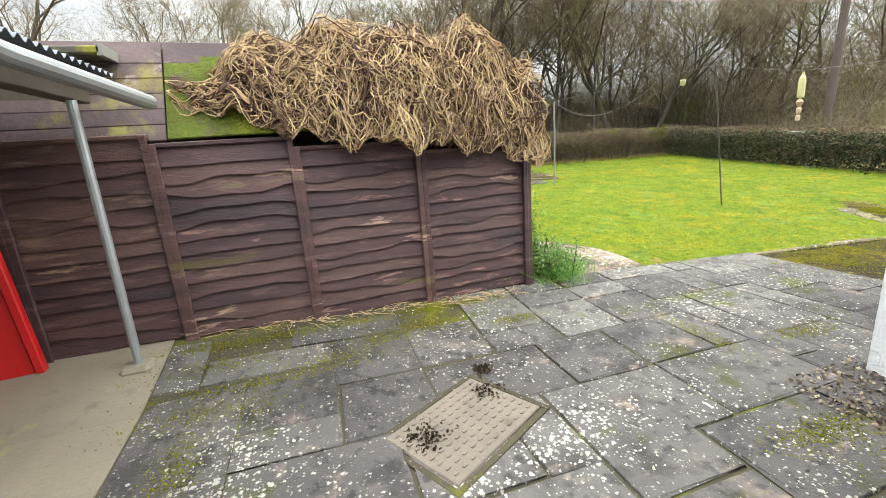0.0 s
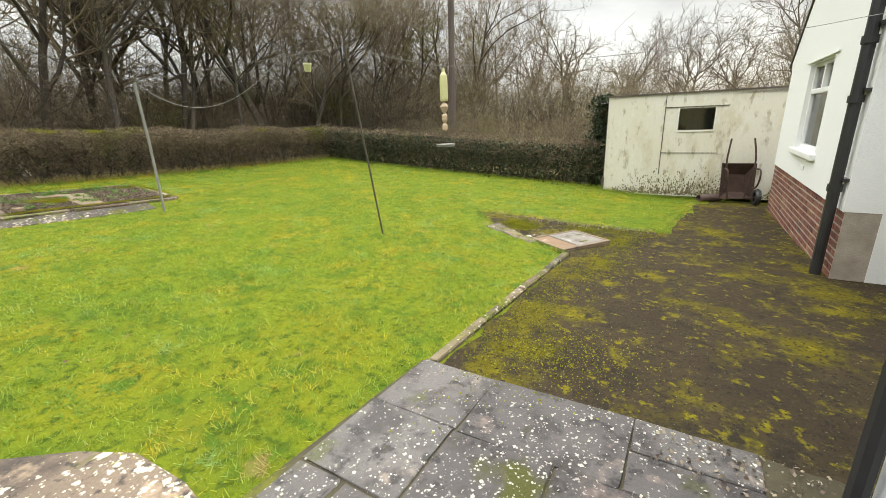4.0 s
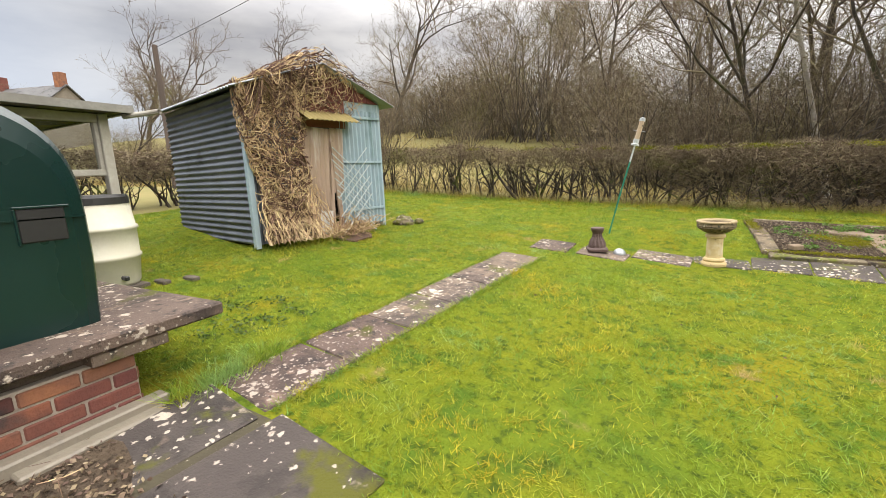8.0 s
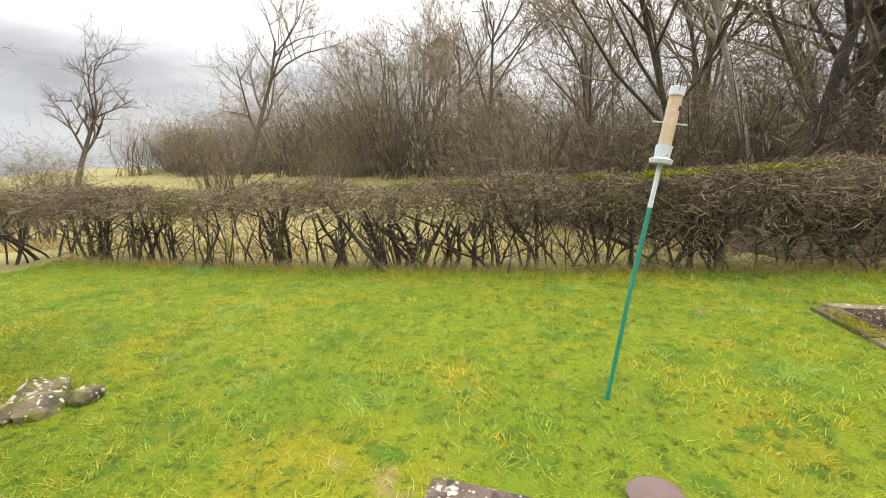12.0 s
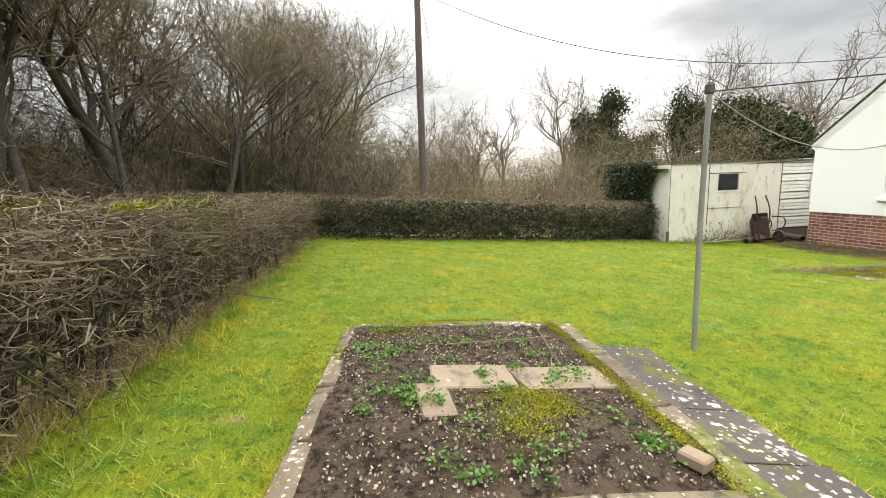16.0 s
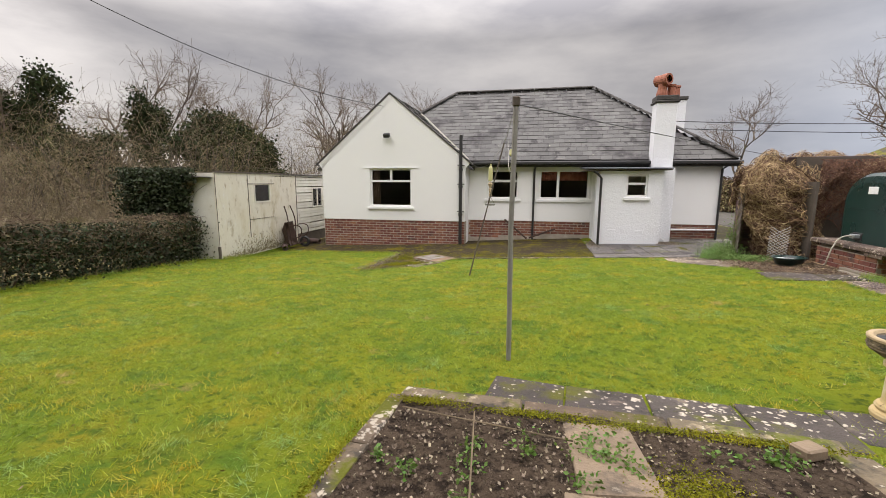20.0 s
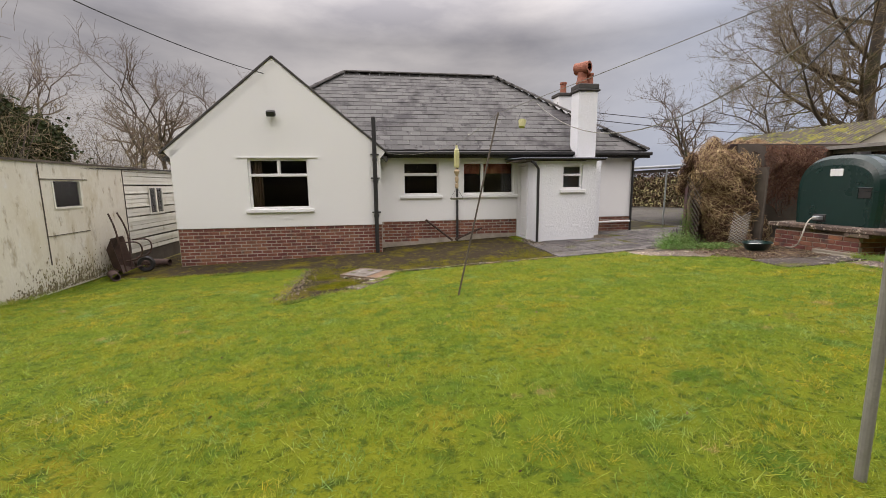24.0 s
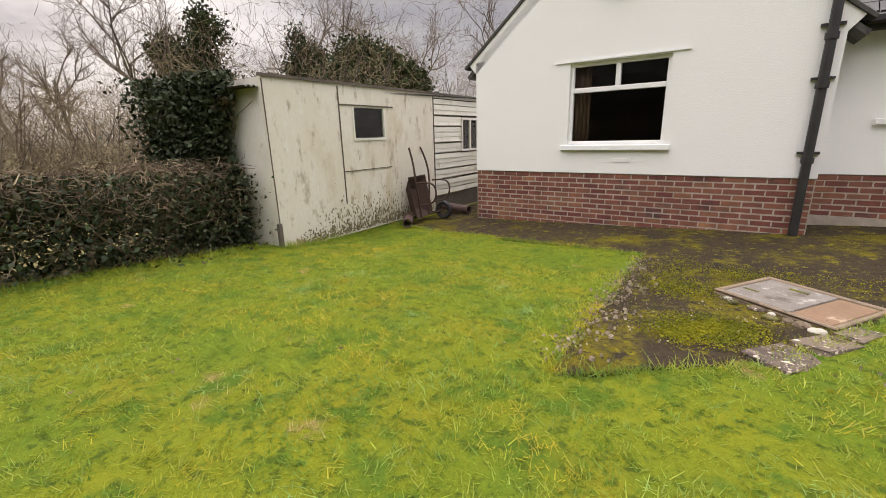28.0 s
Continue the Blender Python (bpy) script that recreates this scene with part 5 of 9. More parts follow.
def scrub_thing(seed, h=3.2, w=1.7, n=2600):
    r = np.random.default_rng(seed)
    e = thing("scrub_bush", 0, 0, -300, "tangle of leafless brown scrub at the wood's edge", "bush")
    base = r.normal(size=(40, 3)) * [w * 0.3, w * 0.3, 0]
    tip = base + r.normal(size=(40, 3)) * [w * 0.45, w * 0.45, h * 0.12] + [0, 0, h * 0.75]
    mid = (base + tip) / 2 + r.normal(size=(40, 3)) * 0.25
    stems = join(sticks(base, mid, 0.024, 0.016, 4), sticks(mid, tip, 0.016, 0.006, 4))
    a = np.concatenate([mid, tip])[r.integers(0, 80, n)] + r.normal(size=(n, 3)) * [w * 0.36, w * 0.36, h * 0.19]
    d = r.normal(size=(n, 3)) + [0, 0, 0.5]
    d /= np.linalg.norm(d, axis=1, keepdims=True)
    L = r.uniform(0.25, 0.95, n)[:, None]
    runs = []
    for k in range(3):
        d = d + r.normal(size=(n, 3)) * 0.38 + [0, 0, 0.06]
        d /= np.linalg.norm(d, axis=1, keepdims=True)
        end = a + d * L / 3
        runs.append(ribbons(a, end, 0.0050 - 0.0012 * k, 0.0038 - 0.0012 * k))
        a = end
    part("stem_tangle", stems, M["bark"], e)["kind"] = "stuff"
    part("twig_tangle", join(*runs), M["branch"], e)["kind"] = "stuff"
    return e


SCRUB = [scrub_thing(41), scrub_thing(42, 4.2, 2.1), scrub_thing(43, 2.4, 1.6)]
r = random.Random(5)
# the wood behind the north hedge, thick from the garden's middle eastwards
for x, y, t, s in ((17.6, 16.6, 3, 1.05), (14.2, 18.0, 0, 1.0), (11.3, 16.8, 1, 0.95), (12.6, 20.5, 3, 1.0), (8.6, 18.8, 2, 1.0), (9.4, 23, 0, 1.1), (6.2, 20.5, 1, 0.75),
                   (4.0, 23.5, 2, 0.8), (2.2, 26.5, 0, 0.9), (15.6, 22, 1, 1.1), (19.8, 20.5, 2, 1.0), (21.5, 18.2, 1, 0.9), (6.8, 27, 3, 1.0), (12, 28, 0, 1.2), (17, 28, 3, 1.1),
                   (22.5, 25, 0, 1.1), (10.2, 18.6, 3, 0.85), (13.4, 16.9, 2, 1.1), (15.9, 18.6, 1, 1.0), (16.8, 20.4, 0, 0.95), (14.6, 20.6, 3, 0.9), (18.8, 18.2, 0, 0.85), (15.6, 16.4, 1, 0.75), (18.4, 15.6, 3, 0.6), (21.9, 14.8, 1, 0.75), (20.6, 16.9, 3, 0.7), (11, 22.4, 2, 1.1), (0.2, 31, 1, 1.0), (-2.5, 36, 0, 1.0), (-4.6, 38.5, 2, 1.25), (-6.0, 40, 1, 1.15), (-8.2, 41, 2, 1.2), (-15.8, 34, 3, 1.15)):
    place(TREES[t], x, y, r.uniform(0, 360), s, group="trees of the wood")
for k in range(48):
    x = r.uniform(4.2, 25)
    y = r.uniform(17.4, 27)
    place(SCRUB[k % 3], x, y, r.uniform(0, 360), r.uniform(0.8, 1.1) + 0.03 * (y - 17), group="scrub of the wood")
for k in range(13):
    f = k / 12
    place(SCRUB[k % 3], -9 + 13.5 * f + r.uniform(-0.8, 0.8), 30 - 4.5 * f + r.uniform(-1.5, 1.5), r.uniform(0, 360), r.uniform(1.0, 1.45), group="scrub of the wood")
for x, y, t, q in ((24.0, 13.4, 1, 0.8), (26.4, 12.6, 0, 0.8), (29.5, 13.4, 3, 0.8), (32.5, 12.4, 1, 0.95), (28.0, 10.8, 2, 0.8), (-1.5, 27.5, 2, 0.9)):
    place(TREES[t], x, y, r.uniform(0, 360), q, group="trees of the wood")
for k in range(9):
    place(SCRUB[k % 3], r.uniform(22, 33), r.uniform(9.5, 14), r.uniform(0, 360), r.uniform(0.9, 1.25), group="scrub of the wood")
birch = tree_thing("birch_tree", 17, 10, 0.10, "leaning silver birch among the scrub", 1.0, bark="birch", kids=(4, 5), levels=4, ratio=0.5, lean=0.04, bare=0.4)
place(birch, 9.2, 17.6).matrix_basis @= pose(0, 0, 0, -6, -13, 0)
remove_thing(birch)
for k in range(13):
    place(SCRUB[k % 3], 4.0 + 0.95 * k + r.uniform(-0.4, 0.4), 19.5 + 1.8 * (k % 3) + r.uniform(-0.6, 0.6), r.uniform(0, 360), r.uniform(1.0, 1.3), group="scrub of the wood")
for k in range(14):
    place(SCRUB[k % 3], r.uniform(18.6, 28), r.uniform(13.5, 21), r.uniform(0, 360), r.uniform(0.9, 1.2), group="scrub of the wood")
for x, y, t, s in ((20.2, 15.4, 1, 0.8), (23.4, 15.8, 2, 0.9), (24.8, 19, 0, 0.9), (27.5, 16.5, 3, 0.8)):
    place(TREES[t], x, y, r.uniform(0, 360), s, group="trees of the wood")
for k in range(30):
    x = r.uniform(-34, 4)
    place(SCRUB[k % 3], x, 41 + r.uniform(-4, 6) - 0.12 * x, r.uniform(0, 360), r.uniform(1.1, 1.7), group="scrub on the bank")
for x, y, s in ((-9.5, 24, 0.9), (-3.6, 22.5, 0.6), (-11.0, 17.5, 0.9)):
    place(SCRUB[0], x, y, r.uniform(0, 360), s)
for k in range(12):
    place(SCRUB[(0, 2)[k % 2]], r.uniform(19.5, 25), -1 + 1.2 * k + r.uniform(-0.3, 0.3), r.uniform(0, 360), r.uniform(0.5, 0.7), group="scrub of the wood")
# open country to the east and south
for x, y, s in ((34, 21, 0.9), (38, 15, 0.8), (45, 24, 1.0), (52, 12, 1.0), (47, 7, 0.75), (60, 3, 1.0), (55, -3, 0.85), (42, 1.5, 0.8), (48, -9, 1.0), (39, -6, 0.9), (58, -15, 1.1), (44, -18, 1.0),
                (36, -15, 0.9), (33, -22, 0.95), (40, -30, 1.1), (30, -30, 0.95), (22, -34, 0.9), (26, -26, 0.85), (17, -36, 1.0), (50, 17, 0.9), (64, -8, 1.1), (66, 9, 1.0), (62, 18, 1.1)):
    place(FAR[int(x + y) % 2], x, y, r.uniform(0, 360), s, group="far trees")
for k in range(32):
    a = radians(r.uniform(-52, 28))
    d = r.uniform(19, 40)
    place(SCRUB[k % 3], 6 + d * math.cos(a), 8 + d * math.sin(a), r.uniform(0, 360), r.uniform(0.9, 1.5), group="far scrub")
# west
place(LEADER, -10.7, -5.8, 40, 1.0)
place(TREES[3], -14.2, -11.5, 20, 0.72)
place(TREES[1], -26, -5.0, 10, 0.95)
place(TREES[2], -22, 16, 70, 0.8)
place(FAR[0], -24, 20.5, 0, 0.75)
for x, y, s in ((-40, -12, 0.8), (-44, 2, 0.7), (-30, -20, 0.8), (-20, -26, 0.8), (-48, 14, 0.8), (-38, 26, 0.8), (-30, 33, 0.8), (-9, -30, 0.8)):
    place(FAR[int(abs(x)) % 2], x, y, r.uniform(0, 360), s, group="far trees")
for k in range(14):
    place(SCRUB[k % 3], r.uniform(-34, -18), r.uniform(-22, 26), r.uniform(0, 360), r.uniform(0.8, 1.2), group="far scrub")


def evergreen(x, y, h, w, seed, n=12000):
    """An ivy-clad, dark evergreen: trunk, limbs and clumps of leaves with gaps."""
    rr = np.random.default_rng(seed)
    e = thing("ivy_clad_tree", x, y, gz(x, y) - 0.1, "dark tree smothered in evergreen ivy", "tree", group="ivy-clad trees")
    part("trunk", polyline([(0, 0, 0), (0.1, 0.1, h * 0.5), (0, 0.05, h * 0.95)], 0.22, 0.03, 6), M["bark"], e)
    cl = np.stack([rr.normal(size=26) * w * 0.34, rr.normal(size=26) * w * 0.34, rr.uniform(0.15, 0.97, 26) * h], 1)
    cl[:, :2] *= (1.15 - 0.75 * (cl[:, 2:3] / h))
    c = cl[rr.integers(0, 26, n)] + rr.normal(size=(n, 3)) * [w * 0.13, w * 0.13, h * 0.05]
    part("crown", leaf_quads(c, 0.125), M["evergreen"], e)


for i, (x, y, h, w) in enumerate(((34.75, -6.8, 8.6, 2.5), (36.6, -5.9, 7.2, 1.9), (35.8, -8.0, 6.0, 3.8), (33.6, -9.0, 5.4, 3.2), (34.6, -13.4, 8.2, 2.4), (28.6, -10.4, 5.7, 2.4), (27.1, -10.1, 6.3, 2.8), (25.6, -10.6, 5.6, 2.4), (23.7, -10.1, 5.1, 2.2), (24.8, -8.6, 4.0, 2.0))):
    evergreen(x, y, h, w, 60 + i)


# ---- hedges ----
def hedge_stems(x0, y0, x1, y1, n, h, rr, lean=0.35, rad=(0.018, 0.045)):
    t = rr.uniform(0, 1, n)
    b = np.stack([x0 + (x1 - x0) * t, y0 + (y1 - y0) * t], 1) + rr.normal(size=(n, 2)) * 0.12
    z = ground(b[:, 0], b[:, 1])
    along = np.array([x1 - x0, y1 - y0]) / math.hypot(x1 - x0, y1 - y0)
    sh = rr.normal(size=(n, 1)) * lean
    across = np.array([-along[1], along[0]])
    out = []
    hh = h * rr.uniform(0.5, 1.0, n)
    ph, fq, am = rr.uniform(0, 6.28, (n, 1)), rr.uniform(2, 6, (n, 1)), rr.uniform(0.01, 0.09, (n, 1))
    pts = []
    for f in np.linspace(0, 1, 8):
        q = b + along * (sh * f ** 1.2 * 1.4 + am * np.sin(ph + fq * f)) + across * am * np.sin(ph * 2 + fq * f) + rr.normal(size=(n, 2)) * 0.008
        pts.append(np.column_stack([q, z - 0.05 + (hh + 0.05) * f]))
    ra = rr.uniform(0, 1, n) ** 2 * (rad[1] - rad[0]) + rad[0]
    for k in range(7):
        out.append(sticks(pts[k], pts[k + 1], ra * (1 - 0.09 * k), ra * (1 - 0.09 * (k + 1)), 6))
    # side shoots
    for k in (2, 3, 4, 5):
        d = rr.normal(size=(n, 3)) * [0.22, 0.15, 0.05] + [0, 0, 0.22]
        out.append(sticks(pts[k], pts[k] + d, ra * 0.45, ra * 0.25, 4))
    return join(*out)


def hedge_twigs(x0, y0, x1, y1, n, h, depth, rr, power=0.5, length=(0.08, 0.34), rad=0.0045, low=0.0):
    t = rr.uniform(0, 1, n)
    d = np.array([x1 - x0, y1 - y0])
    nrm = np.array([-d[1], d[0]]) / np.hypot(*d)
    p = np.array([x0, y0]) + d * t[:, None] + nrm * rr.normal(size=(n, 1)) * depth * 0.3
    f = low + (1 - low) * rr.uniform(0, 1, n) ** power
    wob = 0.05 * np.sin(t * np.hypot(*d) * 1.9) + 0.03 * np.sin(t * np.hypot(*d) * 5.3)
    z = ground(p[:, 0], p[:, 1]) + f * (h + wob)
    a = np.column_stack([p, z])
    v = rr.normal(size=(n, 3)) * [1, 1, 0.6]
    v /= np.linalg.norm(v, axis=1, keepdims=True)
    L = rr.uniform(*length, n)[:, None]
    top = ground(p[:, 0], p[:, 1]) + h + wob + 0.02
    bend = a + v * L * 0.55
    e = bend + (v + rr.normal(size=(n, 3)) * 0.55) * L * 0.5
    for q in (bend, e):
        over = q[:, 2] > top + 0.05
        q[over, 2] = top[over] + 0.05 * rr.uniform(0, 1, over.sum())
        out = (q[:, :2] - np.array([x0, y0])) @ nrm
        q[:, :2] -= nrm * (out - np.clip(out, -0.55, 0.55))[:, None]
    w0 = rad * rr.uniform(0.6, 1.7, n)
    return join(sticks(a, bend, w0, w0 * 0.8, 3), ribbons(bend, e, w0 * 0.9, w0 * 0.4))


def moss_clumps(centres, rr, n=60, size=0.03, spread=(0.09, 0.07, 0.03)):
    c = np.repeat(np.asarray(centres), n, 0) + rr.normal(size=(len(centres) * n, 3)) * spread
    return leaf_quads(c, size)


rr = np.random.default_rng(91)
hn = thing("north_hedge", 6.8, 12.9, gz(6.8, 12.9), "bare clipped thorn hedge with mossy top and gnarled stems", "hedge")
inv = Matrix.Translation((-6.8, -12.9, -gz(6.8, 12.9)))
part("stem_thicket", hedge_stems(-3.3, 12.95, 17.0, 12.95, 300, 1.12, rr, 0.22, (0.010, 0.046)), M["stem"], hn, "gnarled mossy stems", inv)["kind"] = "stuff"
part("twig_mass", join(hedge_twigs(-3.3, 12.95, 17.0, 12.95, 32000, 1.17, 0.95, rr, 0.6, (0.05, 0.20), 0.0034, 0.55), hedge_twigs(-3.3, 12.95, 17.0, 12.95, 9000, 1.1, 0.8, rr, 0.8, (0.06, 0.26), 0.003), hedge_twigs(5.5, 12.9, 17.0, 12.9, 15000, 1.1, 0.8, rr, 0.8, (0.05, 0.22), 0.003)), M["twig"], hn, "clipped brown twigs", inv)["kind"] = "stuff"
cx = np.concatenate([rr.uniform(4.5, 8.6, 16), rr.uniform(-3, 16, 14)])
cy = rr.uniform(12.62, 13.1, 30)
part("moss", moss_clumps(np.column_stack([cx, cy, ground(cx, cy) + 1.14]), rr, 420, 0.013, (0.10, 0.07, 0.022)), M["moss"], hn, "yellow-green moss on the hedge top", inv)
he = thing("east_hedge", 17.3, 7.5, gz(17.3, 7.5), "clipped hedge full of dark ivy, brown on top", "hedge")
inv = Matrix.Translation((-17.3, -7.5, -gz(17.3, 7.5)))
part("twig_mass", join(hedge_twigs(17.3, 2.3, 17.3, 13.2, 13000, 1.16, 0.9, rr, 0.55), hedge_stems(17.3, 2.5, 17.3, 13.0, 60, 1.0, rr)), M["twig"], he, "", inv)
n = 38000
c = np.column_stack([17.3 + rr.normal(size=n) * 0.30, rr.uniform(2.3, 13.2, n), np.zeros(n)])
c[:, 2] = ground(c[:, 0], c[:, 1]) + rr.uniform(0, 1, n) ** 0.9 * 1.08
part("leaves", leaf_quads(c, 0.042), M["ivy"], he, "dark ivy leaves", inv)
hw = thing("west_hedge", -3.9, 8, gz(-3.9, 8), "bare clipped thorn hedge", "hedge")
inv = Matrix.Translation((3.9, -8, -gz(-3.9, 8)))
part("twig_mass", hedge_twigs(-3.9, 2.5, -3.9, 13.4, 11000, 1.15, 0.85, rr, 0.6, low=0.45), M["twig"], hw, "", inv)
part("stem_thicket", hedge_stems(-3.9, 2.5, -3.9, 13.4, 80, 1.05, rr), M["stem"], hw, "", inv)


hd = thing("drive_hedge", -3.2, -8.6, gz(-3.2, -8.6), "brown hedge along the drive beyond the yard", "hedge")
inv = Matrix.Translation((3.2, 8.6, -gz(-3.2, -8.6)))
part("twig_mass", join(hedge_twigs(-13.5, -4.0, 1.5, -19.0, 16000, 2.0, 1.1, rr, 0.9, (0.1, 0.4), 0.008), hedge_stems(-13.5, -4.0, 1.5, -19.0, 70, 1.7, rr)), M["vine_dark"], hd, "", inv)["kind"] = "stuff"
n = 22000
t_ = rr.uniform(0, 1, n)
c = np.column_stack([-13.5 + 15 * t_ + rr.normal(size=n) * 0.25, -4.0 - 15 * t_ + rr.normal(size=n) * 0.25, rr.uniform(0, 1, n) * (2.0 + 0.06 * np.sin(t_ * 60))])
c[:, 2] += ground(c[:, 0], c[:, 1])
part("leaves", leaf_quads(c, 0.075), M["hedge_leaf"], hd, "withered brown-green leaves", inv)


# ---- tangled dead vines ----
def vines(points_fn, n, rr, seglen=0.11, steps=7, r0=0.006, wild=0.6, gravity=0.35, limit=None):
    """Strands that start at points_fn(n) -> (start, direction) and wander."""
    p, d = points_fn(n)
    out = []
    rad = r0 * rr.uniform(0.5, 1.5, n)
    for k in range(steps):
        d = d + rr.normal(size=(n, 3)) * wild
        d[:, 2] -= gravity * (k / steps)
        d /= np.linalg.norm(d, axis=1, keepdims=True)
        q = p + d * seglen * rr.uniform(0.6, 1.3, (n, 1))
        if limit:
            q = limit(q)
        out.append(sticks(p, q, rad * (1 - 0.08 * k), rad * (1 - 0.08 * (k + 1)), 3))
        p = q
    return join(*out)


FA, FB = np.array([-0.60, 1.37]), np.array([3.79, 1.57])


def strands(n, rr, start, surface, steps=14, seg=0.055, r0=0.0045, curl=0.5, pull=0.0, heading=None):
    """Long curling stems that lie on a shell: start(n) gives (u, v, depth), surface(u, v, depth) the place; pull turns them downwards."""
    u, v, dep = start(n)
    th = rr.uniform(0, 2 * math.pi, n) if heading is None else heading + rr.normal(size=n) * 0.6
    k = rr.normal(size=n) * curl
    rad = r0 * rr.uniform(0.55, 1.5, n)
    p, out = surface(u, v, dep), []
    for i in range(steps):
        k = 0.82 * k + rr.normal(size=n) * curl * 0.5
        th = th + k - pull * np.cos(th)
        l = seg * rr.uniform(0.7, 1.3, n)
        u, v = u + np.cos(th) * l, v + np.sin(th) * l
        dep = np.clip(dep + rr.normal(size=n) * 0.10, -0.15, 1)
        q = surface(u, v, dep)
        out.append(sticks(p, q, rad * (1 - 0.05 * i), rad * (1 - 0.05 * (i + 1)), 3))
        p = q
    return join(*out)


def mound(u, v, dep):
    """Over the fence's top: u along x, v metres round the mound from its hanging front edge over the top to the back."""
    u = 3.92 - np.abs(3.92 - (1.15 + np.abs(u - 1.15)))
    v = 1.5 - np.abs(1.5 - np.where(v < -0.02, -0.04 - v, v))
    s = (u - FA[0]) / (FB[0] - FA[0])
    fy = FA[1] + (FB[1] - FA[1]) * s
    left = 1 - smooth(1.2, 2.3, u)
    low = 1.79 - 0.20 * s - 0.15 * s * s + 0.20 * left - 0.10 * smooth(3.2, 4.0, u) * (1 - left) + 0.04 * np.sin(u * 13) + 0.03 * np.sin(u * 29)
    top = 2.12 + 0.27 * smooth(1.2, 2.0, u) - 0.03 * np.sin(u * 7) - 0.22 * smooth(3.4, 3.92, u) + 0.05 * np.sin(u * 11 + 2)
    phi = np.pi * np.clip(v / 1.5, -0.09, 1.0)
    f = 1 - 0.30 * dep + 0.05 * np.sin(u * 17 + v * 13)
    half = 0.34 + 0.08 * np.sin(u * 5)
    y = fy + 0.12 + 0.30 * left - half * f * np.cos(phi)
    z = low + (top - low) * f * np.sign(np.sin(phi)) * np.abs(np.sin(phi)) ** 1.0
    return np.column_stack([u + 0.02 * np.sin(v * 31), y, z])


def curtain_end(u, v, dep):
    """The mass that hangs from the fence's end nearly to the ground: u metres round it, v its height."""
    f = np.clip((v - 0.15) / 1.95, 0, 1)
    rad = (0.40 + 0.12 * f + 0.05 * np.sin(u * 9 + v * 7)) * (1 - 0.45 * dep) * np.sqrt(np.clip((2.22 - v) / 0.5, 0.02, 1))
    a = u / 0.45
    x = 2.98 + 0.42 * f + rad * (1.45 - 0.12 * f) * np.cos(a)
    back = FA[1] + (FB[1] - FA[1]) * (x - FA[0]) / (FB[0] - FA[0]) + 0.06
    y = np.where((v < 1.5) & (x < FB[0] + 0.08), np.maximum(2.12 - 0.20 * f + rad * 1.05 * np.sin(a), back), 2.12 - 0.20 * f + rad * 1.05 * np.sin(a))
    return np.column_stack([x, y, np.clip(v, 0.12, 2.2)])


def curtain_back(u, v, dep):
    """The darker mass that hangs over the store's far side: u along it, v its height."""
    u = 1.55 + np.abs(u - 1.55)
    u = 2.85 - np.abs(2.85 - u)
    f = np.clip((v - 1.1) / 1.1, 0, 1)
    y = 2.30 + (0.34 * f * np.sqrt(np.clip((2.3 - v) / 0.4, 0.02, 1)) + 0.05 * np.sin(u * 13 + v * 9)) * (1 - 0.6 * dep)
    return np.column_stack([u, y, np.clip(v, 0.9 + 0.2 * np.sin(u * 8), 2.25)])


vine = thing("dead_vine", 2.6, 1.4, gz(2.6, 1.4), "mound of tangled dead climber heaped over the fence", "climber")
inv = Matrix.Translation((-2.6, -1.4, -gz(2.6, 1.4)))
on_mound = lambda n: (rr.uniform(1.2, 3.9, n), rr.uniform(-0.02, 1.4, n), rr.uniform(0, 1, n) ** 1.6)
on_fringe = lambda n: (rr.uniform(1.9, 3.9, n), rr.uniform(-0.02, 0.35, n), rr.uniform(0, 0.5, n))
on_end = lambda n: (rr.uniform(0, 2.83, n), 0.25 + 1.9 * rr.uniform(0, 1, n) ** 0.8, rr.uniform(0, 1, n) ** 1.5)
part("outer_stem_tangle", join(strands(1150, rr, on_mound, mound, 18, 0.045, 0.0045, 0.85, 0.0), strands(200, rr, on_fringe, mound, 9, 0.045, 0.0038, 0.5, 0.10),
                               strands(350, rr, on_end, curtain_end, 16, 0.052, 0.0048, 0.60, 0.05)), M["vine"], vine, "straw-coloured stems", inv)["kind"] = "stuff"
part("hanging_stem_tangle", strands(900, rr, on_end, curtain_end, 16, 0.052, 0.0050, 0.60, 0.05), M["vine_olive"], vine, "dull brown hanging stems", inv)["kind"] = "stuff"
# stems deeper in the mound take the darker vine colour
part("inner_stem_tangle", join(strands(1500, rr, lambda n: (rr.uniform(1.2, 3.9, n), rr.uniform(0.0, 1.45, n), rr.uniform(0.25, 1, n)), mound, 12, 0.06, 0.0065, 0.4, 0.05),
                               strands(700, rr, lambda n: (rr.uniform(0, 2.83, n), 0.2 + 1.95 * rr.uniform(0, 1, n), rr.uniform(0.3, 1, n)), curtain_end, 12, 0.07, 0.0075, 0.35, 0.12)), M["vine_dark"], vine, "dark brown inner stems", inv)["kind"] = "stuff"
part("back_stem_tangle", strands(650, rr, lambda n: (rr.uniform(1.6, 2.8, n), rr.uniform(1.3, 2.2, n), rr.uniform(0, 1, n)), curtain_back, 13, 0.055, 0.0055, 0.55, 0.05), M["vine_red"], vine, "reddish-brown old stems", inv)["kind"] = "stuff"
part("trunk", polyline(rounded_line([(3.92, 1.72, 0.05), (3.90, 1.74, 0.45), (3.84, 1.72, 0.85), (3.86, 1.66, 1.10), (3.72, 1.70, 1.45), (3.55, 1.75, 1.8)]), 0.05, 0.03, 9), M["twig"], vine, "bare twisted trunk at the fence end", inv)


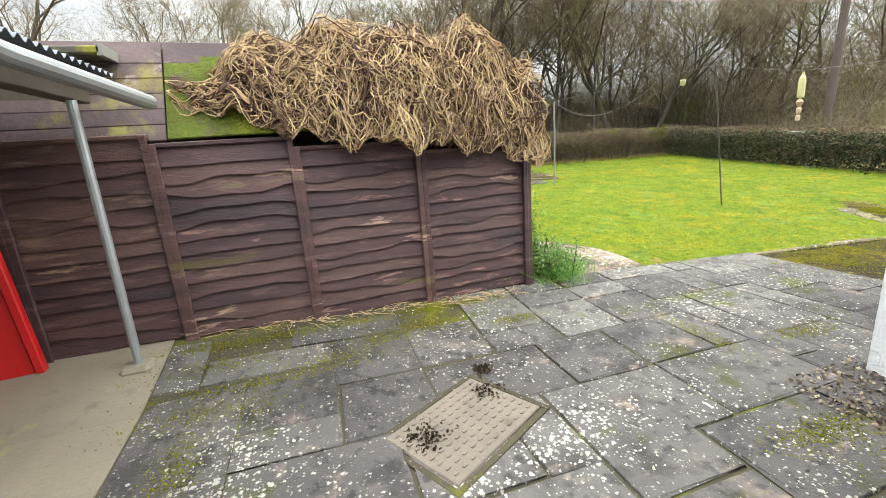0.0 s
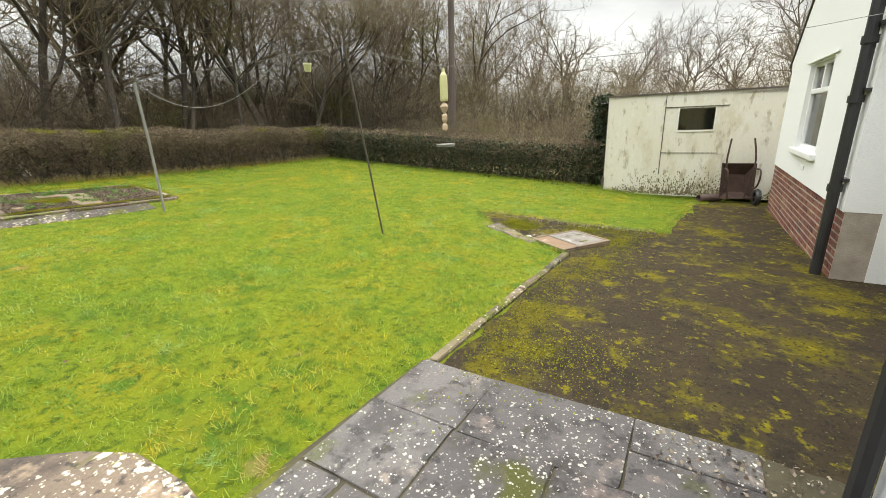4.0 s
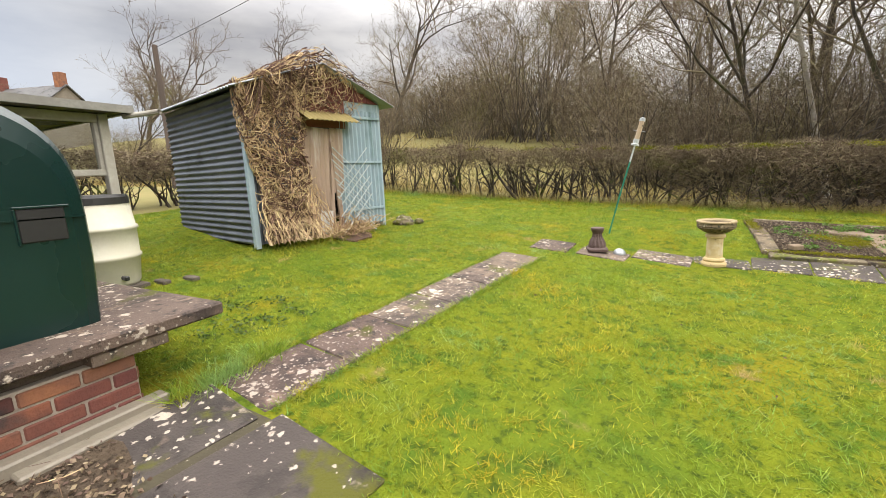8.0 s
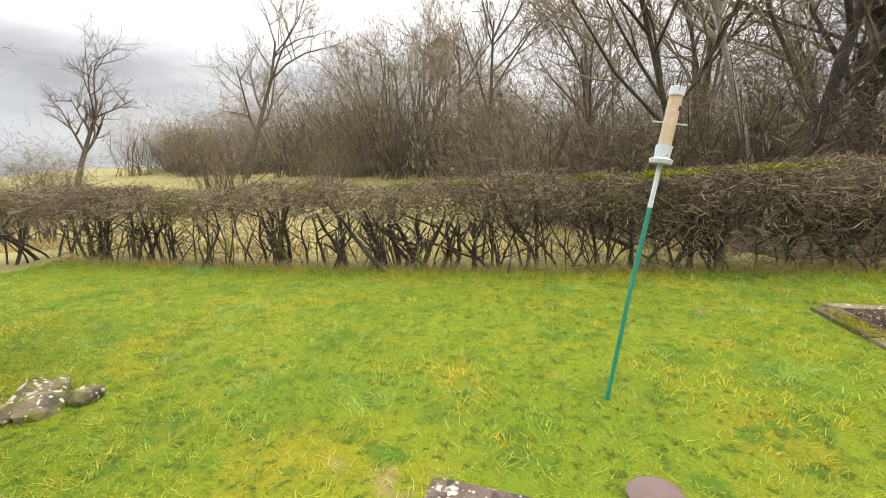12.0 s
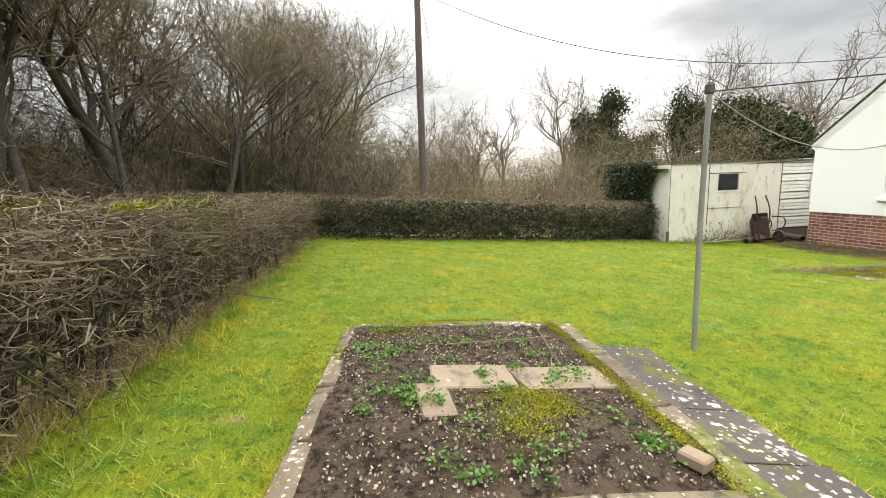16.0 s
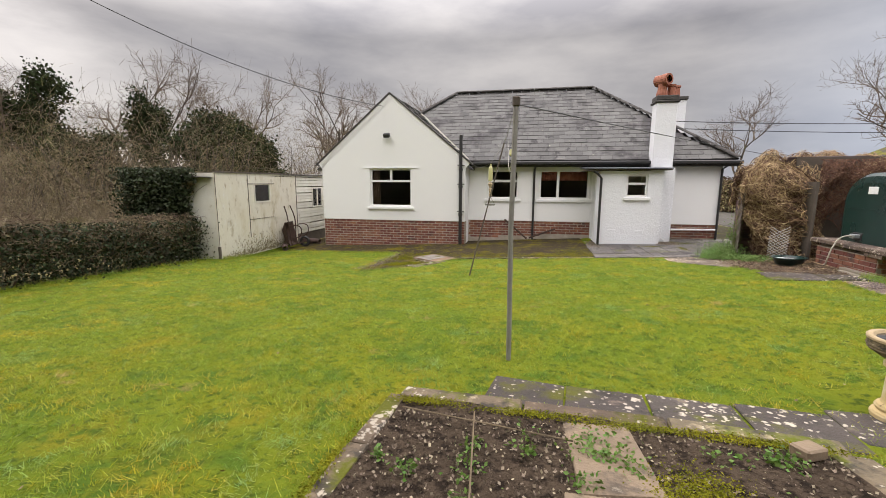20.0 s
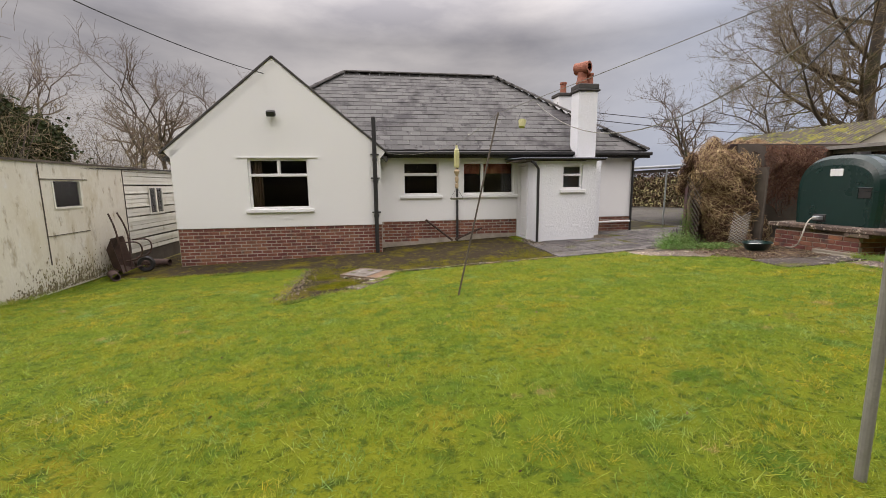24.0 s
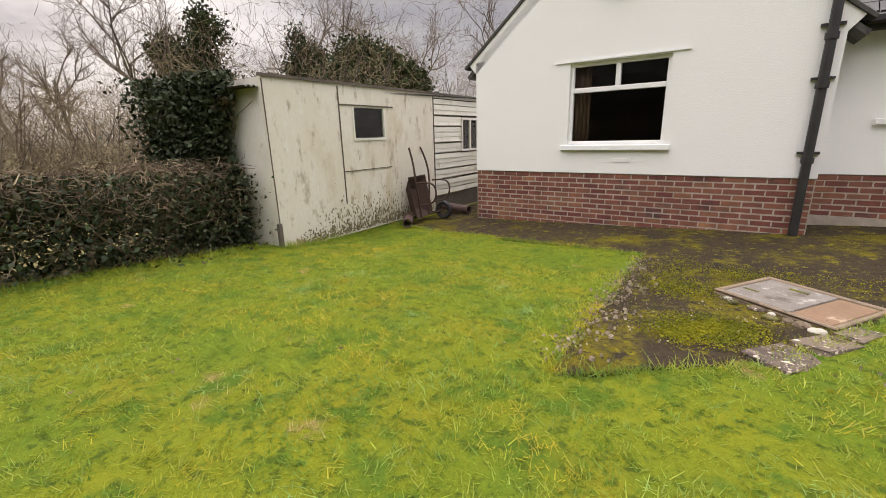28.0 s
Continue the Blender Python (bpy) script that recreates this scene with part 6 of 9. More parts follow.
# ---- the dark fence along the patio ----
def fence_build():
    d = FB - FA
    L = float(np.hypot(*d))
    ang = math.degrees(math.atan2(d[1], d[0]))
    fence = thing("larch_lap_fence", FA[0], FA[1], 0, "dark stained overlap fence of waney boards", "fence", ang)
    fr = random.Random(8)
    cuts = [0.0, 0.78, 1.62, 2.50, 3.44, L]
    for k, (a, b) in enumerate(zip(cuts, cuts[1:])):
        zb = 0.5 * (gz(*(FA + d * a / L)) + gz(*(FA + d * b / L))) + 0.03
        m_ = (a + b) / 2 / L
        zt = 1.745 - 0.20 * m_ - 0.15 * m_ * m_
        nb = 13
        for i in range(nb):
            h = (zt - zb) / nb
            z0 = zb + i * h
            n = 11
            ph, am = fr.uniform(0, 6), fr.choice((0.2, 0.5, 1.0, 1.4))
            xs = np.linspace(a + 0.01, b - 0.01, n)
            low = [z0 - 0.014 + 0.014 * am * math.sin(ph + x * 6) + 0.008 * am * math.sin(ph * 3 + x * 15) for x in xs]
            vs = []
            for x, lo in zip(xs, low):
                vs += [(x, -0.034, lo), (x, -0.020, lo), (x, -0.004, z0 + h + 0.014), (x, -0.010, z0 + h + 0.014)]
            qs = []
            for j in range(n - 1):
                for c in range(4):
                    qs.append((4 * j + c, 4 * (j + 1) + c, 4 * (j + 1) + (c + 1) % 4, 4 * j + (c + 1) % 4))
            part("board", (np.array(vs), np.array(qs)), M["fence"], fence)
        part("gravel_board", boxes((a, b, -0.02, 0.02, zb - 0.10, zb - 0.02), bevel=0.004), M["fence"], fence)
        part("top_rail", boxes((a, b, -0.035, 0.02, zt + 0.005, zt + 0.035), bevel=0.005), M["fence"], fence)
        for x in ((a + 0.02, b - 0.02) if k < 4 else (a + 0.02, b)):
            part("batten", boxes((x - 0.021, x + 0.021, -0.058, -0.030, zb - 0.06, zt + 0.03), bevel=0.004), M["fence"], fence)
    part("post", boxes((L - 0.01, L + 0.06, -0.05, 0.03, 0.0, 1.43), bevel=0.005), M["fence"], fence)
    return fence


fence_build()


# ---- corrugated sheet ----
def corrugated(w, h, pitch=0.076, amp=0.012, along="z", step=8):
    """A sheet in the local xz plane, ridges running up (z) or across (x), with two skins."""
    size = w if along == "z" else h
    n = max(int(size / pitch * step), 4)
    u = np.linspace(0, size, n)
    o = amp * np.sin(u / pitch * 2 * math.pi)
    rows = []
    for off in (0.0, 0.004):
        for e in (0, 1):
            other = (h if along == "z" else w) * e
            rows.append(np.stack([u, o + off, np.full(n, other)], 1) if along == "z" else np.stack([np.full(n, other), o + off, u], 1))
    v = np.concatenate(rows)
    k = np.arange(n - 1)
    q = [np.stack([k + i * n, k + 1 + i * n, k + 1 + j * n, k + j * n], 1) for i, j in ((0, 1), (2, 3), (0, 2), (1, 3))]
    return v, np.concatenate(q)


# ---- the vine-grown tin shed ----
shed = thing("tin_shed", 0.87, 6.83, 0.70, "leaning corrugated tin shed half buried in dead vines", "shed", 78.5)
W, D, H = 2.19, 2.5, 1.92
part("side_sheet", corrugated(D, H, 0.085, 0.014, "x"), M["tin_dark"], shed, "dark grey corrugated side", Matrix.Rotation(radians(90), 4, "Z") @ Matrix.Translation((0, 0, 0)))
part("side_sheet", corrugated(D, H, 0.085, 0.014, "x"), M["tin_dark"], shed, "", Matrix.Translation((W, 0, 0)) @ Matrix.Rotation(radians(90), 4, "Z"))
part("back_sheet", corrugated(W, H, 0.085, 0.014, "x"), M["tin_dark"], shed, "", Matrix.Translation((0, D, 0)))
part("front_sheet", corrugated(0.86, H), M["tin_dark"], shed, "", Matrix.Translation((0, -0.01, 0)))
part("front_sheet", corrugated(0.86, 1.72, 0.076, 0.018), M["tin_blue"], shed, "pale blue corrugated door", Matrix.Translation((1.34, -0.035, 0.08)))
for z in (0.30, 1.02, 1.68):
    part("door_rail", boxes((1.40, 2.16, -0.07, -0.05, z, z + 0.035)), M["tin_blue"], shed)
part("door_sheet", corrugated(0.44, 1.42, 0.076), M["tin_rust"], shed, "pinkish rusting sheet door", Matrix.Translation((0.74, -0.05, 0.10)) @ Matrix.Rotation(radians(2.5), 4, "Y"))
part("door_sheet", corrugated(0.22, 0.92, 0.076), M["tin_rust"], shed, "short torn sheet above the dark gap", Matrix.Translation((1.15, -0.062, 0.60)) @ Matrix.Rotation(radians(3.5), 4, "Y"))
part("door_sheet", corrugated(0.2, 0.34, 0.07), M["tin_white"], shed, "small white patch of tin", Matrix.Translation((0.90, -0.085, 0.02)) @ Matrix.Rotation(radians(5), 4, "Y"))
part("door_jamb", boxes((-0.035, 0.035, -0.02, 0.02, 0, 1.3), bevel=0.004), M["tin_rust"], shed, "bare leaning jamb beside the gap", pose(1.30, -0.06, 0.02, 0, -3, 0))
part("inner_board", boxes((0.80, 1.45, 0.30, 0.33, 0.0, 1.5)), M["wood_dark"], shed, "dark boards inside")
for x in (-0.03, W - 0.05):
    part("corner_post", boxes((x, x + 0.07, -0.03, 0.05, -0.05, H), bevel=0.005), M["tin_blue"], shed, "blue-green corner post")
part("plank", boxes((0.70, 0.82, -0.075, -0.05, 0.12, 1.55), bevel=0.004), M["tin_rust"], shed, "weathered plank")
bm = bmesh.new()
tri = [(-0.02, H), (W + 0.02, H), (W / 2, 2.34)]
f0, f1 = ([bm.verts.new((x, y, z)) for x, z in tri] for y in (-0.03, 0.04))
bm.faces.new(f0), bm.faces.new(f1[::-1])
for k in range(3):
    bm.faces.new([f0[k], f1[k], f1[(k + 1) % 3], f0[(k + 1) % 3]])
bmesh.ops.recalc_face_normals(bm, faces=bm.faces[:])
gab = part("gable", bm, M["red_shingle"], shed, "red felt-shingled gable")
part("front_sheet", boxes((0.86, W, -0.02, 0.01, 1.55, 1.96)), M["tin_blue"], shed, "pale blue sheet over the door")
part("head_board", boxes((0.6, 1.5, -0.05, 0.0, 1.52, 1.93)), M["red_shingle"], shed, "rusty red board over the door")
for s in (0, 1):
    run = math.hypot(W / 2 + 0.2, 0.45)
    a = math.atan2(0.45, W / 2 + 0.2)
    sheet = corrugated(D + 0.45, run, 0.076, 0.012, "z")
    base = Matrix.Translation((-0.2 if s == 0 else W + 0.2, -0.2, H - 0.03)) @ Matrix.Rotation(-a if s == 0 else a, 4, "Y")
    m = base @ Matrix(((0, 0, 1 if s == 0 else -1, 0), (1, 0, 0, 0), (0, 1, 0, 0), (0, 0, 0, 1)))
    part("roof_sheet", sheet, M["tin_roof"], shed, "grey corrugated roof sheet", m)
part("canopy", corrugated(0.86, 0.34, 0.076, 0.012, "z"), M["tin_yellow"], shed, "mossy yellow tin canopy over the door", Matrix.Translation((0.70, -0.34, 1.58)) @ Matrix.Rotation(radians(-62), 4, "X"))
trl = thing("trellis", 0, 0, 0, "pale diamond trellis leaning on the shed door", "trellis")
trl.matrix_basis = shed.matrix_basis @ pose(0, -0.16, 0.0, -7, 0, 0)
for k in range(9):
    for sx in (-1, 1):
        if sx > 0 and k % 3 == 1:
            continue
        z = -0.02 + k * 0.088
        x0, x1 = 1.16 + 0.02 * (k % 3), 1.82 - 0.025 * ((k + 1) % 3)
        a = (x0, -0.10 - 0.012 * sx, z if sx > 0 else z + 0.56)
        b = (x1, -0.10 - 0.012 * sx, z + 0.56 if sx > 0 else z)
        part("slat", sticks([a], [b], 0.0075, 0.0075, 4), M["lattice"], trl)
shingle = []
for row in range(7):
    z0 = H + row * 0.062
    for c in np.arange(0, W, 0.075):
        x0 = c + 0.0375 * (row % 2)
        if abs(x0 + 0.035 - W / 2) < (2.34 - z0 - 0.05) / 0.42 * W / 2:
            shingle.append((x0, x0 + 0.068, -0.046 - 0.003 * (int(c * 40) % 3), -0.031, z0, z0 + 0.070))
part("shingle_course", boxes(*shingle), M["red_shingle"], gab, "red fish-scale shingles")["kind"] = "stuff"


def shed_front(u, v, dep):
    """The shed's face in its own axes: u across, v up; the mass stands out further towards its foot."""
    right = np.where(v < 1.62, 0.76 + 0.06 * np.sin(v * 9), 1.9 - 1.2 * np.clip(1.95 - v, 0, 1))
    left = -0.14 + 0.22 * (1 - smooth(0.5, 1.7, v))
    u = left + np.abs(u - left)
    u = np.where(u > right, np.maximum(2 * right - u, left), u)
    gable_top = 2.36 - np.abs(u - W / 2) * 0.36 + 0.10 * np.sin(u * 9) ** 2
    z = np.abs(np.where(v > gable_top, 2 * gable_top - v, v))
    y = -(0.05 + (0.07 + 0.10 * (1 - np.clip(v, 0, 2) / 2) + 0.04 * np.sin(u * 11 + v * 5)) * (1 - dep)) - 0.10 * smooth(1.7, 2.2, v) * (1 - dep)
    p = np.column_stack([u, y, z])
    return p @ np.array(shed.matrix_basis.to_3x3()).T + np.array(shed.matrix_basis.translation)


def shed_crest(u, v, dep):
    """The heap on the roof: u across, v back from the verge."""
    u = np.clip(u, -0.1, W * 0.95)
    z = 2.36 - np.abs(u - W / 2) * 0.36 + (0.02 + 0.16 * np.exp(-((u - 0.95) / 0.5) ** 2)) * (1 - dep) + 0.02
    p = np.column_stack([u, np.clip(v, -0.26, 1.0), z])
    return p @ np.array(shed.matrix_basis.to_3x3()).T + np.array(shed.matrix_basis.translation)


sv = thing("shed_vine", 0.95, 7.2, gz(0.95, 7.2), "dead climber hanging in ropes over the tin shed", "climber")
inv = Matrix.Translation((-0.95, -7.2, -gz(0.95, 7.2)))
face = lambda n: (rr.uniform(-0.15, 0.80, n), rr.uniform(0.05, 2.0, n), rr.uniform(0, 1, n) ** 1.4)
brow = lambda n: (rr.uniform(-0.1, 1.75, n) * rr.uniform(0.4, 1, n), rr.uniform(1.72, 2.35, n), rr.uniform(0, 1, n))
crest = lambda n: (rr.uniform(-0.05, 1.7, n), rr.uniform(-0.25, 0.6, n), rr.uniform(-0.15, 1, n))
part("outer_stem_tangle", join(strands(320, rr, face, shed_front, 18, 0.055, 0.0066, 0.60, 0.04), strands(190, rr, brow, shed_front, 15, 0.055, 0.0058, 0.60, 0.0), strands(90, rr, crest, shed_crest, 10, 0.06, 0.006, 0.45)), M["vine"], sv, "straw-coloured stems", inv)["kind"] = "stuff"
part("inner_stem_tangle", join(strands(190, rr, face, shed_front, 14, 0.065, 0.0080, 0.36, 0.06), strands(110, rr, brow, shed_front, 12, 0.06, 0.0072, 0.4, 0.0), strands(130, rr, crest, shed_crest, 10, 0.06, 0.0075, 0.45)), M["vine_dark"], sv, "dark brown inner stems", inv)["kind"] = "stuff"
def shed_foot(u, v, dep):
    """The splayed ends at the foot of the climber."""
    f = np.clip(v / 0.7, 0, 1)
    p = np.column_stack([np.clip(u, 0.0, 1.0), -(0.10 + 0.34 * (1 - f) ** 2 * (1 - 0.6 * dep)), np.maximum(np.abs(v), 0.02)])
    return p @ np.array(shed.matrix_basis.to_3x3()).T + np.array(shed.matrix_basis.translation)


part("foot_stem_splay", strands(150, rr, lambda n: (rr.uniform(0.12, 0.9, n), rr.uniform(0.35, 0.75, n), rr.uniform(0, 1, n)), shed_foot, 9, 0.07, 0.0065, 0.16, 0.12, -1.57), M["vine"], sv, "pale ends splayed on the grass", inv)["kind"] = "stuff"


# ---- the white shed ----
ws = thing("white_shed", 16.47, 2.24, -0.36, "old white boarded shed, grimy and green at the foot", "shed")
part("wall_side", wall_x(0, 0.04, -3.87, 0, -0.02, 2.42, [(-2.34, -1.62, 1.56, 2.05)]), M["shed_white"], ws, "grimy white sheet wall with dark streaks")
part("wall_end", wall_y(0.04, 1.3, 0.0, 2.38, -0.04, 0), M["clap"], ws, "clean white end wall")
part("wall_back", wall_x(1.26, 1.3, -7, -0.04, 0, 2.38), M["shed_white"], ws)
part("wall_far", wall_y(0.04, 1.3, 0.0, 2.38, -7, -6.96), M["shed_white"], ws)
part("window", boxes((-0.02, 0.0, -2.37, -1.59, 1.52, 1.56), (-0.02, 0.03, -2.37, -2.34, 1.56, 2.05), (-0.02, 0.03, -1.62, -1.59, 1.56, 2.05)), M["clap"], ws, "small window with a dark pane")
part("pane", boxes((0.015, 0.02, -2.34, -1.62, 1.56, 2.05)), M["glass"], ws).visible_shadow = False
for q in ((-1.322, -1.305, 0.5, 2.36), (-2.6, -1.325, 2.075, 2.095), (-2.5, -1.325, 1.025, 1.036), (-3.89, -3.875, 0, 2.36), (-0.012, 0.0, 0, 2.36)):
    part("cover_strip", boxes((-0.014, -0.002, *q)), M["wood_dark"], ws, "thin dark-edged cover strip")
part("corner_post", boxes((-0.03, 0.03, -0.03, 0.03, -0.1, 0.4), bevel=0.005), M["wood_dark"], ws, "rotten corner post")
for k in range(19):
    part("clapboard", boxes((0.0, 0.035, -7, -3.9, -0.055, 0.050), bevel=0.006), M["clap"], ws, m=pose(0.004 * math.sin(k * 2.3), 0.006 * math.sin(k * 5.1), 0.355 + k * 0.112, 0.20 * math.sin(k * 3.7), 6, 0))
part("skirting", boxes((0.02, 0.06, -7, -3.9, -0.1, 0.28)), M["wood_dark"], ws)
part("window", boxes((-0.015, 0.0, -5.7, -4.95, 1.2, 1.25), (-0.015, 0.0, -5.7, -4.95, 1.9, 1.95), (-0.015, 0, -5.0, -4.95, 1.25, 1.9), (-0.015, 0, -5.36, -5.3, 1.25, 1.9), (-0.015, 0, -5.7, -5.65, 1.25, 1.9)), M["clap"], ws, m=pose(-0.022, 0, 0))
part("pane", boxes((-0.026, -0.020, -5.65, -5.0, 1.25, 1.9)), M["glass"], ws).visible_shadow = False
part("roof_sheet", corrugated(7.3, 1.75, 0.076, 0.014, "z"), M["tin_black"], ws, "dark corrugated roof", Matrix.Translation((-0.12, -7.1, 2.43)) @ Matrix(((0, 0, 1, 0), (1, 0, 0, 0), (0.0, 1, 0.05, 0), (0, 0, 0, 1))))
part("fascia", boxes((-0.03, -0.005, -7.05, 0.05, 2.385, 2.425)), M["wood_dark"], ws)
ar = np.random.default_rng(77)
n = 1500
ay = -0.25 - 3.3 * np.concatenate([ar.beta(3, 3, 600), ar.uniform(0, 1.08, 900)])
az = np.concatenate([0.02 + np.abs(ar.normal(size=600)) * 0.24, 0.0 + np.abs(ar.normal(size=900)) * 0.07])
al = np.concatenate([ar.uniform(0.02, 0.11, 600), ar.uniform(0.01, 0.04, 900)]) * (1 - np.clip(az, 0, 0.8))
aw = np.concatenate([ar.uniform(0.003, 0.016, 600), ar.uniform(0.006, 0.022, 900)])
ax = -0.0035 - 0.000001 * np.arange(n)
av = np.stack([np.column_stack([ax, ay + aw * q, az + al * w + ar.uniform(-0.006, 0.006, n)]) for q, w in ((-0.7, 0), (0.6, 0.05), (1.0, 0.4), (0.5, 0.9), (0.0, 1.0), (-0.6, 0.85), (-1.0, 0.45), (-0.9, 0.2))], 1)
aq = (np.arange(n)[:, None, None] * 8 + np.array([[0, 1, 2, 7], [7, 2, 3, 6], [6, 3, 4, 5]])).reshape(-1, 4)
part("algae", (av.reshape(-1, 3), aq), M["algae"], ws, "dark algae along the wall foot")["kind"] = "stuff"
iv = thing("shed_ivy", 17.7, 2.5, gz(17.7, 2.5), "mass of dark ivy climbing the shed's end", "ivy")
inv = Matrix.Translation((-17.7, -2.5, -gz(17.7, 2.5)))
n = 26000
c = np.column_stack([16.75 + 2.3 * rr.uniform(0, 1, n) ** 0.8, 2.34 + np.abs(rr.normal(size=n)) * 0.26, -0.38 + rr.uniform(0, 1, n) * 2.52])
c[:, 1] = 2.34 + (c[:, 1] - 2.34) * np.clip(0.25 + 0.75 * (c[:, 0] - 16.95) / 0.9, 0.25, 1)
keep = c[:, 0] > 16.95 + 0.28 * rr.uniform(0, 1, n) - 0.12 * np.sin(c[:, 2] * 4)
part("leaves", leaf_quads(c[keep], 0.048), M["ivy"], iv, "", inv)
part("stems", vines(lambda n: (np.column_stack([rr.uniform(17.1, 18.6, n), np.full(n, 2.3), rr.uniform(-0.3, 1.6, n)]), np.column_stack([rr.normal(size=n) * 0.3, np.zeros(n), np.ones(n)])), 120, rr, 0.14, 5, 0.006, 0.4, -0.3), M["stem"], iv, "", inv)["kind"] = "stuff"


# ---- flower bed, paths, edging ----
bed = drape("flower_bed", ragged([(6.66, 9.45), (9.10, 9.25), (9.14, 11.25), (6.70, 11.45)], 0.3, 0.02, 9), 0.035, M["soil"], 0.15, jitter=0.03, label="weedy flower bed of dark soil edged with stones", category="flower bed")


def edging(parent, name, a, b, width, height, mat, seg=0.62, top=0.05, seed=1):
    er = random.Random(seed)
    a, b = np.array(a, float), np.array(b, float)
    d = b - a
    L = float(np.hypot(*d))
    n = max(1, int(round(L / seg)))
    rz = math.degrees(math.atan2(d[1], d[0]))
    for k in range(n):
        c = a + d * (k + 0.5) / n
        l = L / n - 0.012
        bm = bmesh.new()
        box(bm, -l / 2, l / 2, -width / 2, width / 2, -height, 0, bevel=0.012)
        for v in bm.verts:
            v.co += Vector((er.uniform(-0.008, 0.008), er.uniform(-0.008, 0.008), er.uniform(-0.006, 0.006)))
        slope = math.degrees(math.atan2(gz(*(a + d * (k + 1) / n)) - gz(*(a + d * k / n)), L / n))
        put(name, bm, mat, parent, Matrix.Translation((*c, gz(*c) + top)) @ Matrix.Rotation(radians(rz), 4, "Z") @ Matrix.Rotation(radians(-slope + er.uniform(-1, 1)), 4, "Y"))


edging(bed, "edging_stone", (6.58, 9.46), (9.12, 9.22), 0.20, 0.12, M["kerb"], 0.9, 0.040, 7)
for i, (a, b) in enumerate((((9.12, 9.24), (9.16, 11.28)), ((9.14, 11.28), (6.68, 11.48)), ((6.66, 11.46), (6.62, 9.52)))):
    edging(bed, "edging_stone", a, b, (0.125, 0.12, 0.19)[i], 0.12, M["kerb"], 0.6, 0.036, i + 1)
edging(tarmac, "kerb_stone", (6.74, 1.56), (9.98, 1.50), 0.075, 0.15, M["kerb"], 0.91, 0.02, 4)
sr = random.Random(12)
for cx, cy, w, d, rz in ((7.84, 9.80, 0.36, 0.66, 2), (7.92, 10.42, 0.36, 0.56, -4), (7.63, 10.72, 0.42, 0.2, 0)):
    slab("stepping_slab", cx - w / 2, cx + w / 2, cy - d / 2, cy + d / 2, bed, M["pink_slab"], 0.050, 0.045, rz, r=sr)
path = tagged(new("garden_path"), "path of lichened stone slabs set in the lawn", "path", kind="structure")
for k, y in enumerate(np.arange(4.92, 8.2, 0.59)):
    cx = 3.478 + 0.138 * (y - 4.9)
    slab("path_slab", cx - 0.25, cx + 0.25, y - 0.292, y + 0.292, path, M["path_slab"], 0.010, 0.05, -8 + sr.uniform(-1.5, 1.5), 0.012, sr)
for cx, cy, w, d, rz in ((3.41, 4.30, 0.50, 0.58, -8), (4.08, 4.19, 0.72, 0.76, -9), (4.165, 8.82, 0.48, 0.50, -4), (4.80, 8.72, 0.58, 0.36, -9), (5.46, 8.97, 0.62, 0.52, -7),
                         (6.07, 9.09, 0.56, 0.42, -5), (6.63, 9.13, 0.53, 0.50, -6), (7.17, 9.07, 0.53, 0.50, -6), (7.71, 9.01, 0.53, 0.48, -6), (8.25, 8.95, 0.53, 0.48, -6),
                         (3.52, 3.72, 0.4, 0.36, -6)):
    slab("path_slab", cx - w / 2, cx + w / 2, cy - d / 2, cy + d / 2, path, M["dark_slab" if cx > 5.9 or cy < 4.5 else "path_slab"], 0.014, 0.05, rz, 0.012, sr)
# manhole covers
M["tan_plate"] = material("worn_tan_plate", (0.205, 0.168, 0.134), (0.135, 0.112, 0.092), 5, 60, 0.75, 0.6, spots=[((0.10, 0.08, 0.06), 9, 0.60, 0.72)])
mh = thing("manhole_cover", 2.55, -0.06, gz(2.55, -0.06) + 0.017, "pinkish chequered manhole cover set askew in the patio", "manhole", 29.6)
part("plate", boxes((-0.335, 0.335, -0.235, 0.235, -0.03, 0.012), bevel=0.006), M["tan_plate"], mh)
part("stud_pattern", boxes(*[(x - 0.012, x + 0.012, y - 0.006, y + 0.006, 0.010, 0.017) for x in np.arange(-0.29, 0.3, 0.058) for y in np.arange(-0.19, 0.2, 0.048)]), M["tan_plate"], mh)["kind"] = "stuff"
part("frame", boxes((-0.375, -0.34, -0.275, 0.275, -0.03, 0.006), (0.34, 0.375, -0.275, 0.275, -0.03, 0.006), (-0.34, 0.34, -0.275, -0.24, -0.03, 0.006), (-0.34, 0.34, 0.24, 0.275, -0.03, 0.006), bevel=0.004), M["joint"], mh)
for x, y, s in ((2.75, 0.14, 0.09), (2.33, -0.10, 0.10), (2.83, 0.37, 0.05)):
    c = np.array([x, y, gz(x, y) + 0.035]) + rng.normal(size=(160, 3)) * [s * 0.5, s * 0.5, 0.008]
    tagged(put("earth_crumbs", leaf_quads(c, 0.016, long=1.2), M["soil"]), "crumbs of dark earth on the manhole", "earth", kind="stuff")
mh2 = thing("drain_cover", 10.64, 1.62, gz(10.64, 1.62) + 0.020, "flat concrete drain cover with a mottled lid and a rusty plate", "manhole", -34)
part("surround", boxes((-0.43, 0.43, -0.36, 0.36, -0.12, 0.012), bevel=0.015), M["pink_slab"], mh2, "pinkish concrete surround")
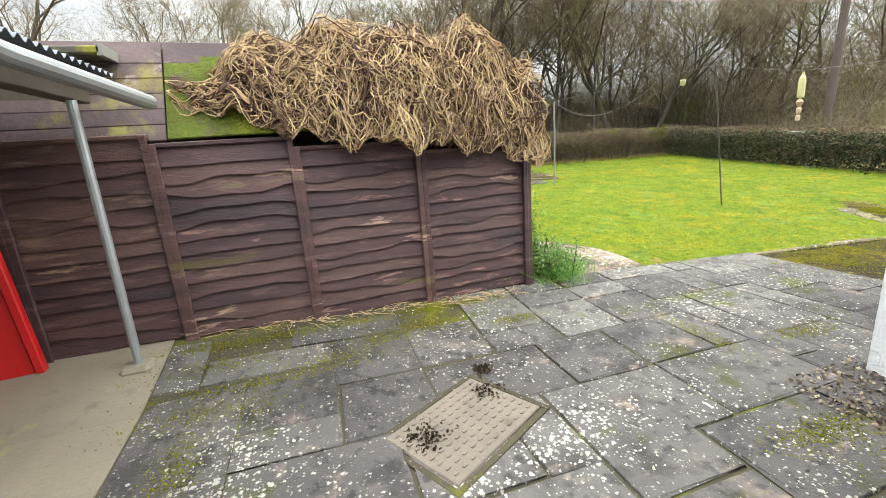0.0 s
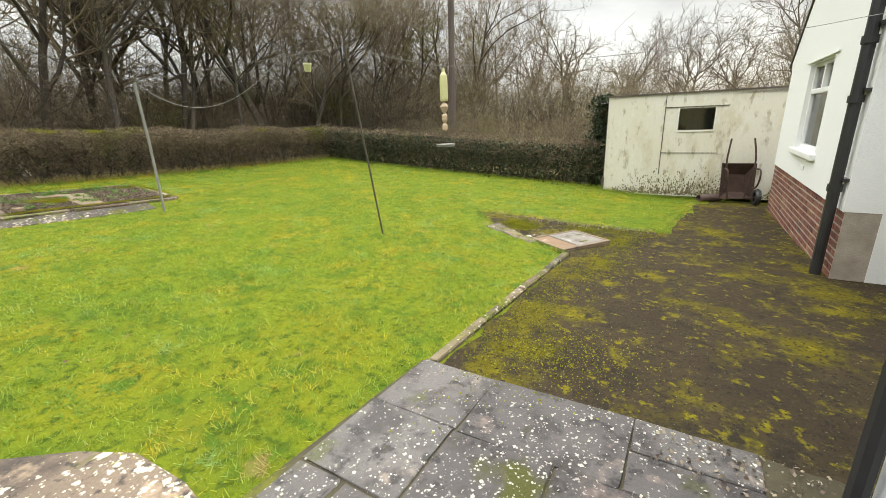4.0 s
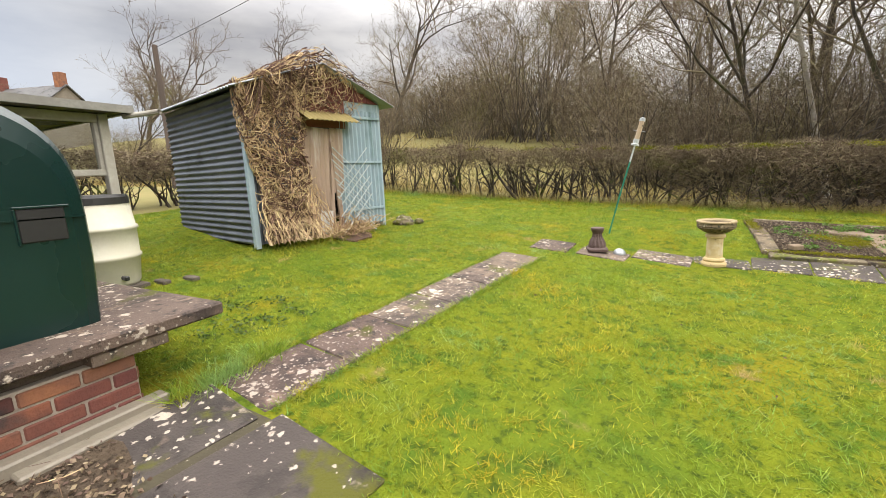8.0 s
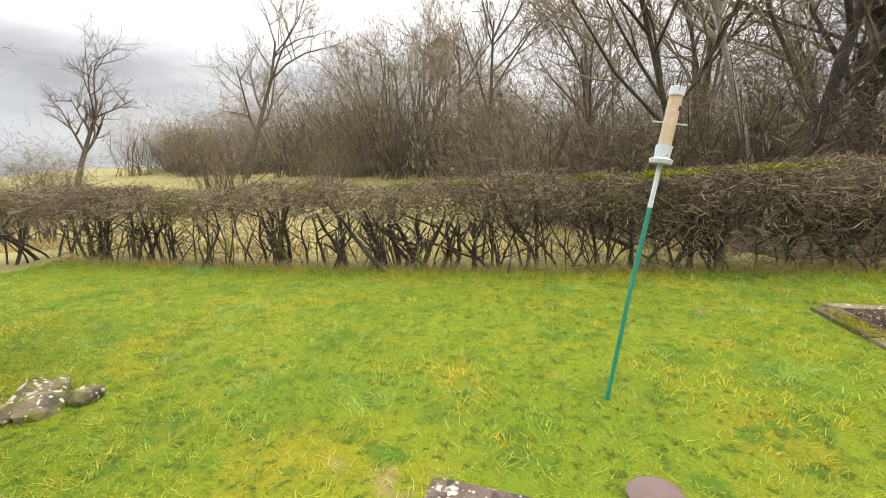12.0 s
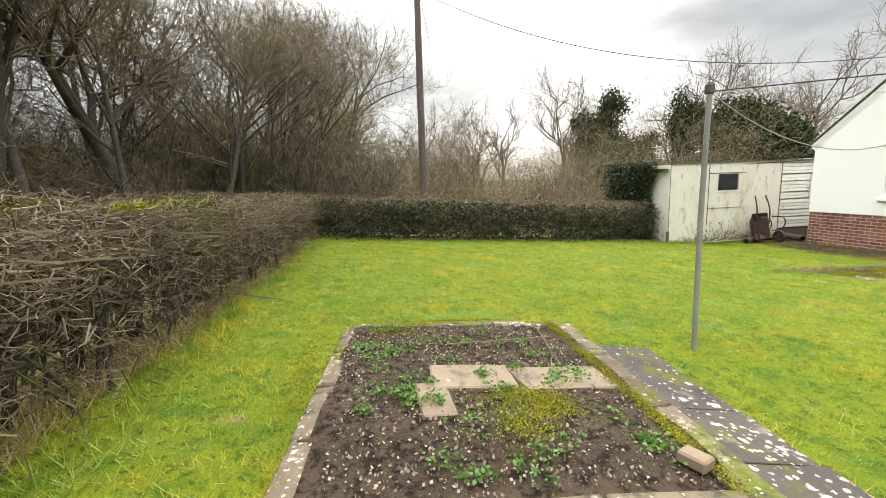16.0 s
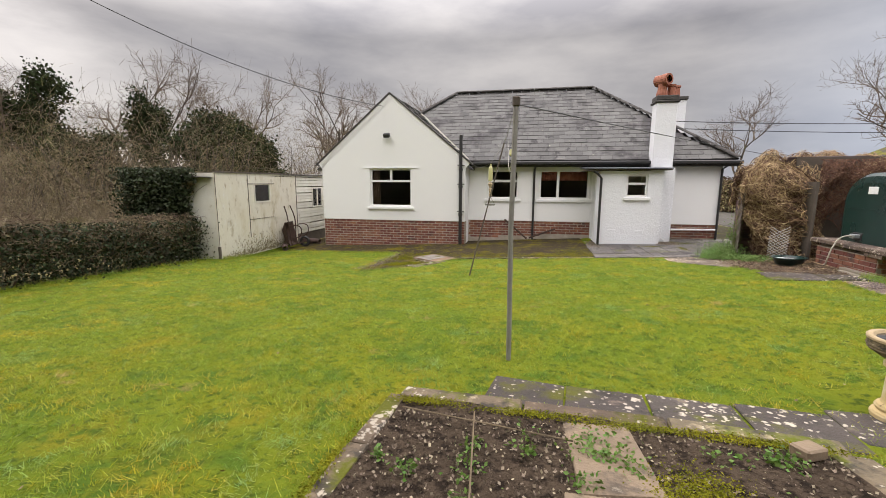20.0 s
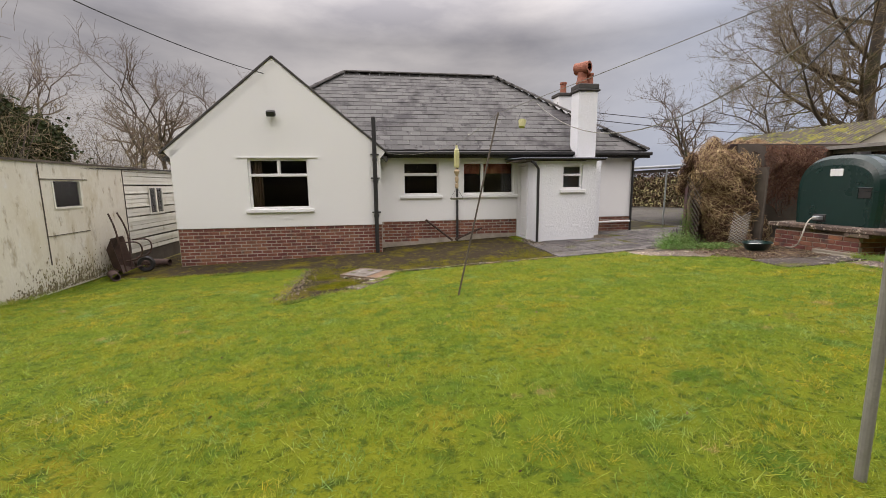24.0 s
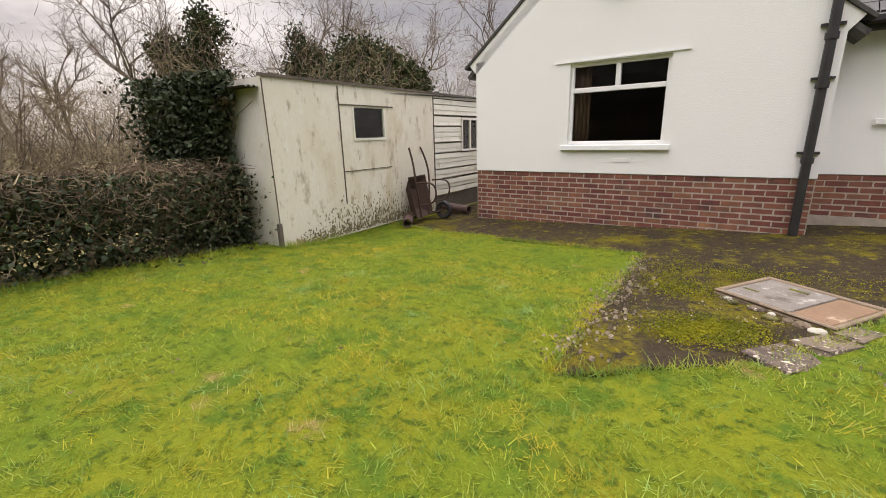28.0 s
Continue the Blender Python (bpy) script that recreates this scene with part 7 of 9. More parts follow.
part("rim", boxes((-0.43, -0.39, -0.32, 0.32, 0.010, 0.030), (-0.43, 0.43, 0.325, 0.36, 0.010, 0.032), (-0.43, 0.43, -0.36, -0.305, 0.010, 0.030), (0.385, 0.43, -0.30, 0.32, 0.010, 0.030), bevel=0.008), M["pink_slab"], mh2, "raised worn rim")
M["plate_grey"] = material("worn_grey_plate", (0.205, 0.182, 0.158), (0.125, 0.108, 0.092), 7, 60, 0.7, 0.5, spots=[((0.33, 0.31, 0.28), 9, 0.58, 0.68), ((0.090, 0.070, 0.052), 5, 0.56, 0.66)])
part("lid", boxes((-0.12, 0.375, -0.295, 0.315, 0.010, 0.026), bevel=0.006), M["plate_grey"], mh2, "mottled pale grey lid")
part("lifting_slot", boxes((0.02, 0.16, -0.20, -0.165, 0.024, 0.030), (0.22, 0.34, 0.10, 0.13, 0.024, 0.029), bevel=0.004), M["joint"], mh2, "earth-filled lifting slots")
part("side_plate", boxes((-0.38, -0.135, -0.295, 0.315, 0.010, 0.022), bevel=0.006), M["terracotta_plate"], mh2, "rusty orange-brown plate")
for cx, cy, w, d, rz in ((10.80, 2.80, 0.26, 0.40, -33), (10.57, 2.46, 0.22, 0.36, -35), (10.38, 2.18, 0.16, 0.30, -30)):
    slab("broken_slab", cx - w / 2, cx + w / 2, cy - d / 2, cy + d / 2, tarmac, M["path_slab"], 0.016, 0.06, rz, 0.05, sr)
cr = random.Random(21)
for k in range(11):
    q = k / 10
    x, y, rad = 11.14 - 0.60 * q + cr.uniform(-0.05, 0.05), 1.70 + 0.62 * q + cr.uniform(-0.05, 0.05), cr.uniform(0.025, 0.055)
    st_ = bmesh.new()
    bmesh.ops.create_icosphere(st_, subdivisions=2, radius=rad)
    for v in st_.verts:
        v.co *= 1 + 0.5 * noise.noise(v.co * 14 + Vector((k, 3, 0)))
        v.co.z *= 0.55
    tagged(put("broken_stone", st_, M["lime" if k % 4 == 1 else "kerb"], None, pose(x, y, gz(x, y) + 0.004, 0, 0, 40 * k)), "pale broken stone beside the drain cover", "stone", group="stones by the drain cover")


# ---- oil tank on its plinth ----
plz = 0.80
base = thing("tank_plinth", 2.0, 3.9, gz(2.0, 3.9), "brick piers carrying a concrete slab", "plinth")
bz = gz(2.0, 3.9)
inv = Matrix.Translation((-2.0, -3.9, -bz))
part("top_slab", boxes((0.85, 3.12, 2.85, 4.82, plz - 0.075, plz), bevel=0.012), M["path_slab"], base, "lichened concrete slab", inv)
pier = part("pier", boxes((2.52, 3.04, 2.95, 4.35, 0.05, plz - 0.14), bevel=0.003), M["mortar"], base, "old red brick pier", inv)
part("pier", boxes((0.95, 1.35, 2.95, 4.45, 0.2, plz - 0.09)), M["brick"], base, "", inv)
part("bearer", boxes((2.5, 3.1, 4.15, 4.5, plz - 0.14, plz - 0.08), (2.56, 3.0, 2.95, 4.2, plz - 0.14, plz - 0.078), bevel=0.006), M["path_slab"], base, "", inv)
part("footing", boxes((2.5, 3.08, 2.9, 4.40, 0.05, 0.33), bevel=0.02), M["kerb"], base, "", inv)
part("step_strip", boxes((3.05, 3.14, 3.72, 4.44, 0.25, 0.405), (3.13, 3.22, 3.80, 4.40, 0.22, 0.365), bevel=0.01), M["concrete"], base, "yellowed concrete strips at the pier's foot", inv)
PB, PH = brick_mesh(0.225, 0.066, 0.1), brick_mesh(0.107, 0.066, 0.1)
brick_course(pier, PB, PH, -4.35, -2.95, plz - 0.14, 4, 0.012, (0.232, 0.078), seed=21, m=Matrix.Translation((3.04, 0, 0)) @ Matrix.Rotation(radians(-90), 4, "Z") @ Matrix.Diagonal((1, 1, 1, 1)))
brick_course(pier, PB, PH, 2.52, 3.04, plz - 0.14, 4, 4.362, (0.232, 0.078), seed=22)
tank = thing("oil_tank", 2.16, 3.72, plz, "dark green ribbed plastic oil tank", "tank")
hw_, hh_ = 0.66, 1.17


def tank_profile(s=1.0, n=26):
    pts = [(-hw_ * 0.97 * s, 0.0), (-hw_ * s, 0.35)]
    for k in range(n + 1):
        a = math.pi * (1 - k / n)
        pts.append((hw_ * s * math.copysign(abs(math.cos(a)) ** 0.75, math.cos(a)), 0.56 + (hh_ * s - 0.56) * abs(math.sin(a)) ** 0.75))
    pts += [(hw_ * s, 0.35), (hw_ * 0.97 * s, 0.0)]
    return np.array(pts)


st = [(-0.66, 0.93), (-0.60, 1.0), (-0.38, 1.0), (-0.345, 0.945), (-0.265, 0.945), (-0.23, 1.0), (-0.06, 1.0), (-0.025, 0.945), (0.055, 0.945), (0.09, 1.0), (0.26, 1.0), (0.295, 0.945), (0.365, 0.945),
      (0.40, 1.0), (0.57, 1.0), (0.64, 0.95), (0.66, 0.86)]
prof = [np.column_stack([np.full(len(tank_profile(s)), x), tank_profile(s)]) for x, s in st]
n = len(prof[0])
k = np.arange(n - 1)
tv = np.concatenate(prof)
tq = np.concatenate([np.stack([k + i * n, k + 1 + i * n, k + 1 + (i + 1) * n, k + (i + 1) * n], 1) for i in range(len(prof) - 1)])
tb = bmesh.new()
vs = [tb.verts.new(v) for v in tv]
for q in tq:
    tb.faces.new([vs[i] for i in q])
for i in (0, len(prof) - 1):
    tb.faces.new(vs[i * n:(i + 1) * n])
bmesh.ops.recalc_face_normals(tb, faces=tb.faces[:])
body = part("body", tb, M["tank"], tank, "dark green moulded shell")
# flat black boxes on the shell paint the shade of its moulded hollows
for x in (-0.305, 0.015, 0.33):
    part("rib_recess", boxes((x - 0.10, x + 0.10, hw_ - 0.03, hw_ + 0.006, 0.08, 0.52), bevel=0.02), M["black"], tank, "black box for the shade in a deep rib hollow")
part("recess", boxes((0.652, 0.668, 0.36, 0.54, 0.46, 0.62), bevel=0.006), M["black"], tank, "black box for the shade in a square moulded hollow")
part("recess_lip", boxes((0.652, 0.672, 0.35, 0.56, 0.62, 0.632), (0.652, 0.672, 0.35, 0.36, 0.45, 0.62), bevel=0.003), M["tank"], tank)
part("label", boxes((0.60, 0.667, -0.10, 0.10, 0.82, 0.94), bevel=0.004), M["upvc"], tank, "small white label", pose(0.0, 0, 0))
part("seam", boxes((0.655, 0.668, -0.62, 0.62, 0.565, 0.572)), M["tank"], tank)
part("filler_cap", lathe([(0.0, 1.22), (0.10, 1.22), (0.11, 1.15), (0.11, 1.10)], 14), M["black"], tank, "", Matrix.Translation((0.2, 0, 0)))
# another black box, painted shade for the hollow at the outlet
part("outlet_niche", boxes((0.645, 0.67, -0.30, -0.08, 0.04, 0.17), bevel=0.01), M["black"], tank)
hose = [(2.86, 3.55, 0.90), (3.0, 3.56, 0.92), (3.14, 3.6, 0.86), (3.22, 3.62, 0.70), (3.25, 3.6, 0.52), (3.2, 3.5, 0.40), (3.05, 3.2, gz(3.05, 3.2) + 0.03), (2.8, 2.7, gz(2.8, 2.7) + 0.03)]


hs = thing("fuel_hose", 2.86, 3.55, 0.90, "pale flexible fuel line curling from the tank to the ground", "hose")
inv = Matrix.Translation((-2.86, -3.55, -0.90))
shade_smooth(part("tube", tube_mesh(rounded_line(hose), 0.011), M["rope"], hs, "", inv))
part("valve", boxes((2.80, 2.92, 3.48, 3.60, 0.87, 0.94), bevel=0.012), M["steel"], hs, "metal outlet valve", inv)

# ---- lean-to, water butt, mossy garage, carport ----
lt = thing("lean_to", 0.6, 3.6, gz(0.6, 3.6), "ramshackle lean-to of glazed timber over pale corrugated sheet", "shed")
inv = Matrix.Translation((-0.6, -3.6, -gz(0.6, 3.6)))
part("sheet_wall", corrugated(3.12, 1.22, 0.105, 0.016, "x"), M["tin_white"], lt, "pale corrugated sheets laid flat", inv @ Matrix.Translation((0.6, 1.75, 0.42)) @ Matrix.Rotation(radians(90), 4, "Z"))
part("rail", boxes((0.55, 0.64, 1.7, 5.48, 1.62, 1.68), bevel=0.005), M["lime"], lt, "", inv)
part("rail", boxes((0.55, 0.64, 1.7, 5.48, 2.12, 2.2), bevel=0.005), M["lime"], lt, "", inv)
for y in (1.75, 2.55, 3.35, 4.1, 4.75, 5.42):
    part("mullion", boxes((0.56, 0.63, y - 0.03, y + 0.03, 1.68, 2.12), bevel=0.004), M["lime"], lt, "", inv)
part("pane", boxes((0.585, 0.59, 1.75, 5.42, 1.68, 2.12)), M["glass"], lt, "", inv).visible_shadow = False
part("roof", boxes((-3.0, 0.86, 1.5, 5.62, 2.21, 2.26), bevel=0.01), M["asbestos"], lt, "flat felted roof with a pale edge", inv)
part("fascia", boxes((0.84, 0.87, 1.5, 5.64, 2.20, 2.27), (-3.0, 0.84, 5.60, 5.64, 2.20, 2.265)), M["grey_pole"], lt, "", inv)
part("post", boxes((0.58, 0.67, 5.42, 5.5, 0.4, 2.2), bevel=0.006), M["lime"], lt, "white painted post", inv)
part("end_wall", boxes((-2.9, 0.1, 5.2, 5.26, 0.4, 1.5), (-2.9, -2.84, 1.7, 5.2, 0.4, 2.2), (-2.9, 0.5, 1.6, 1.66, 0.2, 2.2)), M["wood_dark"], lt, "", inv)
part("rain_pipe", tube_mesh([(0.75, 5.6, 2.18), (1.15, 5.72, 2.2)], 0.025), M["lime"], lt, "white rain pipe", inv)
wb = thing("water_butt", 0.80, 5.22, gz(0.80, 5.22), "cream plastic water butt with a dark lid", "water butt")
shade_smooth(part("body", lathe([(0.0, 0.03), (0.23, 0.03), (0.245, 0.06), (0.27, 0.28), (0.285, 0.29), (0.285, 0.32), (0.272, 0.33), (0.275, 0.55), (0.29, 0.56), (0.29, 0.59), (0.272, 0.60), (0.25, 0.80), (0.235, 0.83)], 28), M["barrel"], wb))
part("lid", lathe([(0.255, 0.80), (0.255, 0.86), (0.24, 0.885), (0.0, 0.89)], 28), M["black"], wb, "dark lid")
part("tap", boxes((0.26, 0.34, -0.02, 0.02, 0.10, 0.14), bevel=0.008), M["black"], wb)
part("stand", boxes((-0.24, 0.26, -0.22, 0.22, -0.06, 0.03), bevel=0.01), M["wood_dark"], wb)
tagged(put("brick_rubble", boxes(*[(0.98 + a, 1.16 + a, 5.5 + b, 5.58 + b, gz(1.0, 5.5) - 0.02, gz(1.0, 5.5) + 0.03) for a, b in ((0, 0), (0.15, 0.2))], bevel=0.01), M["wood_dark"]), "dark broken bricks on the grass by the water butt", "rubble")

gar = thing("mossy_garage", -4.1, -2.4, 0.1, "outbuilding with a mossy corrugated roof and pale plastered walls", "garage")
part("wall", boxes((-1.7, 1.7, -2.8, 2.4, 0, 2.4)), M["cream_wall"], gar, "pale plastered walls")
bm = bmesh.new()
tri = [(-1.7, 2.4), (1.7, 2.4), (0, 3.15)]
f0, f1 = ([bm.verts.new((x, y, z)) for x, z in tri] for y in (2.4, 2.3))
bm.faces.new(f0), bm.faces.new(f1[::-1])
for k in range(3):
    bm.faces.new([f0[k], f1[k], f1[(k + 1) % 3], f0[(k + 1) % 3]])
part("gable", bm, M["cream_wall"], gar)
for s in (1, -1):
    run = math.hypot(1.95, 0.86)
    a = math.atan2(0.86, 1.95)
    m = Matrix.Translation((1.95 * s, -3.0, 2.34)) @ Matrix.Rotation(a * s, 4, "Y") @ Matrix(((0, 0, -s, 0), (1, 0, 0, 0), (0, 1, 0, 0), (0, 0, 0, 1)))
    part("roof_sheet", corrugated(5.6, run, 0.15, 0.03, "z"), M["asbestos"], gar, "mossy corrugated sheets", m)
store = thing("timber_store", 0.8, 2.16, 0.42, "low store with a mossy roof of overlapping boards", "store")
for k in range(6):
    for x0, x1, key in ((-2.2, 0.32, "old_board"), (0.33, 2.35, "moss_board" if k < 5 else "old_board")):
        part("roof_board", boxes((x0, x1, -0.02, 0.16, 0, 0.022), bevel=0.004), M[key], store, "" if key == "old_board" else "board thick with green moss",
             m=Matrix.Translation((0, -0.68 + k * 0.055, 1.26 + k * 0.105)) @ Matrix.Rotation(radians(60), 4, "X") @ Matrix.Rotation(radians(-1.2 + 0.5 * k if x0 > 0 else 0.8), 4, "Y"))
part("wall", boxes((-2.1, 2.2, -0.28, -0.24, -0.2, 1.9), (-2.1, -2.05, -0.6, 0.45, -0.2, 1.4), (2.15, 2.2, -0.5, 0.45, -0.2, 1.4)), M["wood_dark"], store)
cp = thing("carport", 0.87, 0.91, gz(0.87, 0.91), "carport of corrugated sheet on a thin steel post", "carport")
inv = Matrix.Translation((-0.87, -0.91, -gz(0.87, 0.91)))
part("post", tube_mesh([(0.755, 1.17, gz(0.755, 1.17)), (0.773, 1.174, 1.95)], 0.026, 12), M["steel"], cp, "galvanised post", inv)
part("foot", boxes((0.66, 0.84, 1.08, 1.25, gz(0.75, 1.17) - 0.03, gz(0.75, 1.17) + 0.035), bevel=0.025), M["concrete"], cp, "", inv)
part("gutter", tube_mesh([(1.10, 1.36, 1.895), (0.94, 0.33, 1.965), (0.92, -1.5, 2.06), (0.95, -5.0, 2.1)], 0.045, 12), M["steel"], cp, "grey gutter pipe", inv)
part("beam", boxes((0.70, 0.80, -5.0, 1.35, 1.90, 2.0), bevel=0.005), M["wood_dark"], cp, "", inv)
part("post", tube_mesh([(1.0, -2.85, gz(1.0, -2.85)), (0.98, -2.85, 2.0)], 0.026, 12), M["steel"], cp, "galvanised post", inv)
part("roof_sheet", corrugated(6.4, 3.2, 0.076, 0.013, "z"), M["tin_dark"], cp, "dark corrugated roof", inv @ Matrix.Translation((0.93, -5.0, 2.06)) @ Matrix.Rotation(radians(4), 4, "Y") @ Matrix(((0, 0, -1, 0), (1, 0, 0, 0), (0, 1, 0, 0), (0, 0, 0, 1))))
rb = thing("red_panel", 0.17, 1.31, gz(0.17, 1.31), "bright red painted panel standing by the fence", "panel", 7)
part("panel", boxes((-0.9, 0.0, -0.03, 0.0, 0.0, 0.93), bevel=0.008), M["red"], rb, "", pose(0, -0.02, 0, 0, -3, 0))
part("rim", boxes((0.0, 0.05, -0.05, 0.01, 0.0, 0.95), bevel=0.008), M["red"], rb, "", pose(0, -0.02, 0, 0, -3, 0))

# ---- clothes pole, rod, lines, feeders ----
cpz = gz(8.41, 8.28)
pole = thing("clothes_pole", 8.41, 8.28, cpz, "tall grey clothes-line pole with a wooden cap", "pole")
part("shaft", tube_mesh([(0, 0, -0.1), (0.015, 0, 1.2), (0.0, 0, 2.2)], 0.022, 12), M["grey_pole"], pole)
part("cap", boxes((-0.03, 0.03, -0.03, 0.03, 2.18, 2.26), bevel=0.01), M["wood_dark"], pole, "dark wooden cap")
rod = thing("line_prop", 9.4, 4.09, gz(9.4, 4.09), "thin dark green line prop leaning in the lawn", "prop")
part("shaft", tube_mesh([(0, 0, -0.08), (-0.61, -0.13, 2.5)], 0.0125, 8), M["wood_dark"], rod)
top, pr = np.array([8.79, 3.96, 2.50]), np.array([8.41, 8.28, cpz + 2.2])


def line(name, pts, r, mat, label, cat):
    o = np.array(pts[0])
    ob = put(name, tube_mesh(np.asarray(pts) - o, r, 5), mat, None, Matrix.Translation(o))
    return tagged(ob, label, cat)


line("clothes_line", sag(pr, top, 0.01), 0.003, M["grey_pole"], "clothes line strung from the pole to the prop", "line")
line("clothes_line", sag(pr, (8.66, 5.0, 2.44), 0.50, 18), 0.0045, M["grey_pole"], "slack loop of pale rope", "line")
line("clothes_line", np.concatenate([sag(top, (9.14, 2.8, 2.20), 0.02, 8)[:-1], sag((9.14, 2.8, 2.2), (10.2, -1.6, 2.42), 0.12, 10)]), 0.003, M["grey_pole"], "line from the prop to the house", "line")
line("clothes_line", sag(pr, (3.35, 1.9, 2.34), 0.02), 0.005, M["wire"], "dark line from the pole to the dead climber", "line")
bf = thing("bird_feeder", 9.14, 2.8, 1.30, "yellowed bottle bird feeder hanging over a seed tray", "bird feeder")
part("bottle", lathe([(0.0, 0.52), (0.04, 0.52), (0.046, 0.54), (0.046, 0.74), (0.04, 0.80), (0.018, 0.84), (0.016, 0.88), (0.0, 0.88)], 16), M["yellow_plastic"], bf, "yellowed plastic bottle")
part("perch_column", lathe([(0.012, 0.18), (0.03, 0.20), (0.03, 0.25), (0.014, 0.27), (0.032, 0.31), (0.032, 0.36), (0.014, 0.38), (0.034, 0.42), (0.05, 0.46), (0.0, 0.52)], 12), M["seed"], bf)
part("tray", lathe([(0.0, 0.0), (0.105, 0.0), (0.115, 0.03), (0.10, 0.028), (0.0, 0.012)], 20), M["grey_pole"], bf, "grey round tray")
part("hanger", join(tube_mesh([(0, 0, 0.88), (0, 0, 0.92)], 0.003, 4), tube_mesh([(0.1, 0, 0.03), (0, 0, 0.2)], 0.002, 4), tube_mesh([(-0.1, 0, 0.03), (0, 0, 0.2)], 0.002, 4)), M["wire"], bf)
sf = thing("peg_basket", 8.63, 4.45, 2.25, "small yellowed peg pot tilting on the clothes line", "pot")
part("pot", lathe([(0.0, 0.0), (0.038, 0.0), (0.05, 0.09), (0.044, 0.09), (0.032, 0.012)], 14), M["yellow_plastic"], sf, "", pose(0, 0, 0, 14, -10, 0))
part("hook", tube_mesh([(0.045, 0, 0.085), (0.02, 0, 0.16), (0, 0, 0.23)], 0.0025, 5), M["wire"], sf)

fx, fy = 4.73, 9.845
fz = gz(fx, fy)
fp = thing("feeder_pole", fx, fy, fz, "leaning green feeder pole with a tube of seed on top", "bird feeder")
tip = np.array([0.30, 0.0, 1.20])
part("pole", tube_mesh([(0, 0, -0.05), tip * 0.5, tip * 0.86], 0.011, 10), M["green_pole"], fp, "green coated pole")
part("upper_pole", tube_mesh([tip * 0.86, tip * 1.04], 0.0115, 10), M["pale_pole"], fp, "bare grey upper pole")
mm = Matrix.Translation(tip * 1.04) @ Vector(tip).to_track_quat("Z", "Y").to_matrix().to_4x4()
part("base_cup", lathe([(0.0, 0.0), (0.052, 0.0), (0.056, 0.02), (0.036, 0.03), (0.04, 0.09), (0.034, 0.09)], 16), M["pale_pole"], fp, "grey base cup", mm)
part("seed_tube", lathe([(0.031, 0.05), (0.031, 0.34), (0.0, 0.34)], 16), M["seed"], fp, "clear tube full of seed", mm)
part("lid", lathe([(0.036, 0.33), (0.036, 0.37), (0.0, 0.385)], 16), M["pale_pole"], fp, "", mm)
part("perch", join(tube_mesh([(-0.085, 0, 0.035), (0.085, 0, 0.035)], 0.004, 6), tube_mesh([(0, -0.08, 0.20), (0, 0.08, 0.20)], 0.004, 6)), M["pale_pole"], fp, "thin perches", mm)
part("port", lathe([(0.0, 0.004), (0.012, 0.004), (0.013, 0.0)], 12), M["black"], fp, "", mm @ Matrix.Translation((-0.022, -0.022, 0.27)) @ Matrix.Rotation(radians(135), 4, "Z") @ Matrix.Rotation(radians(90), 4, "Y"))
part("handle", tube_mesh([(-0.034, 0, 0.35), (-0.03, 0, 0.43), (0, 0, 0.46), (0.03, 0, 0.43), (0.034, 0, 0.35)], 0.003, 6), M["wire"], fp, "wire handle", mm)

# ---- bird bath, pedestal, pale stone ----
bb = thing("bird_bath", 5.98, 8.92, gz(5.98, 8.92) + 0.004, "cream cast-stone bird bath with a weathered grey bowl", "bird bath")
bb.scale = (0.83, 0.83, 0.83)
(part("pedestal", lathe([(0.0, 0.0), (0.15, 0.0), (0.155, 0.03), (0.145, 0.05), (0.125, 0.06), (0.135, 0.085), (0.125, 0.105), (0.105, 0.115), (0.10, 0.14), (0.096, 0.36), (0.10, 0.385), (0.12, 0.40), (0.122, 0.43), (0.105, 0.445), (0.10, 0.46)], 44), M["stone_cream"], bb, "cream turned pedestal"))
(part("bowl", lathe([(0.10, 0.455), (0.15, 0.475), (0.215, 0.52), (0.228, 0.535), (0.222, 0.545)], 48), M["stone_rim"], bb, "lichened grey bowl"))
part("rim_band", lathe([(0.222, 0.545), (0.234, 0.556), (0.230, 0.572), (0.230, 0.596), (0.238, 0.604)], 48), M["stone_rim"], bb, "dark speckled band")
part("rim", lathe([(0.238, 0.604), (0.238, 0.620), (0.228, 0.629), (0.200, 0.627), (0.185, 0.612), (0.178, 0.590), (0.12, 0.575), (0.0, 0.565)], 48), M["stone_grey"], bb, "tan worn rim")
part("water", lathe([(0.0, 0.606), (0.1835, 0.606)], 36), M["water"], bb, "sheet of water")
pd = thing("stoneware_pedestal", 4.72, 8.78, gz(4.72, 8.78) + 0.018, "dark brown fluted stoneware pedestal", "pedestal", 15)
pd.scale = (1.15, 1.15, 1.12)
flute = []
for z, ra, amp in ((0.05, 0.155, 0), (0.10, 0.15, 0.012), (0.16, 0.125, 0.012), (0.22, 0.085, 0.010), (0.27, 0.08, 0.008), (0.30, 0.10, 0.0), (0.325, 0.118, 0.0), (0.355, 0.12, 0), (0.36, 0.105, 0), (0.36, 0.0, 0)):
    a = np.arange(48) / 48 * 2 * math.pi
    rad = ra + amp * np.sin(a * 12 + z * 9)
    flute.append(np.column_stack([rad * np.cos(a), rad * np.sin(a), np.full(48, z)]))
k = np.arange(48)
fq = np.concatenate([np.stack([k + i * 48, (k + 1) % 48 + i * 48, (k + 1) % 48 + (i + 1) * 48, k + (i + 1) * 48], 1) for i in range(len(flute) - 1)])
(part("fluted_body", (np.concatenate(flute) * [0.58, 0.58, 0.74], fq), M["ped"], pd))
part("foot", boxes((-0.105, 0.105, -0.105, 0.105, 0.0, 0.045), bevel=0.012), M["ped"], pd, "square foot")
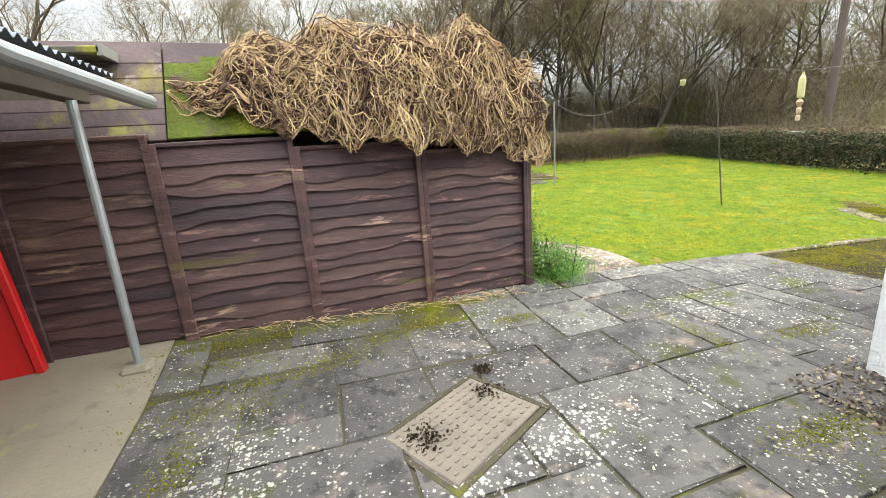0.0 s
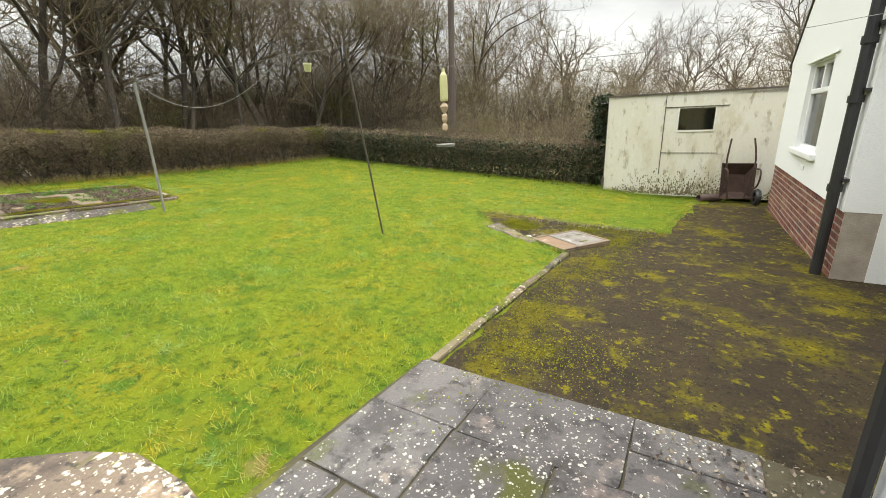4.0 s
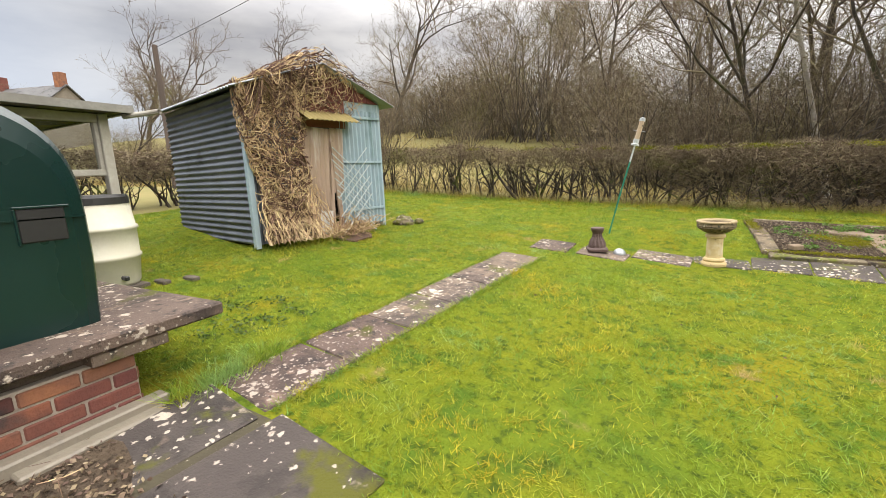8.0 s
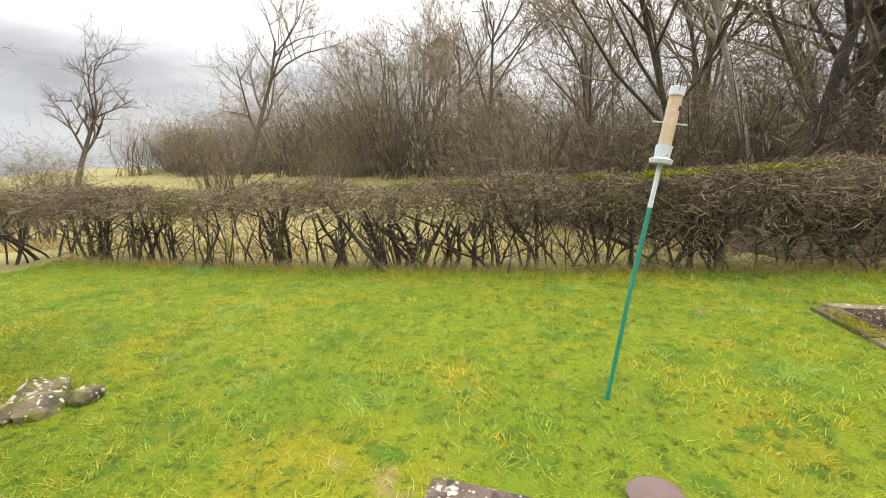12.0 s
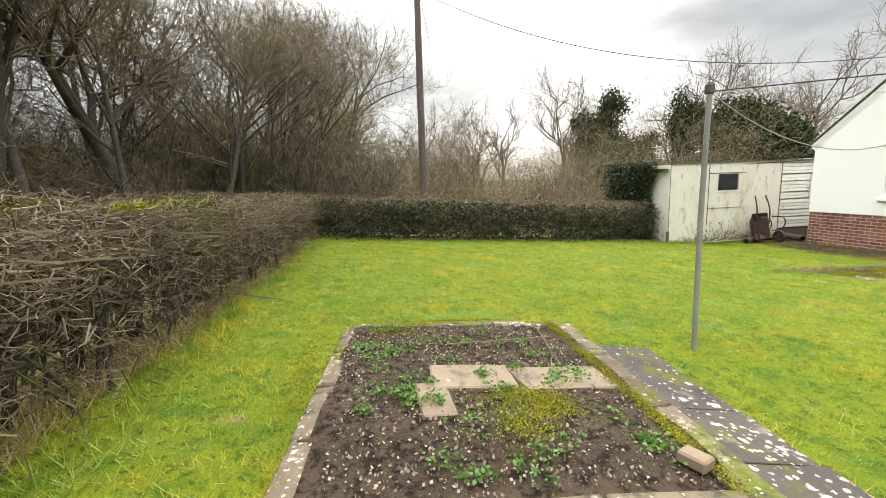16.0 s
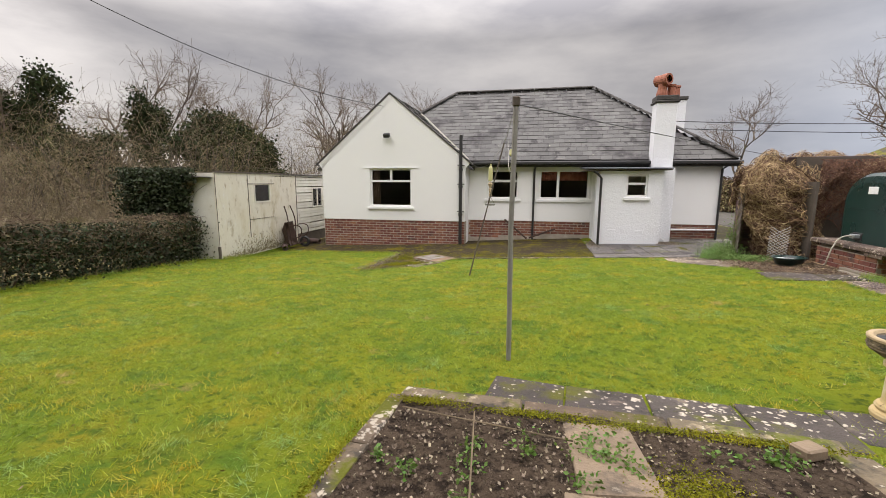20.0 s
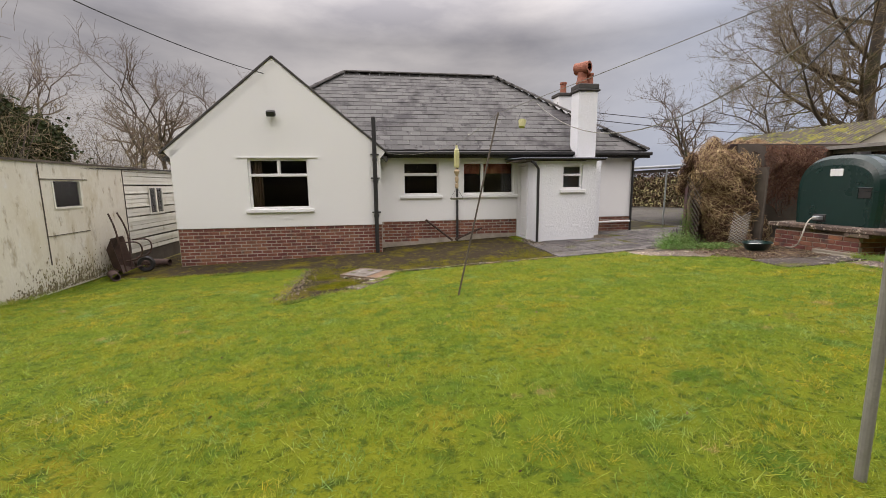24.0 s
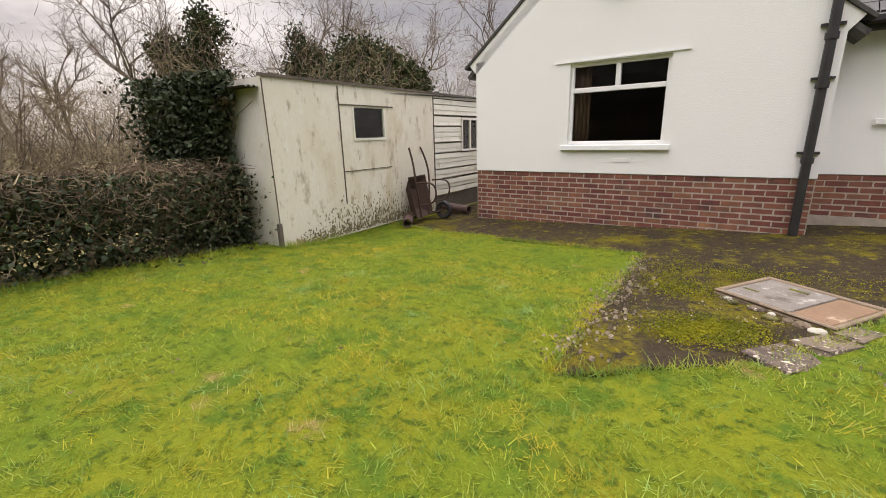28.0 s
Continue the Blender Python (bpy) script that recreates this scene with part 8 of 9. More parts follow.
ps = bmesh.new()
bmesh.ops.create_icosphere(ps, subdivisions=3, radius=0.075)
for v in ps.verts:
    v.co.z = max(v.co.z, -0.01) * 0.95
    v.co *= 1 + 0.02 * noise.noise(v.co * 14)
tagged(shade_smooth(put("upturned_bowl", ps, M["steel"], None, pose(4.98, 8.80, gz(4.98, 8.80) + 0.012))), "upturned silvery bowl beside the pedestal", "bowl")

# ---- wheelbarrow and clay pipes by the white shed ----
wz = gz(16.05, -0.7)
bar = thing("wheelbarrow", 16.05, -0.72, wz, "rusty wheelbarrow stood on end against the shed", "wheelbarrow", 8)
tray = bmesh.new()
rings = [(0.10, 0.17, 0.24, 0.66), (-0.10, 0.30, 0.10, 0.86), (-0.105, 0.32, 0.08, 0.88), (-0.09, 0.29, 0.11, 0.85), (0.085, 0.16, 0.25, 0.65)]
loops = [[tray.verts.new((x, y, z)) for y, z in ((-w, z0), (w, z0), (w * 1.05, z1), (-w * 1.05, z1))] for x, w, z0, z1 in rings]
for a, b in zip(loops, loops[1:]):
    for k in range(4):
        tray.faces.new([a[k], a[(k + 1) % 4], b[(k + 1) % 4], b[k]])
tray.faces.new(loops[0][::-1])
tray.faces.new(loops[-1])
bmesh.ops.recalc_face_normals(tray, faces=tray.faces[:])
part("tray", tray, M["rust"], bar, "brown rusted tray", pose(0.1, 0, 0, 0, 12, 0))
for y in (-0.30, 0.30):
    part("handle", tube_mesh(rounded_line([(0.02, y * 0.5, 0.1), (0.05, y * 0.93, 0.85), (0.10, y * 0.85, 1.15), (0.20, y * 0.72, 1.42)]), 0.019, 8), M["rust"], bar)
    part("leg", tube_mesh(rounded_line([(0.0, y, 0.78), (-0.34, y, 0.80), (-0.40, y * 0.95, 0.58), (-0.30, y * 0.9, 0.40), (-0.05, y * 0.87, 0.36)]), 0.017, 8), M["rust"], bar)
part("fork", tube_mesh([(0.0, -0.16, 0.12), (-0.22, -0.33, 0.19)], 0.016, 8), M["rust"], bar)
wheel = part("wheel", lathe([(0.10, -0.02), (0.10, 0.02)], 20), M["rust"], bar, "", Matrix.Translation((-0.22, -0.33, 0.19)) @ Matrix.Rotation(radians(90), 4, "X"))
part("tyre", lathe([(0.10, -0.04), (0.16, -0.05), (0.19, 0.0), (0.16, 0.05), (0.10, 0.04)], 22), M["black"], wheel)
part("spoke", sticks([(0, 0, 0)] * 6, [(0.1 * math.cos(a), 0.1 * math.sin(a), 0) for a in np.arange(6) * math.pi / 3], 0.008, 0.006, 4), M["rust"], wheel)
for x, y, rz, L in ((15.95, 0.0, 35, 0.45), (15.6, -1.6, 75, 0.9)):
    d = lathe([(0.085, 0.0), (0.085, L), (0.10, L), (0.10, L + 0.07), (0.08, L + 0.07), (0.07, 0.0), (0.085, 0.0)], 16)
    tagged(put("clay_pipe", d, M["ped"], None, pose(x, y, gz(x, y) + 0.09, 90, 0, rz)), "old clay drain pipe lying by the shed", "pipe", group="clay pipes")
tagged(put("metal_stake", tube_mesh([(0, 0, 0), (0.35, -0.3, 0.28)], 0.022, 8), M["lime"], None, pose(17.15, 2.95, gz(17.15, 2.95))), "pale pipe sticking out of the hedge foot", "pipe")

# ---- poles, wires, the neighbour ----
up = thing("utility_pole", 20.5, 9.1, gz(20.5, 9.1), "tall brown wooden utility pole beyond the hedge", "pole")
part("shaft", polyline([(0, 0, -0.2), (0.06, -0.04, 5), (0.1, -0.10, 9.2)], 0.14, 0.10, 12), M["pole_wood"], up)
for z in (4.2, 4.9):
    part("step_bolt", boxes((-0.2, 0.2, -0.01, 0.01, z, z + 0.02)), M["steel"], up)
part("stay", tube_mesh([(0.1, 0, 8.9), (0.35, -0.5, 6.5)], 0.01, 5), M["wire"], up)
line("overhead_wire", sag((20.6, 9.05, 8.28), (12.95, -1.12, 4.16), 1.02, 24), 0.010, M["wire"], "service wire sweeping down to the gable", "wire")
up2 = thing("utility_pole", -11.4, 12.9, gz(-11.4, 12.9), "far wooden utility pole", "pole")
part("shaft", polyline([(0, 0, -0.2), (0, 0, 6.6 - gz(-11.4, 12.9))], 0.13, 0.09, 10), M["pole_wood"], up2)
line("overhead_wire", sag((-11.4, 12.9, 6.5), (20.6, 9.15, gz(20.5, 9.1) + 8.7), 0.6, 24), 0.009, M["wire"], "wire from the far pole over the garden", "wire")
line("overhead_wire", sag((4.6, -1.9, 3.6), (-30, -14, 6.2), 0.7, 24), 0.012, M["wire"], "wire running off beyond the yard", "wire")
line("overhead_wire", sag((4.6, -1.9, 3.4), (-30, -14.5, 5.7), 0.7, 24), 0.012, M["wire"], "wire running off beyond the yard", "wire")
nh = thing("stone_house", -60, 26, gz(-60, 26), "far stone house with slate roof and brick chimneys", "house", 20)
part("wall", boxes((-4.5, 4.5, -3, 3, -1, 4.6)), M["stone_wall"], nh)
bm = roof_plane([(-4.8, -3.3, 4.5), (4.8, -3.3, 4.5), (4.8, 0, 7.2), (-4.8, 0, 7.2)], 0.12)
part("roof", bm, M["slate"], nh)
part("roof", roof_plane([(-4.8, 3.3, 4.5), (-4.8, 0, 7.2), (4.8, 0, 7.2), (4.8, 3.3, 4.5)], 0.12), M["slate"], nh)
bm = bmesh.new()
for x in (-4.5, 4.5):
    bm.faces.new([bm.verts.new((x, -3, 4.6)), bm.verts.new((x, 3, 4.6)), bm.verts.new((x, 0, 7.1))])
part("gable_end", bm, M["stone_wall"], nh)["kind"] = "stuff"
for x in (-4.0, 4.0):
    part("chimney", boxes((x - 0.45, x + 0.45, -0.4, 0.4, 6.5, 8.4), bevel=0.02), M["brick"], nh)
for x in (-2.6, 0.2, 2.6):
    for z in (0.8, 3.0):
        w_ = part("window", boxes((x - 0.5, x + 0.5, -3.05, -3.0, z, z + 1.2)), M["upvc"], nh)
        part("pane", boxes((x - 0.42, x + 0.42, -3.07, -3.055, z + 0.08, z + 0.56), (x - 0.42, x + 0.42, -3.07, -3.055, z + 0.64, z + 1.12)), M["black"], w_)


# ---- plants, litter, turf ----
def on_ground(x, y, dz=0.0):
    return np.column_stack([x, y, ground(x, y) + dz])


def blades(x, y, h, w, rr, lean=0.5, dz=0.0, lay=0.0):
    n = len(x)
    b = on_ground(x, y, dz)
    a = rr.uniform(0, 2 * math.pi, n)
    u = np.column_stack([np.cos(a), np.sin(a), np.zeros(n)])
    h = (h * rr.uniform(0.5, 1.4, n))[:, None]
    l = (rr.normal(size=(n, 3)) * lean + lay) * h * [1, 1, 0]
    w = (w * rr.uniform(0.7, 1.3, n))[:, None]
    up = np.array([0, 0, 1.0])
    pts = np.stack([b - u * w * 0.5, b + u * w * 0.5, b + l + up * h + u * w * 0.12, b + l + up * h - u * w * 0.12], 1)
    return pts.reshape(-1, 3), np.arange(4 * n).reshape(-1, 4)


def turf_ok(x, y):
    ok = (y > 0.1) & (x > -3.3) & (x < 17.0) & (y < 12.7)
    ok &= ~in_poly(x, y, [(0, -9), (6.72, -9), (6.75, 1.63), (5.25, 1.66), (5.36, 2.0), (5.1, 2.6), (4.6, 3.05), (4.3, 3.7), (3.2, 3.9), (2.0, 3.4), (0, 3)])
    ok &= ~in_poly(x, y, [(6.72, 1.53), (10.0, 1.5), (10.15, 1.75), (10.9, 2.95), (11.9, 3.72), (11.95, 2.0), (11.98, 0.45), (15.2, 0.12), (16.4, -0.3), (16.4, -4), (6.7, -4)])
    ok &= ~in_poly(x, y, [(6.6, 9.42), (9.17, 9.2), (9.2, 11.3), (6.64, 11.52)])
    ok &= ~in_poly(x, y, [(6.30, 8.98), (8.5, 8.72), (8.54, 9.12), (6.34, 9.42)])
    ok &= ~in_poly(x, y, [(3.18, 4.3), (3.67, 4.3), (4.2, 8.2), (3.7, 8.2)])
    ok &= ~in_poly(x, y, [(3.1, 3.3), (4.4, 3.70), (4.48, 4.52), (3.7, 4.68), (3.2, 4.6)])
    ok &= ~in_poly(x, y, [(3.92, 8.6), (4.4, 8.57), (4.42, 9.05), (3.94, 9.08)])
    ok &= ~in_poly(x, y, [(4.5, 8.48), (6.3, 8.5), (6.3, 8.95), (4.5, 8.75)])
    ok &= ~((x > -1.6) & (x < 1.25) & (y > 6.9) & (y < 9.3)) & ~((x > 16.4) & (y < 2.3))
    ok &= ~((x < 3.15) & (y < 4.5) & (x > -3))
    return ok


tr = np.random.default_rng(3)
n = 380000
x, y = tr.uniform(-3.3, 17.0, n), tr.uniform(0.1, 12.7, n)
lump = 0.5 + 0.5 * np.sin(x * 2.3 + 1.7 * np.sin(y * 1.9)) * np.sin(y * 2.7 + 1.3 * np.sin(x * 1.3))
near = np.where(x < 13, 1.0, 0.55)
keep = turf_ok(x + tr.normal(size=n) * 0.035, y + tr.normal(size=n) * 0.035) & (tr.uniform(0, 1, n) < (0.55 + 0.45 * lump) * near)
x, y, lump = x[keep], y[keep], lump[keep]
turf = put("turf", blades(x, y, 0.016 + 0.016 * lump, 0.0062, tr, 1.0, -0.004), M["blade"])
tagged(turf, "short mown grass blades, uneven and mossy", "grass", kind="stuff")
# clumps whose blades all lie over to one side
n, per = 30000, 11
cx, cy = tr.uniform(-3.3, 16.9, n), tr.uniform(1.5, 12.6, n)
way = tr.uniform(0, 2 * math.pi, n)
kx, ky = np.repeat(cx, per) + tr.normal(size=n * per) * 0.027, np.repeat(cy, per) + tr.normal(size=n * per) * 0.027
lay = np.repeat(np.column_stack([np.cos(way), np.sin(way), np.zeros(n)]) * tr.uniform(0.4, 1.6, n)[:, None], per, 0)
ok = turf_ok(kx, ky)
tagged(put("tuft_grass", blades(kx[ok], ky[ok], 0.027, 0.0048, tr, 0.6, -0.004, lay[ok]), M["blade"]), "small leaning tufts in the lawn", "grass", kind="stuff")
# grass leaning over the edges of the path and kerbs
pe = tr.uniform(4.62, 8.2, 5200)
side = np.where(tr.uniform(0, 1, 5200) < 0.5, -0.26, 0.26) + tr.normal(size=5200) * 0.018
tagged(put("path_fringe", blades(3.478 + 0.138 * (pe - 4.9) + side, pe, 0.030, 0.005, tr, 1.1), M["blade"]), "grass creeping over the path edges", "grass", kind="stuff")
hx_, hy_ = tr.uniform(-3.3, 17, 9000), 12.66 + np.abs(tr.normal(size=9000)) * 0.16
tagged(put("hedge_foot_grass", blades(hx_, hy_, 0.13, 0.007, tr, 0.9), M["straw"]), "withered grass and stalks at the hedge foot", "grass", kind="stuff")
# longer fringe along edges that the mower misses
ex = np.concatenate([tr.uniform(-3.3, 17, 7000), tr.normal(16.72, 0.08, 2500), tr.uniform(16.2, 16.5, 1500), 3.2 + tr.normal(size=700) * 0.06, tr.uniform(0.7, 1.5, 1200)])
ey = np.concatenate([12.5 + tr.normal(size=7000) * 0.10, tr.uniform(2.3, 12.5, 2500), tr.uniform(-0.6, 2.3, 1500), tr.uniform(4.4, 5.1, 700), tr.uniform(6.6, 9.2, 1200)])
fr_ok = ~((ex > 1.6) & (ey < 9.3) & (ex < 2)) 
tagged(put("rough_fringe", blades(ex[fr_ok], ey[fr_ok], 0.08, 0.006, tr, 0.7), M["blade"]), "long grass along the hedge foot and sheds", "grass", kind="stuff")
# dry grass of the field beyond the hedge
n = 22000
dx, dy = tr.uniform(-26, 7, n), 13.6 + tr.uniform(0, 1, n) ** 1.6 * 30
tagged(put("field_tussocks", blades(dx, dy, 0.22, 0.022, tr, 0.7), M["straw"]), "pale dry grass of the rough field", "grass", kind="stuff")
# dead leaves on the lawn and earth
n = 170
lx, ly = tr.uniform(3, 16, n), tr.uniform(1.8, 12, n)
ok = turf_ok(lx, ly)
ang_, far_ = tr.uniform(0, 2 * math.pi, 6500), np.sqrt(tr.uniform(0, 1, 6500)) + np.abs(tr.normal(size=6500)) * 0.10
lx, ly = np.concatenate([lx[ok], 3.35 + 1.08 * far_ * np.cos(ang_)]), np.concatenate([ly[ok], 2.95 + 1.02 * far_ * np.sin(ang_)])
lf = leaf_quads(on_ground(lx, ly, 0.022), 0.017, 0.35, 1.6)
tagged(put("dead_leaves", lf, M["leaf_brown"]), "brown and bleached leaves scattered on the grass", "leaves", kind="stuff")
n = 800
p, d = on_ground(tr.uniform(2.3, 4.2, n), tr.uniform(1.9, 3.9, n), 0.03), tr.normal(size=(n, 3)) * [1, 1, 0.08]
h = n // 3
tagged(put("fallen_twigs", join(sticks(p[h:], p[h:] + d[h:] * 0.06, 0.002, 0.001)), M["vine_dark"]), "fallen dark twigs on bare earth", "twigs", kind="stuff")
flat = lambda u, v, dep: np.column_stack([u, v, ground(u, v) + 0.022 + 0.03 * np.clip(dep, 0, 1)])
tagged(put("fallen_stems", join(strands(150, tr, lambda n: (tr.uniform(2.3, 3.6, n), tr.uniform(2.0, 3.4, n), tr.uniform(0, 1, n)), flat, 9, 0.05, 0.0026, 0.18), strands(150, tr, lambda n: (tr.uniform(1.0, 3.6, n), 1.36 + 0.02 * tr.uniform(1.2, 3.8, n) + tr.normal(size=n) * 0.035, tr.uniform(0, 0.4, n)), flat, 5, 0.03, 0.0015, 0.25, 0.0, 0.05), strands(110, tr, lambda n: (tr.uniform(2.3, 4.2, n), tr.uniform(1.9, 3.9, n), tr.uniform(0, 0.6, n)), flat, 5, 0.03, 0.0018, 0.2)), M["vine"]), "straw-coloured stems fallen on bare earth", "twigs", kind="stuff")
edge_pts = [(10.05, 1.55), (10.2, 1.85), (10.9, 2.98), (11.92, 3.74), (11.97, 2.0), (12.0, 0.48), (15.2, 0.14), (16.3, -0.25)]
fr_x, fr_y = [], []
for (ax, ay_), (bx, by) in zip(edge_pts, edge_pts[1:]):
    m_ = int(math.hypot(bx - ax, by - ay_) * 420)
    q = tr.uniform(0, 1, m_)
    fr_x.append(ax + (bx - ax) * q + tr.normal(size=m_) * 0.03), fr_y.append(ay_ + (by - ay_) * q + tr.normal(size=m_) * 0.03)
tagged(put("tarmac_fringe", blades(np.concatenate(fr_x), np.concatenate(fr_y), 0.045, 0.006, tr, 0.9, -0.01), M["blade"]), "grass leaning over the broken edge of the tarmac", "grass", kind="stuff")
m_ = 130
sx_, sy_ = 11.84 + tr.normal(size=m_) * 0.085, tr.uniform(0.5, 3.5, m_)
chip = []
for k in range(m_):
    a_ = np.array([sx_[k], sy_[k], gz(sx_[k], sy_[k]) + 0.012])
    r_ = tr.uniform(0.006, 0.022)
    chip.append(sticks([a_ - [0, 0, 0.012]], [a_ + tr.normal(size=3) * [0.006, 0.006, 0] + [0, 0, r_ * 0.5]], r_, r_ * 0.6, 5))
    chip.append(leaf_quads([a_ + [0, 0, r_ * 0.5]], r_ * 1.7, 0.1, 1.1))
tagged(put("stone_chips", join(*chip), M["gravel"]), "pale stone chips along the tarmac's edge", "stones", kind="stuff")
# gravel and leaf crumbs along the house foot
gx = np.concatenate([tr.uniform(4.25, 4.85, 900), tr.uniform(6.4, 6.7, 300), 11.95 + tr.normal(size=400) * 0.06, tr.uniform(10.3, 11.9, 160)])
gy = np.concatenate([tr.uniform(-1.15, -0.40, 900), tr.uniform(-1.0, 0.2, 300), tr.uniform(0.6, 3.6, 400), tr.uniform(1.9, 3.0, 160)])
ok = ~((gx > 4.8) & (gx < 6.42) & (gy < -0.5)) & ~((gx > 4.34) & (gx < 4.8) & (gy < -1.04))
tagged(put("gravel", leaf_quads(on_ground(gx[ok], gy[ok], 0.025), 0.018, 0.6, 1.2), M["gravel"]), "stone chips and leaf litter along the edges", "gravel", kind="stuff")
n = 1500
cx, cy = tr.uniform(1.2, 6.7, n), tr.uniform(-1.9, 1.6, n)
ok = ~((cx > 4.2) & (cy < -0.5))
tagged(put("grit", leaf_quads(on_ground(cx[ok], cy[ok], 0.024), 0.014, 0.15, 1.3), M["lime"]), "pale flakes and grit scattered on the paving", "grit", kind="stuff")


def moss_mat(spots, name, label, n=1700, dz=0.019, size=0.0085):
    out = []
    for x, y, sx, sy in spots:
        px, py = x + tr.normal(size=n) * sx, y + tr.normal(size=n) * sy
        out.append(leaf_quads(on_ground(px, py, dz), size, 0.35, 1.2))
    tagged(put(name, join(*out), M["moss"]), label, "moss", kind="stuff")


moss_mat([*[(1.2 + 0.5 * k, 1.24 + 0.03 * k, 0.16, 0.04) for k in range(5)], (1.3, 1.0, 0.25, 0.05), (1.5, 0.75, 0.30, 0.04), (2.0, 0.85, 0.25, 0.05), (2.35, 1.02, 0.16, 0.06), (2.7, 1.12, 0.14, 0.06), (1.3, 0.55, 0.25, 0.06), (4.25, -0.95, 0.22, 0.12), (4.0, -0.75, 0.14, 0.05), (5.05, -0.05, 0.16, 0.05),
          (4.4, 0.2, 0.05, 0.2), (3.3, 0.95, 0.18, 0.04), (1.2, 0.1, 0.06, 0.2)], "patio_moss", "cushions of green moss in the patio joints", 900)
moss_mat([(8.9, 9.36, 0.12, 0.03), (8.2, 9.41, 0.2, 0.03), (7.5, 9.47, 0.22, 0.03), (6.95, 9.52, 0.2, 0.03), (6.62, 11.0, 0.04, 0.3), (9.0, 10.9, 0.12, 0.12), (7.30, 10.30, 0.12, 0.10), (7.45, 10.05, 0.08, 0.10), (7.9, 11.55, 0.5, 0.05), (7.6, 10.2, 0.06, 0.14), (9.2, 10.3, 0.02, 0.3)], "bed_moss", "moss on the bed edging", dz=0.055)
moss_mat([(8, 1.25, 0.7, 0.12), (7.2, 0.9, 0.25, 0.3), (11.18, 2.55, 0.17, 0.15), (11.2, 2.6, 0.2, 0.16), (11.08, 2.48, 0.12, 0.10), (11.35, 2.75, 0.12, 0.09), (11.4, 1.6, 0.22, 0.16), (11.0, 0.95, 0.3, 0.15), (9.6, 1.0, 0.5, 0.2), (11.6, 1.2, 0.15, 0.5)], "tarmac_moss", "yellow moss creeping over the tarmac", 1800, 0.024, 0.011)
# dark weeds in the lawn beside the tank
out = []
for a, b in zip(tr.uniform(1.9, 3.0, 34), tr.uniform(4.95, 5.75, 34)):
    k = int(tr.integers(10, 34))
    out.append(leaf_quads(np.array([a, b, gz(a, b) + 0.03]) + tr.normal(size=(k, 3)) * [0.05, 0.04, 0.008], 0.016, 0.4))
tagged(put("lawn_weeds", join(*out), M["weed"]), "dark low weeds in the lawn by the tank", "weeds", kind="stuff")
# weeds in the bed
wx, wy = tr.uniform(6.8, 9.0, 64), tr.uniform(9.6, 11.2, 64)
out = []
for a, b in zip(wx, wy):
    k = int(tr.integers(20, 60))
    s = tr.uniform(0.02, 0.06)
    out.append(leaf_quads(np.array([a, b, gz(a, b) + 0.055]) + np.abs(tr.normal(size=(k, 3))) * [0, 0, 0.02] + tr.normal(size=(k, 3)) * [s, s, 0], 0.017, 0.4))
tagged(put("bed_weeds", join(*out), M["green_leaf"]), "small green weeds across the bed", "weeds", kind="stuff")
n = 3800
px, py = tr.uniform(6.75, 9.05, n), tr.uniform(9.5, 11.3, n)
tagged(put("soil_crumbs", leaf_quads(on_ground(px, py, 0.045), 0.016, 0.8, 1.2), M["gravel"]), "stones and crumbs on the soil", "stones", kind="stuff")
tagged(put("bamboo_cane", join(tube_mesh([(9.0, 9.55, gz(9, 9.5) + 0.09), (8.0, 9.75, gz(8, 9.7) + 0.08)], 0.005, 5)), M["twig"]), "thin cane lying across the bed", "cane")
tagged(put("bamboo_cane", join(tube_mesh([(8.55, 9.55, gz(8.5, 9.5) + 0.10), (8.45, 10.5, gz(8.4, 10.5) + 0.08)], 0.005, 5)), M["twig"]), "thin cane lying across the bed", "cane")
tagged(put("loose_brick", boxes((-0.065, 0.065, -0.05, 0.05, 0, 0.06), bevel=0.01), M["pink_slab"], None, pose(6.86, 9.62, gz(6.86, 9.62) + 0.05, 4, 0, 25)), "loose brick on the bed edging", "brick")
# shrub by the fence end
shx, shy = 4.05, 1.85
sh = thing("fence_shrub", shx, shy, gz(shx, shy), "leafy green shrub with a grassy tuft at its foot", "shrub")
inv = Matrix.Translation((-shx, -shy, -gz(shx, shy)))
c = np.array([4.12, 1.80, 0.34]) + tr.normal(size=(3400, 3)) * [0.17, 0.19, 0.08]
c[:, 2] = np.maximum(c[:, 2], 0.12)
part("foliage", leaf_quads(c, 0.017), M["shrub_green"], sh, "", inv)
c = np.array([3.93, 1.74, 0.62]) + tr.normal(size=(1000, 3)) * [0.06, 0.09, 0.20]
c[:, 2] = np.maximum(c[:, 2], 0.12)
part("upper_foliage", leaf_quads(c, 0.017), M["green_leaf"], sh, "sparse dark leaves climbing the fence end", inv)
q = tr.normal(size=(16, 3)) * [0.12, 0.12, 0.02] + [4.05, 1.78, gz(4.05, 1.78)]
part("stem", sticks(q, q + tr.normal(size=(16, 3)) * [0.06, 0.08, 0.06] + [0.0, 0.0, 0.36], 0.005, 0.003), M["stem"], sh, "", inv)
gx_, gy_ = 4.22 + tr.normal(size=650) * 0.12, 1.72 + tr.normal(size=650) * 0.15
part("grass_tuft", blades(gx_, gy_, 0.145, 0.010, tr, 1.05), M["tuft_green"], sh, "strappy bright green tuft", inv)
q = tr.uniform(0, 1, 3000)
fx_, fy_ = 4.45 - 0.75 * q + tr.normal(size=3000) * 0.14, 1.85 + 0.75 * q + tr.normal(size=3000) * 0.13
